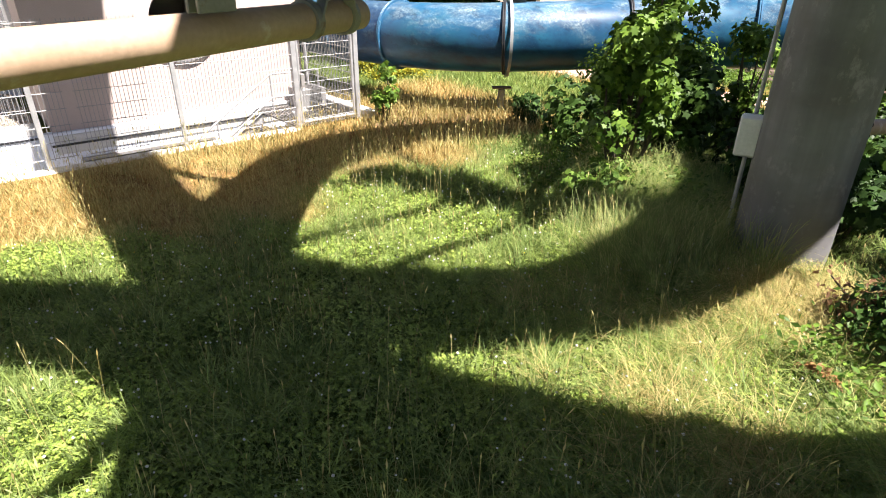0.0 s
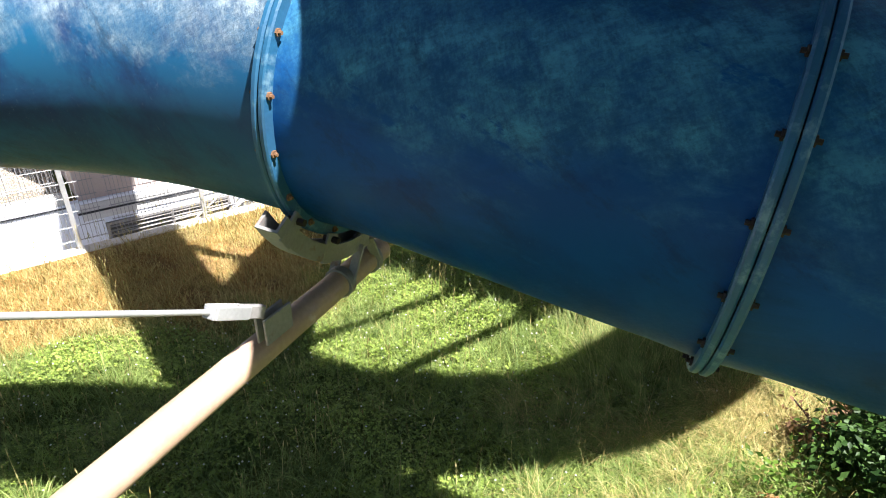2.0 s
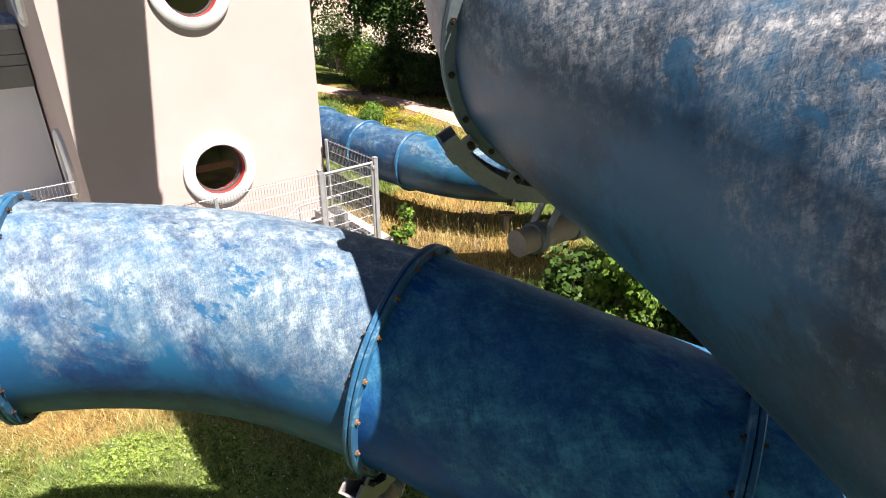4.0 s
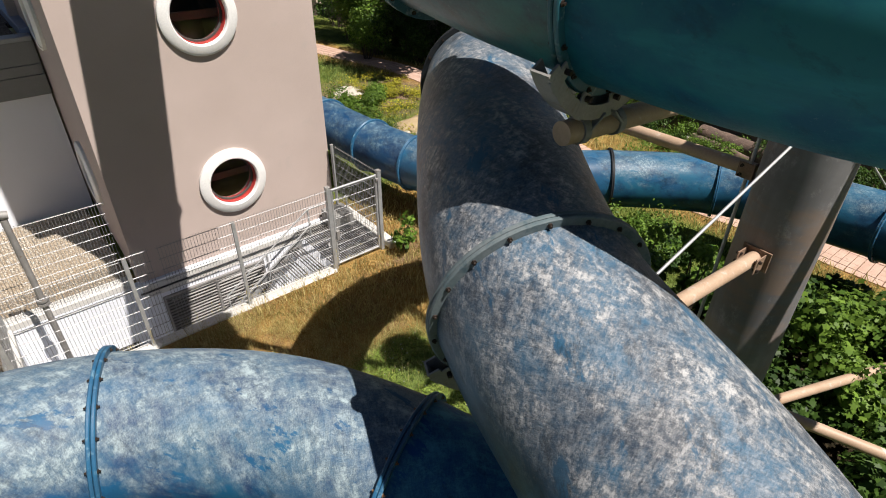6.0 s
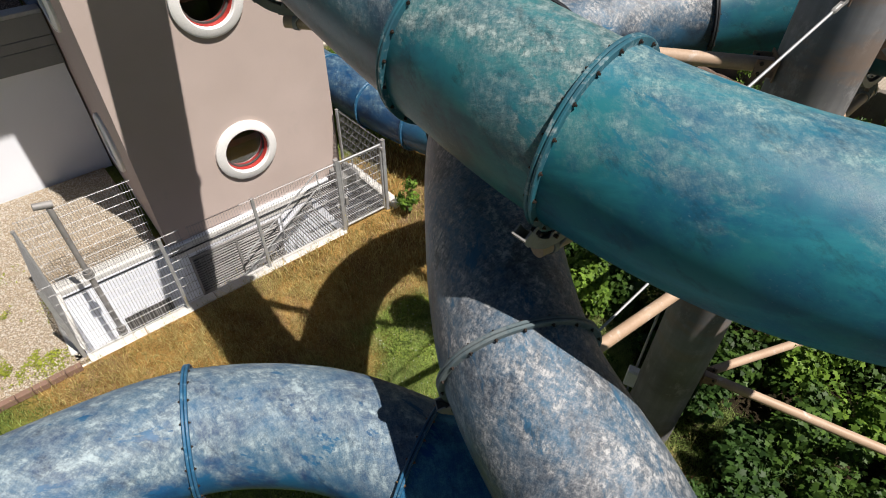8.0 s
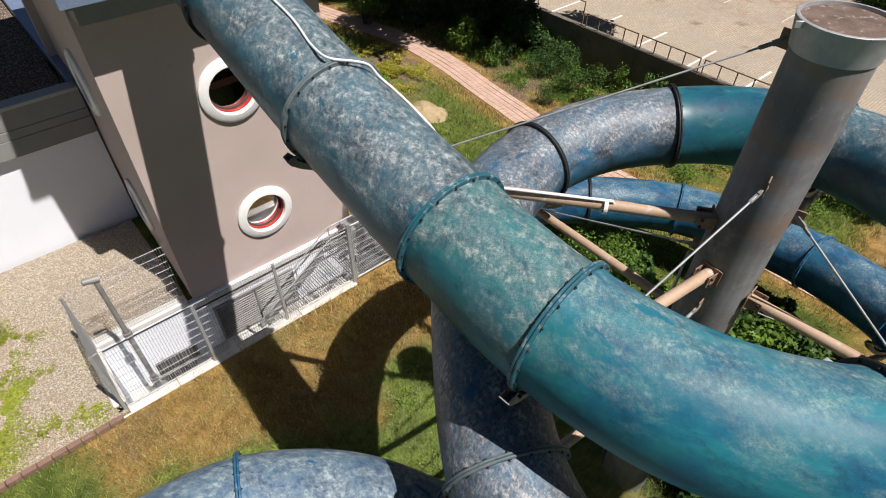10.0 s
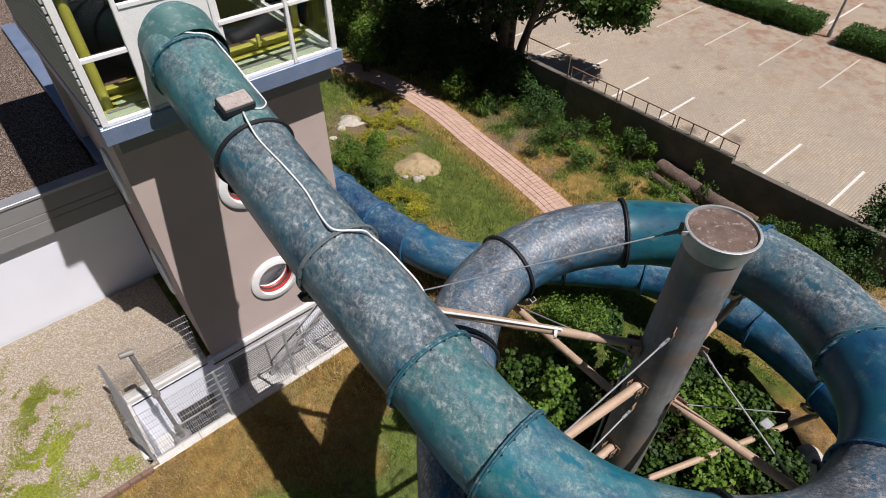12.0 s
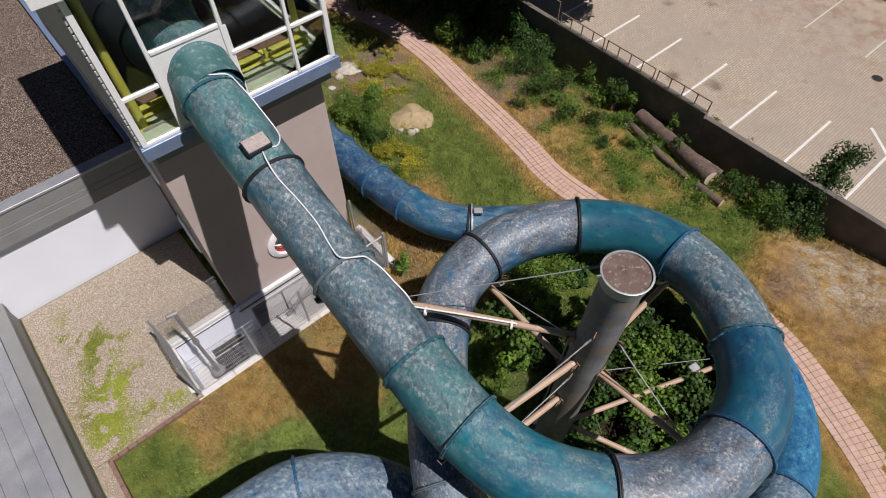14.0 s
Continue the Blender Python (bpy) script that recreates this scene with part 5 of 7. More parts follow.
vent = thing("vent_opening", "dark grated opening low in the white yard wall", "vent", m=BM @ Matrix.Translation((-2.93, -0.085, -1.50)))
# the wall has no hole here: this dark sheet draws its shade
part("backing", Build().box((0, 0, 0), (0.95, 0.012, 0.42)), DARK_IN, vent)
for j in range(12):
    part("slat", Build().box((-0.44 + 0.08 * j, -0.015, 0), (0.02, 0.02, 0.42)), GALV_DULL, vent)
hd = thing("grab_handle", "small bent steel handle on the white yard wall", "handle", m=BM @ Matrix.Translation((-3.08, -0.08, -1.20)))
part("bow", Build().sweep([(-0.14, 0, 0), (-0.14, -0.07, 0), (0.14, -0.07, 0), (0.14, 0, 0)], 0.011, 8), GALV, hd, smooth=50)

vp = thing("vent_pipe", "grey vent pipe with a cross hood in the sunken yard", "pipe", m=BM @ Matrix.Translation((-3.53, -0.86, FLOOR_Z)))
cross = [(-0.19, 0, 4.06), (-0.06, 0, 4.03), (0.07, 0, 4.00)]
part("pipe", Build().cyl((0, 0, 0.3), (0, 0, 3.95), 0.047, 20), GALV_DULL, vp, smooth=50)
part("hood", Build().sweep(cross, 0.060, 16), GALV_DULL, vp, smooth=50)
for z in (0.9, 1.0, 2.45, 2.52):
    part("clamp", Build().lathe([(0.06, z - 0.02), (0.085, z - 0.02), (0.085, z + 0.02), (0.06, z + 0.02)], 20), GALV_DULL, vp, smooth=40)
part("base", Build().lathe([(0.0, 0.0), (0.17, 0.0), (0.17, 0.12), (0.12, 0.14), (0.12, 0.5), (0.19, 0.52), (0.19, 0.60), (0.065, 0.62)], 20), GALV_DULL, vp, "flanged fan housing", smooth=40)
part("motor", Build().cyl((0.0, 0.0, 0.36), (0.36, -0.05, 0.36), 0.11, 16).cyl((0.36, -0.05, 0.36), (0.44, -0.06, 0.36), 0.07, 16), RUBBER, vp, "dark grey motor", smooth=40)

grate = thing("floor_grating", "dark steel grating over the shaft in the yard floor", "grating", m=BM @ Matrix.Translation((-3.03, -0.88, FLOOR_Z)))
# black sheet under the bars stands for the darkness of the shaft
part("pit_cover", Build().box((0, 0, 0.008), (0.86, 1.50, 0.016)), RUBBER, grate)
for k in range(18):
    part("bar", Build().box((-0.405 + 0.0477 * k, 0, 0.026), (0.010, 1.48, 0.020)), GALV_DULL, grate)
for s_ in (-1, 1):
    part("edge_bar", Build().box((0, 0.75 * s_, 0.026), (0.88, 0.03, 0.024), 0.003), GALV_DULL, grate)
# fence
fence = thing("fence", "galvanised wire mesh fence round the sunken yard", "fence", m=BM)
F0, FH = -0.06, 1.62


def mesh_panel(p, q, h=FH, z0=F0, owner=None, step=0.2):
    p, q = Vector((p[0], p[1], 0)), Vector((q[0], q[1], 0))
    d = q - p
    nrm = Vector((-d.y, d.x, 0)).normalized()
    bd = Build()
    nh = int(round(h / step))
    for j in range(nh + 1):
        z = z0 + 0.02 + (h - 0.04) * j / nh
        for s in (-1, 1):
            bd.cyl(p + nrm * 0.006 * s + Vector((0, 0, z)), q + nrm * 0.006 * s + Vector((0, 0, z)), 0.0032, 4, caps=False)
    nv = int(d.length / 0.05)
    for j in range(nv + 1):
        c = p + d * ((j + 0.5) / (nv + 1))
        bd.cyl(c + Vector((0, 0, z0)), c + Vector((0, 0, z0 + h + 0.015)), 0.0034, 4, caps=False)
    return part("mesh_panel", bd, MESH_STEEL, owner or fence)


def fence_post(x, y, h=1.72, w=0.06, d=0.045, z0=-0.2, owner=None):
    po = part("post", Build().box((x, y, z0 + h / 2), (w, d, h), 0.006), GALV, owner or fence)
    part("cap", Build().box((x, y, z0 + h + 0.008), (w + 0.008, d + 0.008, 0.016), 0.004), GALV_DULL, po)


FB = -1.78
for x in (-4.18, -2.40, -0.74):
    fence_post(x, FB)
fence_post(1.02, FB, 1.78, 0.08, 0.08)
fence_post(2.12, FB, 1.78, 0.08, 0.08)
fence_post(2.10, -0.12, 1.74)
fence_post(-4.18, -0.05)
mesh_panel((-4.14, FB), (-2.05, FB))
mesh_panel((-1.95, FB - 0.035), (-0.78, FB - 0.035))
mesh_panel((-0.70, FB - 0.035), (0.97, FB - 0.035))
mesh_panel((2.12, FB + 0.05), (2.10, -0.16))
mesh_panel((-4.18, FB + 0.05), (-4.18, -0.09))
mesh_panel((-4.13, 0.0), (-2.23, 0.0), z0=0.03)
gate = thing("gate", "galvanised mesh gate with a tube frame by the steps", "gate", m=BM)
gf = Build()
for z in (-0.1, 1.5):
    gf.cyl((1.08, FB, z), (2.06, FB, z), 0.024, 12)
for x in (1.09, 2.05):
    gf.cyl((x, FB, -0.12), (x, FB, 1.52), 0.024, 12)
part("gate_frame", gf, GALV, gate, smooth=50)
mesh_panel((1.11, FB), (2.03, FB), 1.56, -0.08, gate)
part("lock", Build().box((1.13, FB - 0.02, 0.55), (0.07, 0.07, 0.2), 0.008), GALV_DULL, gate)
part("hinge", Build().box((2.07, FB, 1.42), (0.06, 0.09, 0.06), 0.006), GALV_DULL, gate)

# steps down into the yard
stair = thing("metal_stairs", "galvanised grating steps down into the sunken yard", "stairs", m=BM)
for j in range(7):
    zt, x = -0.40 - 0.19 * j, 0.86 - 0.26 * j
    for dx in (-0.125, -0.062, 0.0, 0.062, 0.125):
        part("step_bar", Build().box((x + dx, -0.95, zt), (0.012, 1.25, 0.03)), GALV_DULL, stair)
    for dy in (-0.6, 0.6):
        part("step_edge", Build().box((x, -0.95 + dy, zt), (0.25, 0.014, 0.04)), GALV_DULL, stair)
for y in (-1.60, -0.30):
    sd = Build()
    sd.add([(1.05, y - 0.02, -0.22), (1.05, y - 0.02, -0.45), (-0.95, y - 0.02, -1.75), (-0.95, y - 0.02, -1.52), (1.05, y + 0.02, -0.22), (1.05, y + 0.02, -0.45), (-0.95, y + 0.02, -1.75), (-0.95, y + 0.02, -1.52)],
           [(0, 1, 2, 3), (4, 7, 6, 5), (0, 4, 5, 1), (1, 5, 6, 2), (2, 6, 7, 3), (3, 7, 4, 0)])
    part("stringer", sd, GALV, stair)
for k in range(24):
    part("grating_bar", Build().box((1.08 + 0.05 * k, -0.85, -0.21), (0.01, 1.62, 0.035)), GALV_DULL, stair)
for k in range(6):
    part("cross_bar", Build().box((1.65, -1.6 + 0.3 * k, -0.213), (1.16, 0.02, 0.03)), GALV_DULL, stair)
part("box_step", Build().box((1.95, -0.35, -0.02), (0.5, 0.5, 0.34), 0.01), GREY_CLAD, stair, "grey box on the landing")
rail = thing("handrail", "thin galvanised tubular handrail along the steps", "handrail", m=BM)
RB, SL = -0.42, 0.66
for off in (0.0, -0.40):
    part("rail", Build().sweep([(2.16, RB, 0.45 + off), (1.26, RB, 0.45 + off), (1.20, RB, 0.43 + off), (-0.75, RB, 0.43 - 1.95 * SL + off)], 0.017, 10), GALV, rail, smooth=50)
for x, z in ((2.16, -0.2), (1.23, -0.2), (0.2, -0.95), (-0.72, -1.7)):
    zt = 0.45 if x > 1.2 else 0.43 - (1.2 - x) * SL
    part("baluster", Build().cyl((x, RB, z), (x, RB, zt), 0.017, 10), GALV, rail, smooth=50)
hose = thing("ribbed_hose", "grey ribbed hose lying on the landing", "hose", m=BM @ Matrix.Translation((1.25, -1.1, -0.13)))
hb = Build()
for k in range(14):
    hb.lathe([(0.05, 0.0), (0.065, 0.012), (0.05, 0.024)], 14, Matrix.Translation((0.05 * k * 0.5, 0.012 * k, 0)) @ Matrix.Rotation(radians(90), 4, "Y"))
part("coil", hb, GREY_PVC, hose, smooth=50)

# light box and cable on the upper tube
i = slide_marks[2] + 8
m = frame_at(slide_line[i], slide_tang[i])
lb = thing("light_box", "small flat weathered lamp box on the slide tube", "lamp", m=m @ Matrix.Translation((0.02, TUBE_R + 0.055, 0)))
part("housing", Build().box((0, 0, 0), (0.46, 0.12, 0.31), 0.02), RUBBER, lb, "black housing", smooth=30)
part("lid", Build().box((0, 0.06, 0), (0.42, 0.035, 0.27), 0.01), LID, lb, "stained grey lid", smooth=30)
cab = thing("cable", "white cable laid along the slide tube", "cable")
runs = (((-0.17, -2), (-0.12, -16), (-0.03, -36), (0.10, -54), (0.27, -67), (0.45, -72), (0.62, -69), (0.75, -55), (0.83, -40), (0.87, -28), (0.87, -18)),
        ((0.88, 0), (0.94, 3), (1.02, 5), (1.13, 6), (1.4, 1), (1.63, -1), (1.83, 4), (1.96, 5), (2.0, 0), (2.04, -14), (2.07, -28), (2.11, -40), (2.2, -51), (2.35, -58), (2.5, -72), (2.6, -95)))
for run_ in runs:
    cp = []
    for t, w in run_:
        s = slide_marks[2] + t * 10
        i = int(s)
        p = slide_line[i].lerp(slide_line[i + 1], s - i)
        side, up = cross_axes(slide_tang[i])
        cp.append(p + (up * math.cos(radians(w)) + side * math.sin(radians(w))) * (TUBE_R + (0.07 if abs(t - round(t)) < 0.10 else 0.02)))
    cl, _ = spline(cp, 8)
    part("strand", Build().sweep(cl, 0.014, 8), CABLE, cab, smooth=60)

# lamps on the low tube and on the long arm
for mm, lab in ((Matrix.Translation((1.30, 10.47, 1.06 + TUBE_R + 0.07)), "small grey floodlight box on the low slide tube"), (Matrix.Translation((6.66, 5.92, 1.00)) @ Matrix.Rotation(radians(30), 4, "Z"), "small grey floodlight box on the long arm")):
    fl = thing("floodlight", lab, "lamp", "floodlights", m=mm)
    part("housing", Build().box((0, 0, 0.04), (0.26, 0.20, 0.12), 0.02), GALV, fl, smooth=30)
    part("glass", Build().box((0, -0.105, 0.04), (0.22, 0.012, 0.09)), GLASS, fl)
    part("bracket", Build().box((0, 0, -0.05), (0.20, 0.05, 0.08), 0.006), GALV_DULL, fl)
# stand under the low tube
st = thing("pipe_stand", "short post and clamp carrying the low slide tube", "slide support", m=Matrix.Translation((1.07, 10.5, float(ground_z(1.07, 10.5)) - 0.05)))
part("post", Build().box((0, 0, 0.22), (0.12, 0.12, 0.44), 0.01), GALV_DULL, st)
part("plate", Build().box((0, 0, 0.47), (0.34, 0.16, 0.03), 0.005), RUST_STEEL, st)
part("strap", Build().lathe([(0.632, -0.025), (0.645, -0.025), (0.645, 0.025), (0.632, 0.025)], 48, Matrix.Translation((0.06, 0, 1.06 - float(ground_z(1.07, 10.5)) + 0.05)) @ Matrix.Rotation(radians(90), 4, "Y")), GALV, st, smooth=50)

# ---- railings, hedges and things of the parking lot ----
for b0, n, h in ((-4.50, 4, 0.46), (-2.09, 4, 0.46), (0.33, 4, 0.46), (2.75, 1, 0.84), (13.4, 5, 0.46)):
    rl = thing("railing", "low rusty steel railing on the retaining wall", "railing", "wall railings", m=BM @ Matrix.Translation((LOT_A, b0, WALL_TOP)))
    ln_ = 2.25
    for k in range(n + 1):
        part("post", Build().box((0, 0.03 + ln_ * k / n, h / 2), (0.035, 0.035, h), 0.004), RUST_STEEL, rl)
    part("rail", Build().box((0, 0.03 + ln_ / 2, h), (0.04, ln_ + 0.04, 0.035), 0.004), RUST_STEEL, rl)

OVAL = [(0, 0, 0), (0.27, 0.42, 0.08), (0, 1, 0), (-0.27, 0.42, 0.08)]
OVAL_F = [(0, 1, 2), (0, 2, 3)]
STAR = [(0, 0.35, 0.0)] + [(r * math.sin(w), 0.38 + r * math.cos(w), -0.07 * (r > 0.4)) for r, w in ((0.62, 0), (0.36, 0.5), (0.60, 1.05), (0.34, 1.5), (0.50, 2.1), (0.30, 2.75), (0.30, -2.75), (0.50, -2.1), (0.34, -1.5), (0.60, -1.05), (0.36, -0.5))]
STAR_F = [(0, k, k % 11 + 1) for k in range(1, 12)]
NEEDLE = [(-0.06, 0, 0), (0.06, 0, 0), (0.02, 1, 0.05), (-0.02, 1, 0.05)]
NEEDLE_F = [(0, 1, 2), (0, 2, 3)]


def clump_points(rng, centres, radii, count, shell=0.55):
    """Leaf places and the ways they face, in lumps round the centres."""
    c = rng.integers(0, len(centres), count)
    d = rng.normal(size=(count, 3))
    d[:, 2] = d[:, 2] * 0.8 + 0.15
    d /= np.linalg.norm(d, axis=1, keepdims=True)
    r = radii[c] * (shell + (1 - shell) * rng.random(count) ** 0.6)
    r = r * (1 + 0.18 * np.sin(9 * d[:, 0] + c) * np.sin(8 * d[:, 1] + 2 * c))
    p = centres[c] + d * r[:, None]
    nrm = d + rng.normal(0, 0.55, (count, 3)) + np.array([0, 0, 0.5])
    return p, nrm


def shrub(x, y, rx, ry, h, leaves, size, material, label, seed, leaf="oval", z=None, category="shrub", lumps=14, group="garden shrubs", top=None, kind_name="shrub"):
    rng = np.random.default_rng(seed)
    z0 = float(ground_z(x, y)) if z is None else z
    th = thing(kind_name, label, category, group, m=Matrix.Translation((x, y, z0)))
    d = rng.normal(size=(lumps, 3))
    d /= np.linalg.norm(d, axis=1, keepdims=True)
    rad = rng.random(lumps) ** 0.45
    cen = np.stack([d[:, 0] * rx * 0.72 * rad, d[:, 1] * ry * 0.72 * rad, h * (0.5 + 0.42 * d[:, 2] * rad)], 1)
    if top is not None:
        cen[:, 0] += top[0] * cen[:, 2] / h
        cen[:, 1] += top[1] * cen[:, 2] / h
    rl = min(rx, ry, h * 0.6) * rng.uniform(0.30, 0.55, lumps)
    cen[:, 2] = np.maximum(cen[:, 2], rl * 0.6)
    st = Build()
    for k in range(min(lumps, 9)):
        c = Vector(cen[k])
        b = Vector((c.x * 0.2, c.y * 0.2, -0.05))
        mid = b.lerp(c, 0.5) + Vector((rng.normal(0, 0.04), rng.normal(0, 0.04), 0.05))
        st.sweep([b, mid, c], 0.015, 5, radii=[0.012 + 0.008 * h, 0.008 + 0.005 * h, 0.006])
    part("stem", st, BARK, th, smooth=60)
    p, nrm = clump_points(rng, cen, rl, leaves)
    keep = p[:, 2] > 0.0
    p, nrm = p[keep], nrm[keep]
    sz = size * rng.uniform(0.6, 1.25, len(p))
    shp, fc = {"oval": (OVAL, OVAL_F), "star": (STAR, STAR_F), "needle": (NEEDLE, NEEDLE_F)}[leaf]
    cloud("foliage", p, nrm, sz, shp, fc, material, th, seed=seed + 1, spin=None)
    return th


S = "star"
# the bed round the column
shrub(2.05, 6.25, 0.55, 0.5, 3.15, 4400, 0.085, LEAF_LIGHT, "tall leafy sapling with lobed leaves beside the lawn", 11, S, lumps=20)
shrub(1.75, 5.95, 0.45, 0.35, 0.45, 500, 0.10, LEAF_LIGHT, "low light green weeds at the edge of the lawn", 12, S)
shrub(2.60, 6.80, 0.8, 0.7, 1.5, 2600, 0.10, LEAF, "leafy young maple bush under the slide ring", 13, S)
shrub(3.9, 7.5, 0.35, 0.35, 2.0, 900, 0.09, LEAF_LIGHT, "slender young maple shoot under the slide ring", 16, S, lumps=10)
shrub(3.05, 7.5, 0.4, 0.4, 2.1, 1100, 0.09, LEAF_LIGHT, "slender young maple shoot under the slide ring", 17, S, lumps=12)
shrub(2.95, 7.75, 0.75, 0.6, 1.25, 2200, 0.10, LEAF, "leafy young maple bush under the slide ring", 14, S)
shrub(1.85, 7.55, 0.6, 0.6, 0.95, 900, 0.12, LEAF, "leafy low bush under the slide ring", 15, S)
for k, (x, y, r, h) in enumerate(((3.9, 6.3, 0.8, 1.0), (4.8, 6.7, 0.9, 1.35), (5.7, 6.6, 0.9, 1.5), (6.6, 6.6, 0.8, 1.2), (6.6, 5.4, 0.85, 1.3), (5.5, 5.4, 0.9, 1.2), (4.5, 5.2, 0.8, 1.0), (4.9, 4.1, 0.95, 1.15),
                                  (6.0, 4.2, 0.9, 1.0), (4.0, 3.6, 0.7, 0.95), (5.2, 3.0, 0.9, 1.0), (6.6, 3.0, 0.8, 0.9), (3.75, 2.75, 0.65, 0.85), (4.6, 2.0, 0.8, 0.8), (3.6, 4.75, 0.6, 0.8), (3.5, 5.6, 0.6, 0.7))):
    # bushes beside the column get the dark leaf to paint in their shade
    shrub(x, y, r, r, h, 1750, 0.10, LEAF_DARK if x < 4.05 else (LEAF, LEAF, LEAF_LIGHT)[k % 3], "dense bush with broad lobed leaves near the column", 30 + k, S)
# bright mound and dark growth under the ring
shrub(3.15, 9.0, 1.25, 0.95, 1.4, 7000, 0.075, LEAF_LIGHT, "bright green mound of creeping leaves under the ring", 79, "oval", lumps=30)
# low dark-leaved filler, coloured for the deep shade under the ring
for k, (x, y, r, h) in enumerate(((6.9, 8.1, 0.7, 0.5), (5.9, 7.7, 0.8, 0.6), (4.6, 7.9, 0.7, 0.5), (1.45, 9.6, 0.35, 0.4), (4.3, 9.3, 0.6, 0.45))):
    shrub(x, y, r, r, h, 1500, 0.11, LEAF_DARK, "dark undergrowth in the shade of the slide ring", 560 + k, S)
# withered bramble at the lawn's edge
shrub(2.95, 3.35, 0.55, 0.5, 0.45, 320, 0.05, BROWN_LEAF, "withered brown brambles and dead leaves at the lawn edge", 60, "oval", kind_name="bramble", category="brambles")
shrub(3.25, 3.05, 0.75, 0.6, 0.8, 1300, 0.09, LEAF_DARK, "green brambles at the lawn edge", 61, "oval", kind_name="bramble", category="brambles")
shrub(3.02, 2.92, 0.55, 0.45, 0.75, 1600, 0.065, LEAF_DARK, "dark brambles at the lawn edge", 63, "oval", kind_name="bramble", category="brambles")
shrub(2.78, 3.22, 0.30, 0.26, 0.34, 260, 0.045, BROWN_LEAF, "withered brown brambles and dead leaves at the lawn edge", 64, "oval", kind_name="bramble", category="brambles")
shrub(3.12, 2.40, 0.55, 0.50, 0.70, 1600, 0.07, LEAF_DARK, "green brambles at the lawn edge", 65, "oval", kind_name="bramble", category="brambles")
# weed by the gate
shrub(-0.95, 9.65, 0.30, 0.28, 0.95, 260, 0.10, LEAF_LIGHT, "single light green weed beside the gate", 62, S, lumps=9)
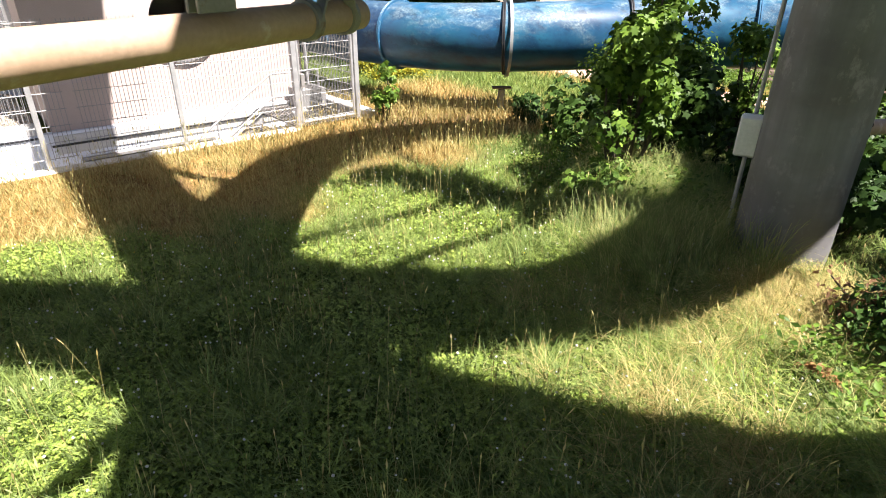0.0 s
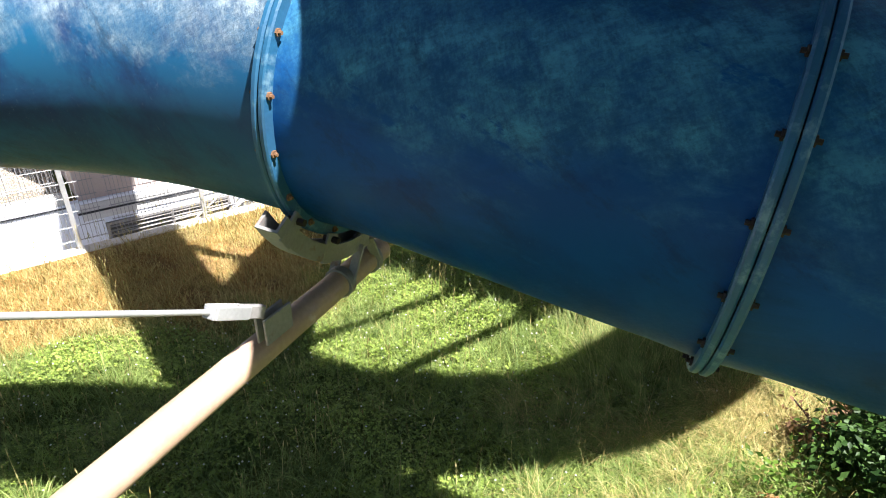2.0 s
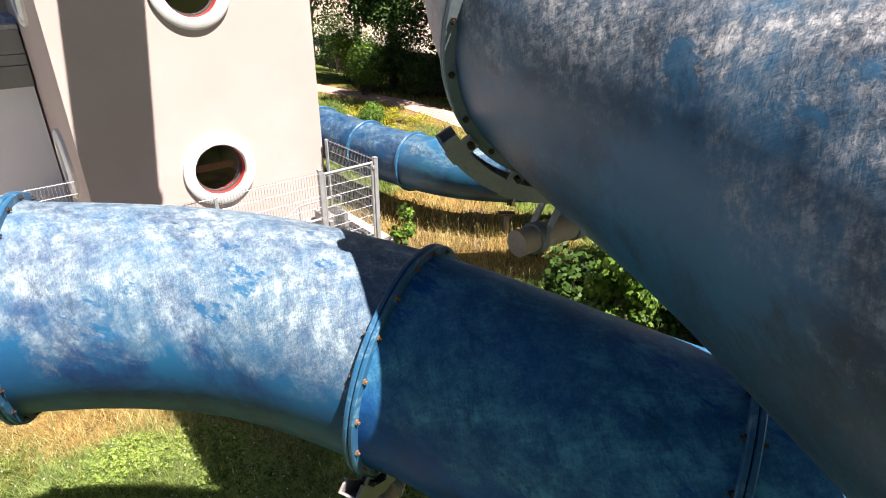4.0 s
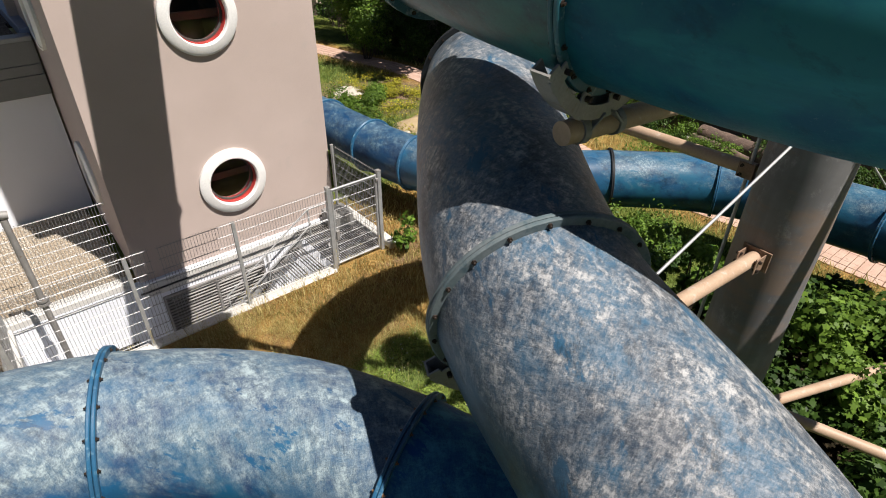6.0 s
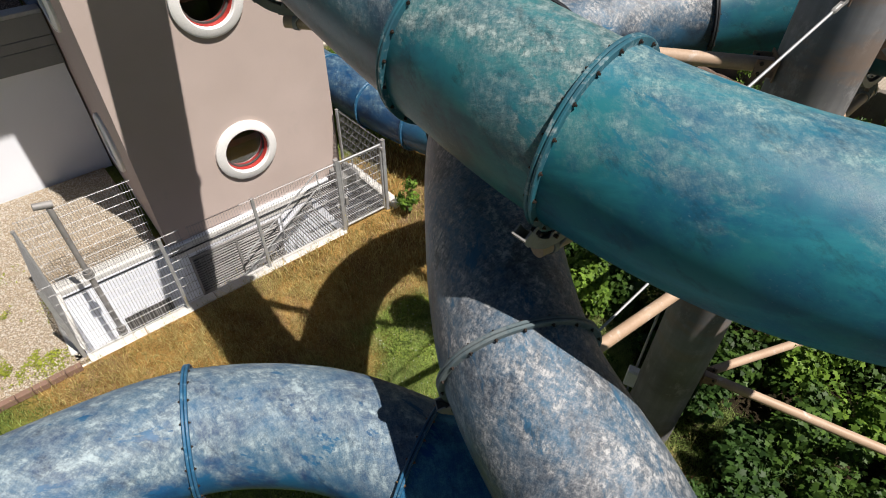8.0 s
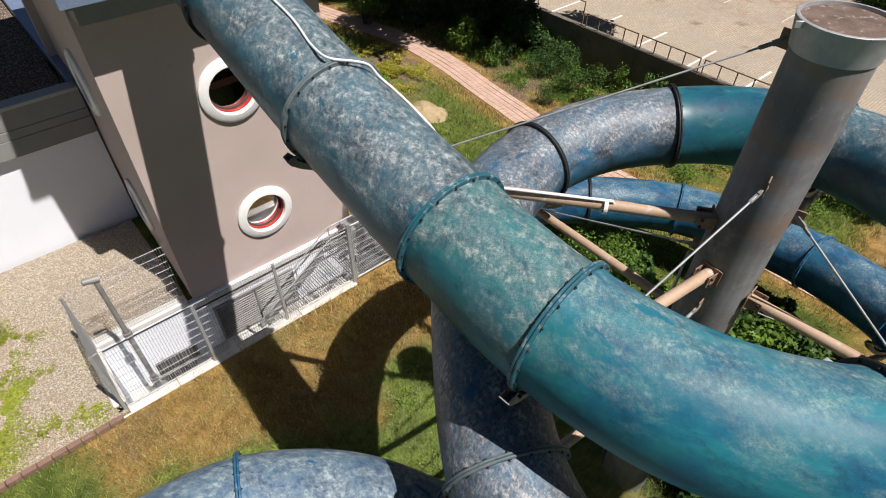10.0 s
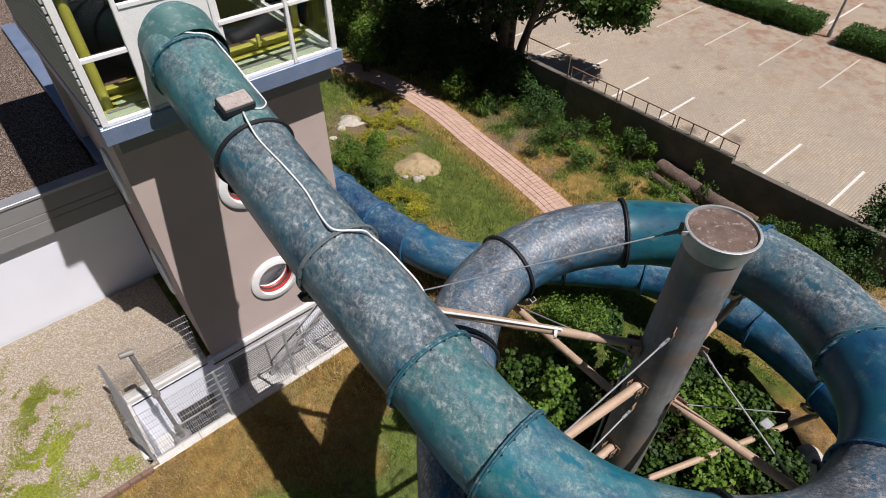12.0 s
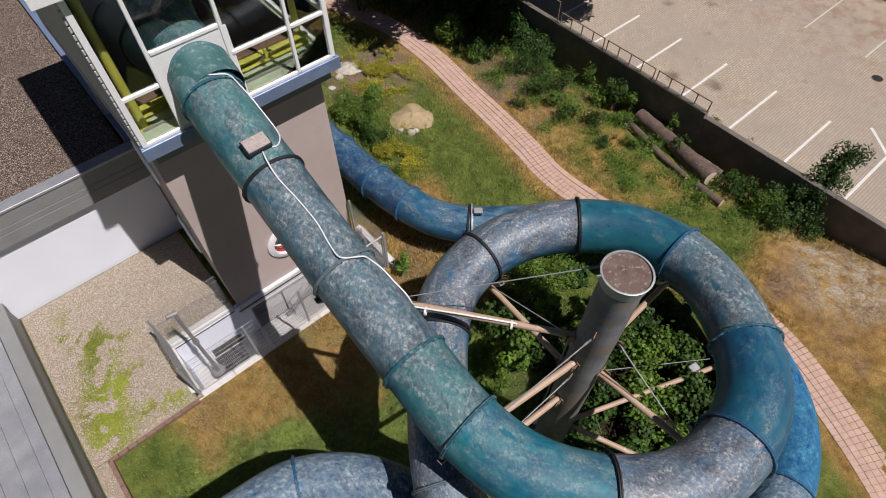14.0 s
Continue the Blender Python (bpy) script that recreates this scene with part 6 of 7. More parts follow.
# along the slide and the wall
GARDEN = [(-2.75, 16.6, 1.5, 1.25, 1.25, 11000, 0.065, LEAF_LIGHT, "oval"), (-2.3, 15.3, 0.9, 0.8, 0.8, 3500, 0.06, LEAF, "oval"), (1.75, 20.1, 0.35, 0.35, 1.1, 500, 0.09, LEAF, "oval"), (2.2, 20.4, 0.3, 0.3, 1.2, 450, 0.09, LEAF_DARK, "oval"), (4.25, 19.4, 0.9, 0.7, 0.9, 2200, 0.06, LEAF, "oval"), (3.3, 17.2, 0.5, 0.45, 0.7, 900, 0.06, LEAF, "oval"), (4.6, 17.4, 0.4, 0.4, 0.8, 700, 0.08, LEAF_LIGHT, "oval"), (6.2, 15.3, 0.7, 0.6, 0.5, 1300, 0.05, LEAF, "oval"), (7.3, 15.3, 0.6, 0.5, 0.5, 1100, 0.06, LEAF_LIGHT, "oval"), (-1.9, 14.6, 0.6, 0.5, 0.5, 900, 0.06, LEAF_YELLOW, "oval"), (-1.3, 13.6, 0.6, 0.5, 0.5, 900, 0.06, LEAF_LIGHT, "oval"),
          (-3.4, 23.6, 0.9, 0.8, 2.0, 2600, 0.10, LEAF_LIGHT, "oval"), (-1.9, 25.0, 1.3, 1.0, 2.2, 2400, 0.10, LEAF_DARK, "oval"), (0.2, 24.2, 1.2, 1.0, 2.2, 2400, 0.10, LEAF_DARK, "oval"), (2.2, 23.6, 1.2, 0.9, 2.0, 2200, 0.10, LEAF_DARK, "oval"), (-1.2, 23.4, 1.0, 0.9, 1.5, 1800, 0.10, LEAF, "oval"), (-3.0, 24.4, 1.2, 1.0, 1.9, 2000, 0.10, LEAF_DARK, "oval"), (0.9, 22.8, 1.1, 0.9, 1.6, 2000, 0.10, LEAF_DARK, "oval"),
          (0.55, 21.3, 0.75, 0.7, 1.3, 1500, 0.10, LEAF_LIGHT, "oval"), (1.6, 20.3, 0.6, 0.5, 0.8, 900, 0.09, LEAF_LIGHT, "oval"), (2.4, 21.6, 1.0, 0.8, 1.5, 1700, 0.10, LEAF_DARK, "oval"),
          (3.2, 19.6, 0.7, 0.6, 1.0, 1100, 0.08, LEAF_DARK, "oval"), (4.3, 20.2, 0.8, 0.7, 1.2, 1200, 0.09, LEAF_DARK, "oval"), (4.1, 18.2, 0.8, 0.6, 0.9, 1300, 0.08, LEAF, "oval"),
          (5.0, 18.5, 0.9, 0.7, 1.1, 1500, 0.08, LEAF, "oval"), (5.0, 16.7, 0.6, 0.5, 0.6, 800, 0.08, LEAF, "oval"), (6.0, 16.5, 0.6, 0.5, 0.7, 800, 0.08, LEAF, "oval"), (6.5, 17.9, 0.7, 0.6, 0.9, 1000, 0.08, LEAF_LIGHT, "oval"),
          (7.4, 18.4, 0.6, 0.6, 1.6, 1200, 0.10, LEAF, "oval"), (7.1, 16.6, 0.6, 0.5, 0.6, 700, 0.08, LEAF_LIGHT, "oval"), (9.5, 16.1, 0.4, 0.4, 0.9, 500, 0.09, LEAF, "oval"),
          (10.2, 13.4, 0.7, 0.6, 0.8, 1300, 0.08, LEAF, "oval"), (10.9, 12.4, 0.8, 0.7, 1.0, 1500, 0.08, LEAF_LIGHT, "oval"), (10.6, 13.0, 0.7, 0.6, 0.9, 1100, 0.09, LEAF, "oval"), (11.5, 12.6, 0.8, 0.7, 1.2, 1300, 0.09, LEAF, "oval"), (11.2, 11.7, 0.6, 0.6, 0.8, 900, 0.09, LEAF, "oval"), (12.4, 11.8, 0.7, 0.6, 1.0, 1100, 0.09, LEAF_DARK, "oval"),
          (8.0, 15.2, 0.5, 0.4, 0.4, 500, 0.07, LEAF_LIGHT, "oval"), (9.0, 12.6, 0.5, 0.4, 0.4, 500, 0.07, LEAF_LIGHT, "oval")]
for k, (x, y, rx, ry, h, nl, sz, mt, lf) in enumerate(GARDEN):
    ha, hb = house_xy(x, y)
    if ha > 13.6:
        x, y = (float(v) for v in world_xy(13.6, hb - 0.3 * (ha - 13.6)))
    shrub(x, y, rx, ry, h, nl, sz, mt, "leafy green shrub growing wild in the garden border", 100 + 3 * k, lf)
shrub(11.95, 12.05, 0.7, 0.65, 2.9, 8000, 0.10, LEAF_DARK, "tall dark bush leaning over the retaining wall", 400, "oval", lumps=46, top=(1.7, 1.3))
for k, (a, b) in enumerate(((14.1, -1.7), (14.1, -3.6), (14.1, 0.4), (14.1, 3.0), (14.75, -4.7), (14.75, -2.6), (14.75, -6.2), (14.75, -8.4))):
    x, y = world_xy(a, b)
    shrub(float(x), float(y), 0.35, 0.35, 1.25, 500, 0.08, LEAF_LIGHT, "straggling weed at the retaining wall", 420 + k, "oval", kind_name="weed", category="weed", z=-0.9 if a < 14.4 else LOT_Z - 0.02)

# low weeds on the dry strip between path and wall
rng = np.random.default_rng(91)
wx, wy = rng.uniform(0.5, 12.5, 900), rng.uniform(11.5, 22.0, 900)
wa, wb = house_xy(wx, wy)
sel = (wa > 10.2) & (wa < 14.7) & (path_distance(wx, wy) > 0.9) & (wave(wx, wy, 1.9, 0.5) > -0.25)
wx, wy = wx[sel], wy[sel]
idx = rng.integers(0, len(wx), 26000)
hh = 0.10 + 0.38 * rng.random(len(wx)) ** 2
px = wx[idx] + rng.normal(0, 0.16, len(idx))
py = wy[idx] + rng.normal(0, 0.16, len(idx))
cloud("garden_weeds", np.stack([px, py, ground_z(px, py) + hh[idx] * rng.random(len(idx))], 1), rng.normal(0, 0.6, (len(idx), 3)) + np.array([0, 0, 0.8]), rng.uniform(0.04, 0.085, len(idx)), OVAL, OVAL_F, LEAF_LIGHT, seed=92)
tagged(bpy.data.objects["garden_weeds"], "low green weeds on the dry strip below the wall", "weeds", kind="stuff")

# yellow ground cover bed
rng = np.random.default_rng(9)
nn = 24000
gx, gy = rng.normal(-2.25, 0.75, nn), rng.normal(19.3, 1.0, nn)
gx[16000:], gy[16000:] = rng.normal(-1.2, 0.35, 8000), rng.normal(14.2, 0.7, 8000)
keep = (wave(gx, gy, 2.3, 0.4) + 0.6 * wave(gx, gy, 5.1, 1.7) > -0.1) & (path_distance(gx, gy) > 0.75)
gx, gy = gx[keep], gy[keep]
cloud("ground_cover", np.stack([gx, gy, ground_z(gx, gy) + rng.uniform(0.06, 0.28, len(gx))], 1), rng.normal(0, 0.5, (len(gx), 3)) + np.array([0, 0, 1.0]), rng.uniform(0.04, 0.08, len(gx)), OVAL, OVAL_F, LEAF_YELLOW, seed=10)
tagged(bpy.data.objects["ground_cover"], "yellow-green ground cover plants beside the path", "plants", kind="stuff")


def mound(name, x, y, rx, ry, h, mat, label, category, seed, kind=""):
    rng = np.random.default_rng(seed)
    z0 = float(ground_z(x, y)) - 0.06
    bd = Build()
    nr, nt = 9, 28
    ph = rng.uniform(0, 6.28, 4)
    for i in range(nr + 1):
        for k in range(nt):
            w = 2 * math.pi * k / nt
            q = i / nr
            s = q * (1 + 0.12 * math.sin(3 * w + ph[0]) + 0.07 * math.sin(5 * w + ph[1]))
            bd.v.append((rx * s * math.cos(w), ry * s * math.sin(w), h * (1 - q ** 1.6) * (1 + 0.18 * math.sin(4 * w + ph[2]) * q * (1 - q) * 3)))
    for i in range(nr):
        for k in range(nt):
            a, b = i * nt + k, i * nt + (k + 1) % nt
            bd.f.append((a, b, b + nt, a + nt))
    ob = new(name, bd.mesh(name, mat, 60))
    ob.location = (x, y, z0)
    return tagged(ob, label, category, kind=kind)


mound("mound", -0.88, 16.6, 0.95, 0.8, 0.30, SAND, "heap of yellow-brown sand on the lawn", "sand heap", 1)
mound("mound", -3.55, 19.55, 0.7, 0.5, 0.25, STONE, "pale heap of gravel in the flower bed", "gravel heap", 2)


def boulder(x, y, r, label, seed, mat=STONE, z=None):
    rng = np.random.default_rng(seed)
    bm = bmesh.new()
    bmesh.ops.create_icosphere(bm, subdivisions=2, radius=1.0)
    k = rng.uniform(0, 6, 3)
    for v in bm.verts:
        c = v.co
        f = 1 + 0.16 * math.sin(3.1 * c.x + k[0]) * math.sin(2.7 * c.y + k[1]) + 0.1 * math.sin(4.3 * c.z + k[2])
        v.co = Vector((c.x * r * 1.2, c.y * r, c.z * r * 0.7)) * f
    me = bpy.data.meshes.new("stone")
    bm.to_mesh(me)
    bm.free()
    me.materials.append(mat)
    ob = new("stone", me)
    ob.location = (x, y, (float(ground_z(x, y)) if z is None else z) + r * 0.35)
    return tagged(ob, label, "stone", "garden stones")


for k, (x, y, r) in enumerate(((-0.9, 15.75, 0.14), (-0.72, 15.85, 0.11), (-1.3, 15.9, 0.10), (7.3, 16.6, 0.2), (-3.9, 18.9, 0.15), (7.95, 5.75, 0.26), (8.15, 5.5, 0.22), (7.75, 5.35, 0.16), (-4.1, 18.2, 0.12))):
    boulder(x, y, r, "rough pale stone lying in the garden", 500 + k)


def log_thing(pts, radii, label, seed):
    lg = thing("log", label, "log", "felled logs", m=Matrix.Translation(pts[0]))
    o = Vector(pts[0])
    line, _ = spline([Vector(p) - o for p in pts], 6)
    rr = np.interp(np.linspace(0, 1, len(line)), np.linspace(0, 1, len(radii)), radii)
    rng = np.random.default_rng(seed)
    rr = rr * (1 + rng.normal(0, 0.04, len(rr)))
    part("trunk", Build().sweep(line, 0.2, 14, caps=False, radii=list(rr)), LOG, lg, smooth=60)
    for e, q in ((0, 1), (-1, -2)):
        d = (line[e] - line[q]).normalized()
        part("cut_end", Build().cyl(line[e] - d * 0.03, line[e] + d * 0.004, rr[e] * 0.98, 14), LOG_END, lg, smooth=40)


def on_ground(x, y, dz):
    return (x, y, float(ground_z(x, y)) + dz)


log_thing([on_ground(7.95, 17.15, 0.40), on_ground(8.55, 16.1, 0.36), on_ground(9.0, 15.1, 0.32), on_ground(9.3, 14.3, 0.30), on_ground(9.62, 13.5, 0.30)], [0.27, 0.29, 0.30, 0.33, 0.30], "thick brown felled log lying along the wall", 1)
log_thing([on_ground(9.0, 14.95, 0.40), on_ground(9.55, 14.35, 0.42), on_ground(10.1, 13.85, 0.40)], [0.17, 0.21, 0.19], "forked pale branch stump on the felled log", 2)
log_thing([on_ground(7.45, 16.55, 0.16), on_ground(7.75, 15.7, 0.14), on_ground(8.3, 14.6, 0.12), on_ground(8.85, 13.65, 0.11)], [0.13, 0.15, 0.12, 0.10], "thin pale felled log in the grass", 3)
log_thing([on_ground(9.1, 13.3, 0.13), on_ground(9.72, 12.45, 0.13)], [0.13, 0.14], "short cut log in the grass", 4)


# ---- trees ----
def tree(x, y, h, r, crown_z, leaves, seed, lean=(0.0, 0.0), mat=LEAF_DARK, label="tall dark-leaved tree behind the garden", trunk_r=0.2, leaf=0.16, crown=None):
    rng = np.random.default_rng(seed)
    z0 = float(ground_z(x, y)) - 0.05
    tr = thing("tree", label, "tree", "trees", m=Matrix.Translation((x, y, z0)))
    topp = Vector((lean[0], lean[1], h * 0.82))
    bd = Build()
    bd.sweep([Vector((0, 0, 0)), topp * 0.3 + Vector((rng.normal(0, 0.1), rng.normal(0, 0.1), 0)), topp * 0.65, topp], trunk_r, 12, radii=[trunk_r * 1.25, trunk_r, trunk_r * 0.7, trunk_r * 0.25])
    part("trunk", bd, BARK, tr, smooth=60)
    nl = 34
    d = rng.normal(size=(nl, 3))
    d /= np.linalg.norm(d, axis=1, keepdims=True)
    rad = rng.random(nl) ** 0.4
    cz = (crown_z + h) / 2 - z0
    cen = np.stack([lean[0] * 0.8 + d[:, 0] * r * 0.8 * rad, lean[1] * 0.8 + d[:, 1] * r * 0.8 * rad, cz + d[:, 2] * (h - crown_z) * 0.42 * rad], 1)
    rl = r * rng.uniform(0.18, 0.34, nl)
    if crown:
        c0, c1 = np.array(crown[:3]), np.array(crown[3:])
        cen, rl = c0 + d * c1 * (0.9 * rad)[:, None], np.full(nl, c1.min()) * rng.uniform(0.35, 0.6, nl)
    for k in range(4 if crown else 14):
        c = Vector(cen[k])
        s = topp * max(0.2, min(0.9, (c.z - 0.8) / topp.z * 0.75))
        limb = Build().sweep([s, s.lerp(c, 0.5) + Vector((0, 0, 0.25)), c], 0.05, 6, radii=[trunk_r * 0.38, trunk_r * 0.22, 0.02])
        part("limb", limb, BARK, tr, smooth=60)
    p, nrm = clump_points(rng, cen, rl, leaves, 0.35)
    cloud("crown", p, nrm, leaf * rng.uniform(0.6, 1.2, len(p)), OVAL, OVAL_F, mat, tr, seed=seed + 5)
    return tr


# this crown hangs unseen on the sun side, placed to shade the border
tree(2.35, 23.75, 11.0, 4.3, 5.6, 24000, 701, (0.5, -0.8), leaf=0.3, crown=(0.9, -2.5, 8.9, 4.4, 2.7, 2.4))
tree(2.9, 23.6, 9.0, 2.0, 3.0, 10500, 702, (1.9, -0.2), LEAF, "leaning tree with hanging leafy branches by the lot", leaf=0.24, crown=(3.5, -0.3, 4.5, 2.7, 1.3, 1.75), trunk_r=0.17)
tree(3.0, 25.3, 9.0, 2.6, 1.0, 16000, 708, (0.1, -0.2), leaf=0.2, crown=(-0.2, -0.3, 4.2, 2.0, 1.3, 2.9))
tree(0.9, 25.6, 9.0, 2.6, 1.0, 14000, 709, (0.1, -0.2), leaf=0.2, crown=(0.0, 0.0, 4.4, 2.0, 1.3, 3.2))
tree(1.75, 24.0, 9.5, 2.4, 2.2, 12000, 703, (0.2, -0.3), leaf=0.2, crown=(-0.4, 0.2, 5.0, 2.4, 1.6, 2.6))
tree(-2.4, 26.6, 9.0, 3.0, 1.0, 15000, 704, leaf=0.2, crown=(0.0, -0.4, 4.6, 2.8, 1.7, 3.2))
tree(-7.5, 33.0, 12.0, 3.8, 1.6, 12000, 705, mat=LEAF, label="tall leafy tree beyond the garden", leaf=0.24)
tree(-6.0, 41.0, 12.0, 4.0, 1.5, 12000, 706, mat=LEAF_LIGHT, label="tall light green tree beyond the garden", leaf=0.26)
tree(-12.0, 40.0, 12.0, 4.0, 1.5, 12000, 707, mat=LEAF, label="tall leafy tree beyond the garden", leaf=0.26)
# the LEAF_LIGHT bushes at the left end are coloured as sunlit
for k, (x, y, r, h, mt) in enumerate(((-5.6, 30.0, 1.8, 3.2, LEAF), (-4.6, 26.8, 1.4, 2.9, LEAF_LIGHT), (-3.2, 25.2, 1.3, 2.6, LEAF_LIGHT), (-1.6, 24.6, 1.4, 3.0, LEAF_DARK), (0.0, 24.6, 1.4, 3.2, LEAF_DARK), (1.2, 23.4, 1.2, 2.5, LEAF_DARK), (2.7, 22.6, 1.2, 2.1, LEAF_DARK), (3.9, 21.6, 1.0, 1.4, LEAF_DARK))):
    shrub(x, y, r, r * 0.8, h, 3600, 0.12, mt, "large dense bush in the shade under the trees", 450 + k, "oval", lumps=26)


def hedge(a0, a1, b0, b1, h, seed, label="clipped green hedge at the parking bays"):
    rng = np.random.default_rng(seed)
    th = thing("hedge", label, "hedge", "hedges", m=BM @ Matrix.Translation(((a0 + a1) / 2, (b0 + b1) / 2, LOT_Z)))
    da, db = (a1 - a0) / 2, abs(b1 - b0) / 2
    part("core", Build().box((0, 0, h * 0.46), (2 * da - 0.25, 2 * db - 0.25, h * 0.9), 0.1), LEAF_DARK, th)
    n = int(650 * (2 * da * 2 * db + 2 * h * (2 * da + 2 * db)))
    f = rng.random(n)
    u, v, w = rng.uniform(-1, 1, n), rng.uniform(-1, 1, n), rng.uniform(0, 1, n)
    top = f < (da * db * 4) / (da * db * 4 + 4 * h * (da + db))
    sidea = ~top & (rng.random(n) < da / (da + db))
    p = np.stack([u * da, v * db, w * h], 1)
    p[top, 2] = h
    sg = np.sign(rng.uniform(-1, 1, n))
    nr = np.zeros((n, 3))
    nr[top] = (0, 0, 1)
    p[sidea, 1], nr[sidea, 1] = (sg * db)[sidea], sg[sidea]
    sb = ~top & ~sidea
    p[sb, 0], nr[sb, 0] = (sg * da)[sb], sg[sb]
    p += rng.normal(0, 0.05, (n, 3))
    cloud("foliage", p, nr + rng.normal(0, 0.6, (n, 3)), rng.uniform(0.07, 0.13, n), OVAL, OVAL_F, HEDGE, th, seed=seed)


hedge(29.1, 30.6, -0.75, 5.1, 0.72, 801)
hedge(29.1, 30.6, -14.0, -2.1, 0.72, 802)
hedge(31.0, 33.0, 9.0, 16.0, 1.1, 803, "clipped green hedge along the street")
lp = thing("street_lamp", "slim grey lamp post between the hedges", "street lamp", m=BM @ Matrix.Translation((29.8, -1.4, LOT_Z)))
part("pole", Build().cyl((0, 0, 0), (0, 0, 5.2), 0.07, 12, r2=0.045), GALV_DULL, lp, smooth=50)
part("head", Build().lathe([(0.05, 5.2), (0.22, 5.3), (0.24, 5.42), (0.1, 5.55), (0.01, 5.57)], 16), GALV, lp, smooth=50)
part("base", Build().cyl((0, 0, 0), (0, 0, 0.35), 0.1, 12), GALV_DULL, lp, smooth=50)

for a, b in ((23.89, 5.75), (23.18, -7.25)):
    mh = thing("drain_cover", "round dark iron drain cover in the paving", "drain cover", "drain covers", m=BM @ Matrix.Translation((a, b, LOT_Z)))
    part("ring", Build().lathe([(0.24, 0), (0.24, 0.008), (0.21, 0.010), (0.21, 0)], 24), RUST_STEEL, mh)
    part("lid", Build().lathe([(0.205, 0.0), (0.205, 0.007), (0.001, 0.007)], 24), RUBBER, mh)

# a parked car far off and a round sign
car = thing("car", "dark red parked car beyond the lot", "car", m=Matrix.Translation((19.5, 47.0, LOT_Z)) @ Matrix.Rotation(radians(-8), 4, "Z"))
CAR_RED = surface("dark_red_car_paint", (0.10, 0.012, 0.016), (0.13, 0.018, 0.022), 2, 0.25, 0.02, 20)
prof = [(-2.0, 0.35), (-2.05, 0.75), (-1.85, 0.95), (-0.95, 1.0), (-0.45, 1.42), (1.0, 1.45), (1.65, 1.0), (2.0, 0.9), (2.05, 0.4)]
bd = Build()
bd.add([(x, -0.82, z) for x, z in prof] + [(x, 0.82, z) for x, z in prof], [tuple(range(9)), tuple(range(9, 18))[::-1]] + [(k, (k + 1) % 9, 9 + (k + 1) % 9, 9 + k) for k in range(9)])
part("body", bd, CAR_RED, car)
for s in (-1, 1):
    part("side_window", Build().box((0.3, 0.822 * s, 1.2), (1.5, 0.01, 0.3), 0.0), RUBBER, car)
    for x in (-1.3, 1.3):
        wh = part("wheel", Build().cyl((x, 0.66 * s, 0.32), (x, 0.84 * s, 0.32), 0.32, 20), RUBBER, car, smooth=40)
        part("rim", Build().cyl((x, 0.835 * s, 0.32), (x, 0.85 * s, 0.32), 0.19, 16), GALV, wh, smooth=40)
sign = thing("round_sign", "round purple and red traffic sign on a post", "traffic sign", m=Matrix.Translation((13.0, 41.0, LOT_Z)) @ Matrix.Rotation(radians(-10), 4, "Z"))
part("post", Build().cyl((0, 0, 0), (0, 0, 2.2), 0.03, 8), GALV, sign)
part("disc", Build().cyl((0, -0.03, 1.95), (0, -0.045, 1.95), 0.3, 24), RED_PAINT, sign)
part("face", Build().cyl((0, -0.046, 1.95), (0, -0.05, 1.95), 0.24, 24), surface("blue_sign_face", (0.05, 0.08, 0.4), (0.06, 0.1, 0.45), 3, 0.4), sign)


# ---- the paved path ----
PAVER = surface("pink_grey_pavers", (0.46, 0.305, 0.235), (0.56, 0.395, 0.315), 4, 0.9, 0.35, 70, c3=(0.33, 0.25, 0.20), amount3=0.15)
pathway = thing("pavement", "garden path of pinkish square pavers", "path", kind="structure")
pl_line, _ = spline([(x, y, 0.0) for x, y in PATH_LINE], 24)
run = [0.0]
for p, q in zip(pl_line, pl_line[1:]):
    run.append(run[-1] + (q - p).length)
run, PX, PY = np.array(run), np.array([p.x for p in pl_line]), np.array([p.y for p in pl_line])
PW, PL = 0.205, 0.165
paver = Build().box((0, 0, 0), (PW - 0.014, PL - 0.014, 0.06), 0.006).mesh("paver", PAVER)
rest, made = Build(), 0
s = 0.2
while s < run[-1] - 0.2:
    x, y = np.interp(s, run, PX), np.interp(s, run, PY)
    x2, y2 = np.interp(s + 0.1, run, PX), np.interp(s + 0.1, run, PY)
    w = math.atan2(y2 - y, x2 - x)
    for j in range(5):
        o = (j - 2) * PW
        cx, cy = x - math.sin(w) * o, y + math.cos(w) * o
        mm = Matrix.Translation((cx, cy, float(ground_z(cx, cy)) - 0.005 + 0.006 * math.sin(37.0 * s + 5 * j))) @ Matrix.Rotation(w + math.pi / 2 + 0.02 * math.sin(11 * s + j), 4, "Z")
        if 12.0 < y < 18.4 and made < 300:
            ob = part("paver", paver, None, pathway)
            ob.matrix_local = mm
            made += 1
        else:
            rest.box((0, 0, 0), (PW - 0.014, PL - 0.014, 0.06), 0.0, mm)
    s += PL
tagged(part("further_pavers", rest, PAVER, pathway), kind="stuff")

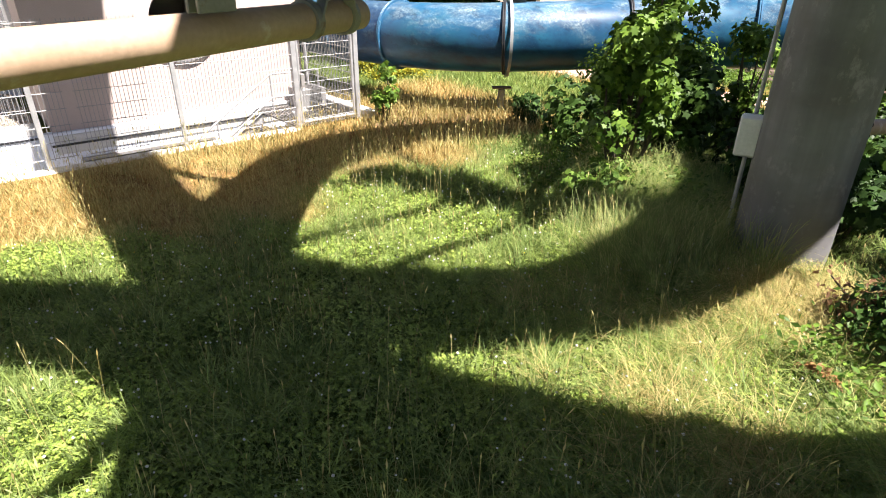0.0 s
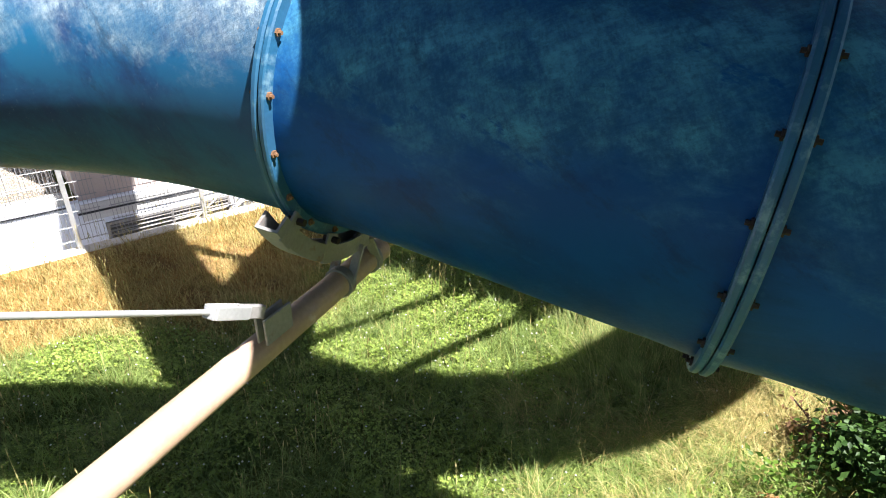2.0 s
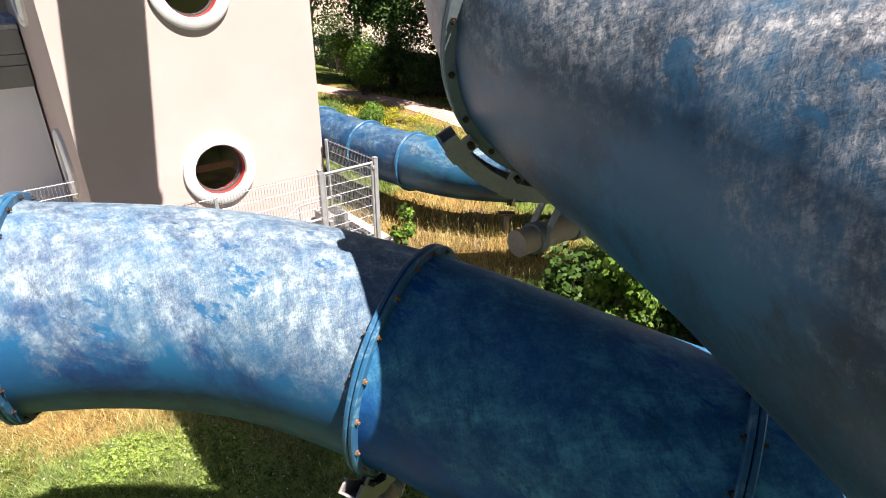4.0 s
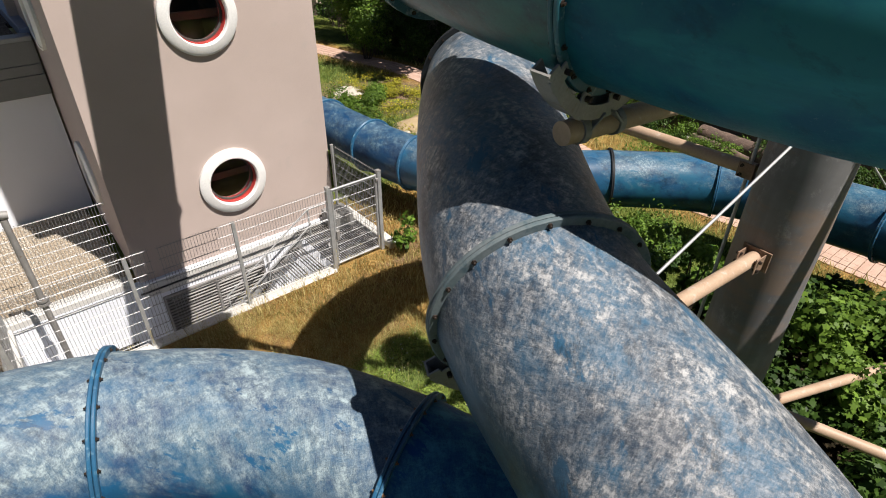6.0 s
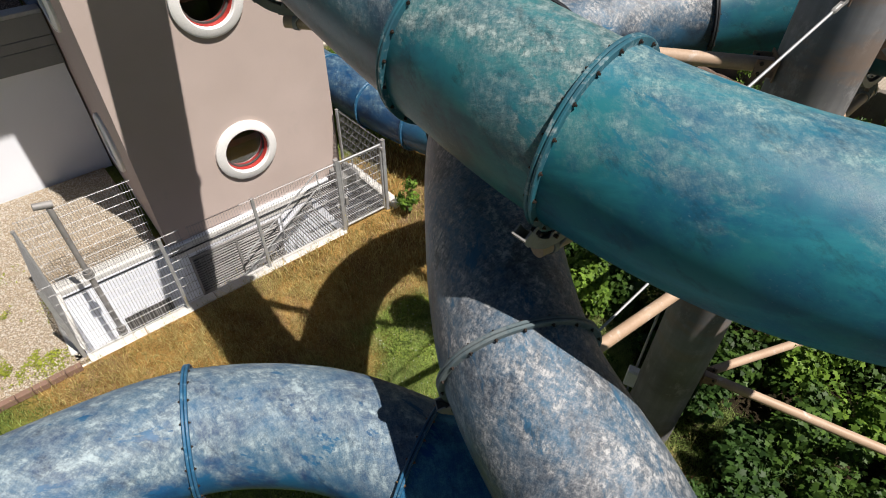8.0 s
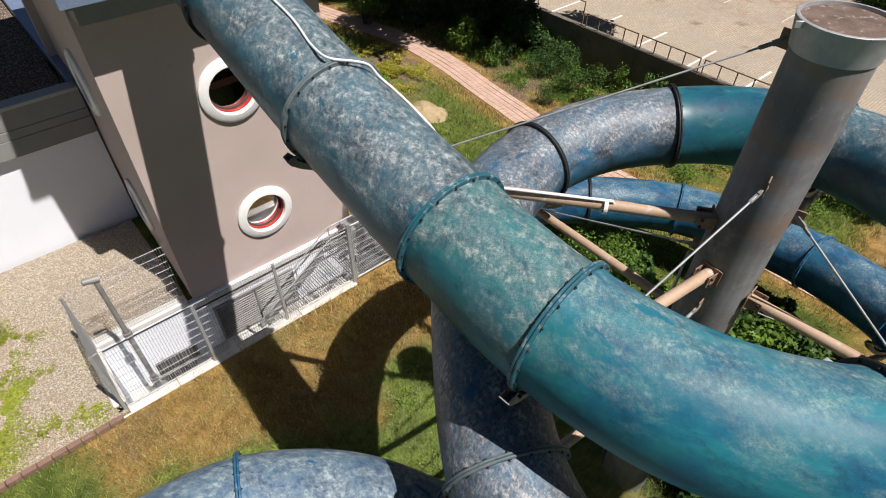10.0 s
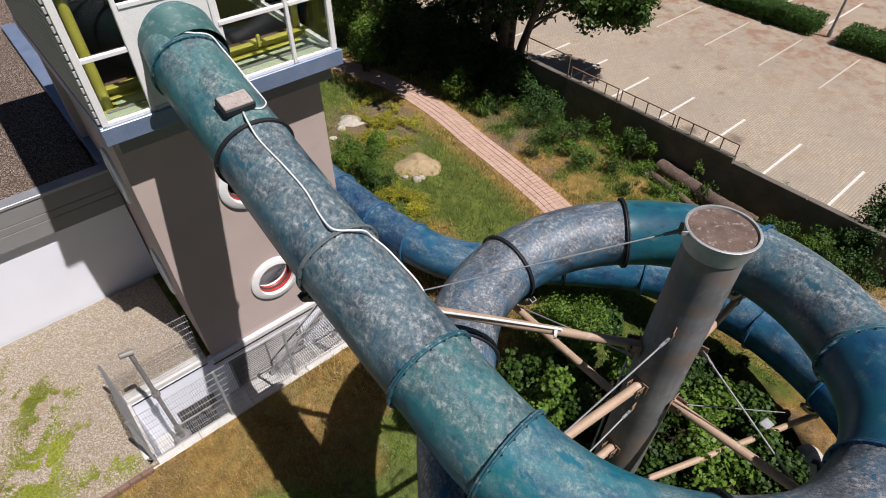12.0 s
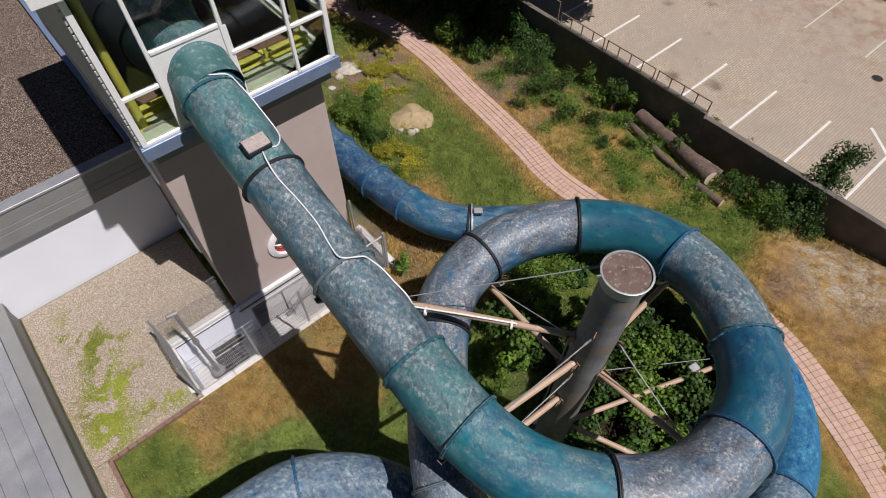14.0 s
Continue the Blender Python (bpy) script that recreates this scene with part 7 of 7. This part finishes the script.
# ---- grass, clover and flowers ----
def grass_mat():
    m = Mat("grass_blades")
    dry = m.node("Attribute")
    dry.attribute_name = "dry"
    geo = m.node("NewGeometry")
    r = geo.outputs["Random Per Island"]
    tuft = m.ramp(m.noise(m.pos, 7.0, 3, 0.6), 0.36, 0.64)
    green = m.mix(r, (0.080, 0.145, 0.024), (0.45, 0.60, 0.165))
    green = m.mix(m.ramp(m.noise(m.pos, 1.4, 4), 0.4, 0.66, 0.0, 0.55), green, (0.22, 0.33, 0.06))
    green = m.mix(tuft, m.mix(0.65, green, (0.045, 0.085, 0.020)), m.mix(0.25, green, (0.50, 0.58, 0.22)))
    straw = m.mix(r, (0.30, 0.218, 0.070), (0.77, 0.66, 0.30))
    straw = m.mix(tuft, m.mix(0.35, straw, (0.25, 0.165, 0.05)), straw)
    col = m.mix(m.ramp(m.math("ADD", dry.outputs["Fac"], m.math("MULTIPLY", m.math("SUBTRACT", r, 0.5), 0.5)), 0.40, 0.86), green, straw)
    m.set(color=col, rough=0.55, spec=0.3)
    tr = m.node("BsdfTranslucent", {"Color": col})
    mx = m.node("MixShader", {0: 0.42, 1: m.b.outputs[0], 2: tr.outputs[0]})
    m.t.links.new(mx.outputs[0], m.out.inputs[0])
    return m.m


GRASS = grass_mat()
BLADE_F = [(0, 1, 3), (0, 3, 2), (2, 3, 4)]


def blades(name, x, y, h, w, lean, seed, dry=None, label="", category="grass"):
    rng = np.random.default_rng(seed)
    n = len(x)
    yaw, az = rng.uniform(0, 2 * np.pi, n), rng.uniform(0, 2 * np.pi, n)
    b = np.stack([x, y, ground_z(x, y) - 0.01], 1)
    sx = np.stack([np.cos(yaw), np.sin(yaw), np.zeros(n)], 1)
    ld = np.stack([np.cos(az), np.sin(az), np.zeros(n)], 1) * (lean * h * rng.uniform(0.3, 1.2, n))[:, None]
    up = np.stack([np.zeros(n), np.zeros(n), h], 1)
    v = np.stack([b - sx * w[:, None], b + sx * w[:, None], b + up * 0.55 + ld * 0.35 - sx * w[:, None] * 0.75, b + up * 0.55 + ld * 0.35 + sx * w[:, None] * 0.75, b + up * 0.97 + ld], 1)
    ob = raw(name, v.reshape(-1, 3), BLADE_F, n, 5, GRASS, None, dryness(x, y) if dry is None else dry)
    return tagged(ob, label, category, kind="stuff")


def lawn_ok(x, y):
    """Where grass grows: not in the yard, the court, on the path, on the lot or under the ring."""
    a, b = house_xy(x, y)
    yard = (b > -1.95) & (a < 2.5)
    court = (a < -2.2) & (b > -2.0)
    brickrow = (a < -6.6) & (b > -4.7)
    return ~yard & ~court & ~brickrow & (path_distance(x, y) > 0.56) & (a < LOT_A - 0.2) & (np.hypot(x - 6.0, y - 6.3) > 2.3) & (np.hypot((x - 12.4) * 0.8, y - 8.9) + 0.5 * wave(x, y, 2.1, 0.3) > 2.0)


rng = np.random.default_rng(21)


def scatter(n, x0, x1, y0, y1, seed):
    r = np.random.default_rng(seed)
    x, y = r.uniform(x0, x1, n), r.uniform(y0, y1, n)
    k = lawn_ok(x, y)
    return x[k], y[k], r


x, y, r = scatter(190000, -6.5, 5.5, 0.4, 8.6, 31)
keep = r.random(len(x)) < np.clip(1.5 - 0.13 * np.hypot(x, y - 2), 0.25, 1)
x, y = x[keep], y[keep]
dz = dryness(x, y)
tuft = np.clip(0.5 + 0.5 * wave(x, y, 5.3, 2.2) + 0.6 * wave(x, y, 11.7, 0.6), 0, 1.4)
h = (0.045 + 0.09 * r.random(len(x)) ** 1.6 + 0.10 * tuft ** 2) * (1 - 0.35 * dz)
blades("lawn_grass", x, y, h, (0.0024 + 0.0030 * r.random(len(x))) * (1 - 0.35 * dz), 1.7, 41, label="short green grass blades of the lawn, dry near the fence")
x, y, r = scatter(130000, -9.5, 14.5, 7.5, 24, 32)
ga, gb = house_xy(x, y)
keep = r.random(len(x)) < np.where((ga > 10) & (y > 12), 0.45 - 0.3 * dryness(x, y), 1.0) * smoothstep(1.3, 2.6, np.hypot(x + 2.6, y - 19.2) + 0.7 * wave(x, y, 1.9, 1.2))
x, y = x[keep], y[keep]
dz = dryness(x, y)
h = (0.07 + 0.10 * r.random(len(x))) * (1 + 0.4 * dz)
blades("garden_grass", x, y, h, 0.006 + 0.006 * r.random(len(x)), 0.8, 42, label="rough grass of the garden behind the slide")
x, y, r = scatter(40000, -9.5, -1.5, -3.0, 6.5, 33)
blades("side_grass", x, y, 0.05 + 0.09 * r.random(len(x)), 0.005 + 0.004 * r.random(len(x)), 0.8, 43, label="short grass beside the gravel court")
# long fine grass, combed over in tufts near the column and the border
def strands(name, x, y, length, w, droop, seed, dry, label, comb=2.4, spread=0.9):
    rng = np.random.default_rng(seed)
    n, seg = len(x), 5
    az = comb + 1.3 * wave(x, y, 1.3, 0.9) + rng.normal(0, spread, n)
    d = np.stack([np.cos(az), np.sin(az), np.zeros(n)], 1)
    sx = np.stack([-np.sin(az), np.cos(az), np.zeros(n)], 1)
    p = np.stack([x, y, ground_z(x, y) - 0.01], 1)
    ang = rng.uniform(0.55, 1.45, n)
    rows = []
    for k in range(seg):
        t = k / (seg - 1)
        wk = (w * (1 - 0.85 * t))[:, None]
        rows += [p - sx * wk, p + sx * wk]
        step = (length / (seg - 1))[:, None]
        p = p + step * (d * np.cos(ang)[:, None] + np.array([0, 0, 1.0]) * np.sin(ang)[:, None])
        ang = ang - droop * rng.uniform(0.5, 1.3, n)
    v = np.stack(rows, 1)
    v[:, :, 2] = np.maximum(v[:, :, 2], (ground_z(x, y) + 0.015)[:, None] * (np.arange(2 * seg) > 1) + -9.0 * (np.arange(2 * seg) <= 1))
    f = [(2 * k, 2 * k + 1, 2 * k + 3, 2 * k + 2) for k in range(seg - 1)]
    return tagged(raw(name, v.reshape(-1, 3), f, n, 2 * seg, GRASS, None, dry), label, "grass", kind="stuff")


def tufts(rng, n, each, x0, x1, y0, y1, size=0.07):
    """Strand roots in n tufts, and the tuft that each one belongs to."""
    cx, cy = rng.uniform(x0, x1, n), rng.uniform(y0, y1, n)
    k = np.hypot(cx - COL.x, cy - COL.y) > 0.5
    idx = rng.choice(np.nonzero(k)[0], n * each)
    return cx[idx] + rng.normal(0, size, n * each), cy[idx] + rng.normal(0, size, n * each), idx


x, y, idx = tufts(rng, 230, 110, 0.5, 3.2, 1.0, 4.0)
kind = rng.random(230)
dd = np.where(kind[idx] < 0.30, 0.78, 0.22) + 0.22 * rng.random(len(x))
strands("long_grass", x, y, 0.16 + 0.42 * rng.random(len(x)) ** 1.5, 0.0015 + 0.0016 * rng.random(len(x)), 0.62, 44, dd, "long fine grass in tufts, part green and part bleached", spread=1.2)
x, y, idx = tufts(rng, 150, 110, 1.25, 2.75, 3.9, 6.4)
strands("combed_grass", x, y, 0.30 + 0.55 * rng.random(len(x)) ** 1.3, 0.0015 + 0.0014 * rng.random(len(x)), 0.42, 48, 0.22 + 0.26 * rng.random(150)[idx] + 0.15 * rng.random(len(x)), "tall green grass leaning over beside the column", comb=0.7, spread=0.5)
x, y, idx = tufts(rng, 60, 110, 2.15, 3.1, 3.15, 3.95)
strands("bleached_grass", x, y, 0.20 + 0.40 * rng.random(len(x)) ** 1.3, 0.0018 + 0.0016 * rng.random(len(x)), 0.70, 49, 0.72 + 0.28 * rng.random(len(x)), "heap of bleached dead grass at the foot of the column", comb=1.8, spread=1.3)
x, y, idx = tufts(rng, 26, 130, 2.0, 2.85, 6.3, 6.95, 0.10)
strands("pale_grass_clump", x, y, 0.30 + 0.45 * rng.random(len(x)), 0.0016 + 0.0014 * rng.random(len(x)), 0.38, 50, 0.52 + 0.3 * rng.random(len(x)), "pale tall grass clump before the bushes", spread=1.6)
x, y, r = scatter(60000, -4.5, 2.6, 0.6, 7.5, 37)
keep = wave(x, y, 2.7, 1.4) + 0.7 * wave(x, y, 6.1, 3.0) > 0.1
x, y = x[keep], y[keep]
strands("fine_grass", x, y, 0.14 + 0.30 * r.random(len(x)) ** 2, 0.0014 + 0.0014 * r.random(len(x)), 0.45, 47, 0.22 + 0.25 * r.random(len(x)) + 0.5 * dryness(x, y), "fine arching grass through the lawn")
# seed stalks
x, y, r = scatter(60000, -6.5, 3.5, 1.0, 10.2, 34)
keep = r.random(len(x)) < 0.085 + 0.30 * smoothstep(0.35, 0.8, dryness(x, y)) * (0.55 + 0.45 * wave(x, y, 3.1, 0.7))
x, y = x[keep], y[keep]
n = len(x)
hs, az = 0.20 + 0.26 * r.random(n), r.uniform(0, 6.28, n)
ld = np.stack([np.cos(az), np.sin(az), np.zeros(n)], 1) * (hs * r.uniform(0.02, 0.4, n))[:, None]
sx = np.stack([-np.sin(az), np.cos(az), np.zeros(n)], 1)
b0 = np.stack([x, y, ground_z(x, y) - 0.01], 1)
b1 = b0 + ld + np.stack([0 * hs, 0 * hs, hs], 1)
tip = b1 + ld * 0.22 + np.stack([0 * hs, 0 * hs, 0.035 + 0.03 * r.random(n)], 1)
mid, ear = b1 * 0.55 + tip * 0.45, (0.0034 + 0.0034 * r.random(n))[:, None]
v = np.stack([b0 - sx * 0.0013, b0 + sx * 0.0013, b1 - sx * 0.0009, b1 + sx * 0.0009, mid - sx * ear, mid + sx * ear, tip], 1)
tagged(raw("grass_stalks", v.reshape(-1, 3), [(0, 1, 3), (0, 3, 2), (2, 3, 5), (2, 5, 4), (4, 5, 6)], n, 7, GRASS, None, 0.62 + 0.38 * r.random(n)), "thin dry grass stalks with seed heads over the lawn", "grass", kind="stuff")
# clover and flowers
x, y, r = scatter(125000, -6, 3.0, 0.4, 7.5, 35)
keep = (dryness(x, y) < 0.45) & (0.5 + 0.5 * wave(x, y, 2.3, 4.0) + 0.35 * r.random(len(x)) > 0.5)
x, y = x[keep], y[keep]
n = len(x)
pos = np.stack([x, y, ground_z(x, y) + r.uniform(0.03, 0.11, n)], 1)
TREFOIL = [(0, 0, 0), (0.5, 0.5, 0.1), (0, 0.95, 0), (-0.5, 0.5, 0.1)]
trip = np.repeat(pos, 3, axis=0)
ang = np.repeat(r.uniform(0, 6.28, n), 3) + np.tile([0, 2.094, 4.189], n)
spin = np.stack([np.cos(ang), np.sin(ang), np.zeros(3 * n)], 1)
nr = np.repeat(r.normal(0, 0.35, (n, 3)) + np.array([0, 0, 1.0]), 3, axis=0)
cloud("clover", trip, nr, np.repeat(r.uniform(0.009, 0.022, n), 3), TREFOIL, OVAL_F, CLOVER, spin=spin, seed=6)
tagged(bpy.data.objects["clover"], "clover leaves spread through the lawn", "clover", kind="stuff")
BALL = [(1, 0, 0), (0, 1, 0), (-1, 0, 0), (0, -1, 0), (0, 0, 1), (0, 0, -1)]
BALL_F = [(0, 1, 4), (1, 2, 4), (2, 3, 4), (3, 0, 4), (1, 0, 5), (2, 1, 5), (3, 2, 5), (0, 3, 5)]
for nm, cnt, mt, lab in (("clover_flowers", 1500, FLOWER, "small white clover flowers in the lawn"), ("yellow_flowers", 60, FLOWER_Y, "tiny yellow flowers in the lawn")):
    x, y, r = scatter(cnt, -6, 3.0, 0.4, 7.5, 36 + cnt)
    k = dryness(x, y) < 0.5
    x, y = x[k], y[k]
    cloud(nm, np.stack([x, y, ground_z(x, y) + r.uniform(0.09, 0.17, len(x))], 1), np.tile([0.0, 0, 1], (len(x), 1)), r.uniform(0.007, 0.012, len(x)), BALL, BALL_F, mt, seed=7)
    tagged(bpy.data.objects[nm], lab, "flowers", kind="stuff")
# broad-leaved weeds along the border
n = 9500
cx, cy = np.append(rng.uniform(1.0, 2.9, 90), rng.uniform(2.2, 3.2, 40)), np.append(rng.uniform(4.4, 7.2, 90), rng.uniform(1.6, 3.1, 40))
k = ((cx > 1.9 - 0.9 * (cy - 5.4)) | (cy < 3.2)) & (np.hypot(cx - 2.9, cy - 4.42) > 0.55)
cx, cy = cx[k], cy[k]
j = rng.integers(0, len(cx), n)
x, y = cx[j] + rng.normal(0, 0.09, n), cy[j] + rng.normal(0, 0.09, n)
cloud("border_weeds", np.stack([x, y, ground_z(x, y) + (0.12 + 0.4 * rng.random(len(cx)))[j] * rng.random(n)], 1), rng.normal(0, 0.5, (n, 3)) + np.array([0, 0, 0.8]), rng.uniform(0.03, 0.07, n), OVAL, OVAL_F, LEAF_LIGHT, seed=93)
tagged(bpy.data.objects["border_weeds"], "leafy weeds and nettles at the edge of the lawn", "weeds", kind="stuff")
# dead fern lying in the grass
DEAD_FERN = foliage("dead_fern", (0.24, 0.115, 0.045), (0.42, 0.24, 0.11))
for k, (p, q) in enumerate((((2.18, 2.84), (2.33, 2.60)),)):
    fern = thing("dead_fern", "rust-brown dead fern frond lying in the grass", "fern", m=Matrix.Translation((p[0], p[1], float(ground_z(*p)))))
    r = np.random.default_rng(300 + k)
    f = np.repeat(np.linspace(0, 1, 90), 2)
    run = np.array([q[0] - p[0], q[1] - p[1]])
    pos = np.stack([run[0] * f, run[1] * f, 0.10 + 0.07 * np.sin(3.1 * f)], 1) + r.normal(0, 0.008, (180, 3))
    side = np.tile([1.0, -1.0], 90)[:, None] * np.array([-run[1], run[0], 0.0]) / np.hypot(*run) + r.normal(0, 0.25, (180, 3))
    cloud("frond", pos, r.normal(0, 0.4, (180, 3)) + np.array([0, 0, 1.0]), 0.012 + 0.032 * np.sin(2.9 * (1 - f) + 0.1).clip(0.15, 1), OVAL, OVAL_F, DEAD_FERN, fern, spin=side, seed=9 + k)
    part("stem", Build().sweep([Vector((0, 0, 0.02)), Vector((run[0] * 0.5, run[1] * 0.5, 0.17)), Vector((run[0], run[1], 0.10))], 0.005, 6), BROWN_LEAF, fern)
# weeds in the gravel court
spots = np.array([(-6.4, -1.1, 0.30, 0.45), (-6.2, -0.3, 0.30, 0.35), (-5.4, 1.35, 0.35, 0.25), (-5.4, -0.15, 0.45, 0.18), (-4.65, -1.3, 0.16, 0.35), (-5.25, -1.35, 0.25, 0.18), (-5.9, 0.9, 0.25, 0.6), (-6.0, 2.1, 0.3, 0.5)])
pick = rng.choice(len(spots), 20000, p=np.array([6, 4, 2, 2, 1, 1, 3, 2]) / 21)
a = spots[pick, 0] + spots[pick, 2] * rng.normal(0, 1, 20000)
b = spots[pick, 1] + spots[pick, 3] * rng.normal(0, 1, 20000)
k = (wave(a, b, 2.4, 0.9) + 0.55 * wave(a, b, 5.7, 2.0) + 0.45 * wave(a, b, 11.3, 0.4) > np.where(pick < 2, -0.35, 0.1)) & (a > -7.0) & (a < -4.35) & (b > -1.85) & (b < 3.3)
x, y = world_xy(a[k], b[k])
cloud("gravel_weeds", np.stack([x, y, np.full(len(x), -0.095) + rng.uniform(0, 0.04, len(x))], 1), rng.normal(0, 0.4, (len(x), 3)) + np.array([0, 0, 1.0]), rng.uniform(0.03, 0.06, len(x)), OVAL, OVAL_F, WEED, seed=8)
tagged(bpy.data.objects["gravel_weeds"], "light green weeds growing through the gravel", "weeds", kind="stuff")
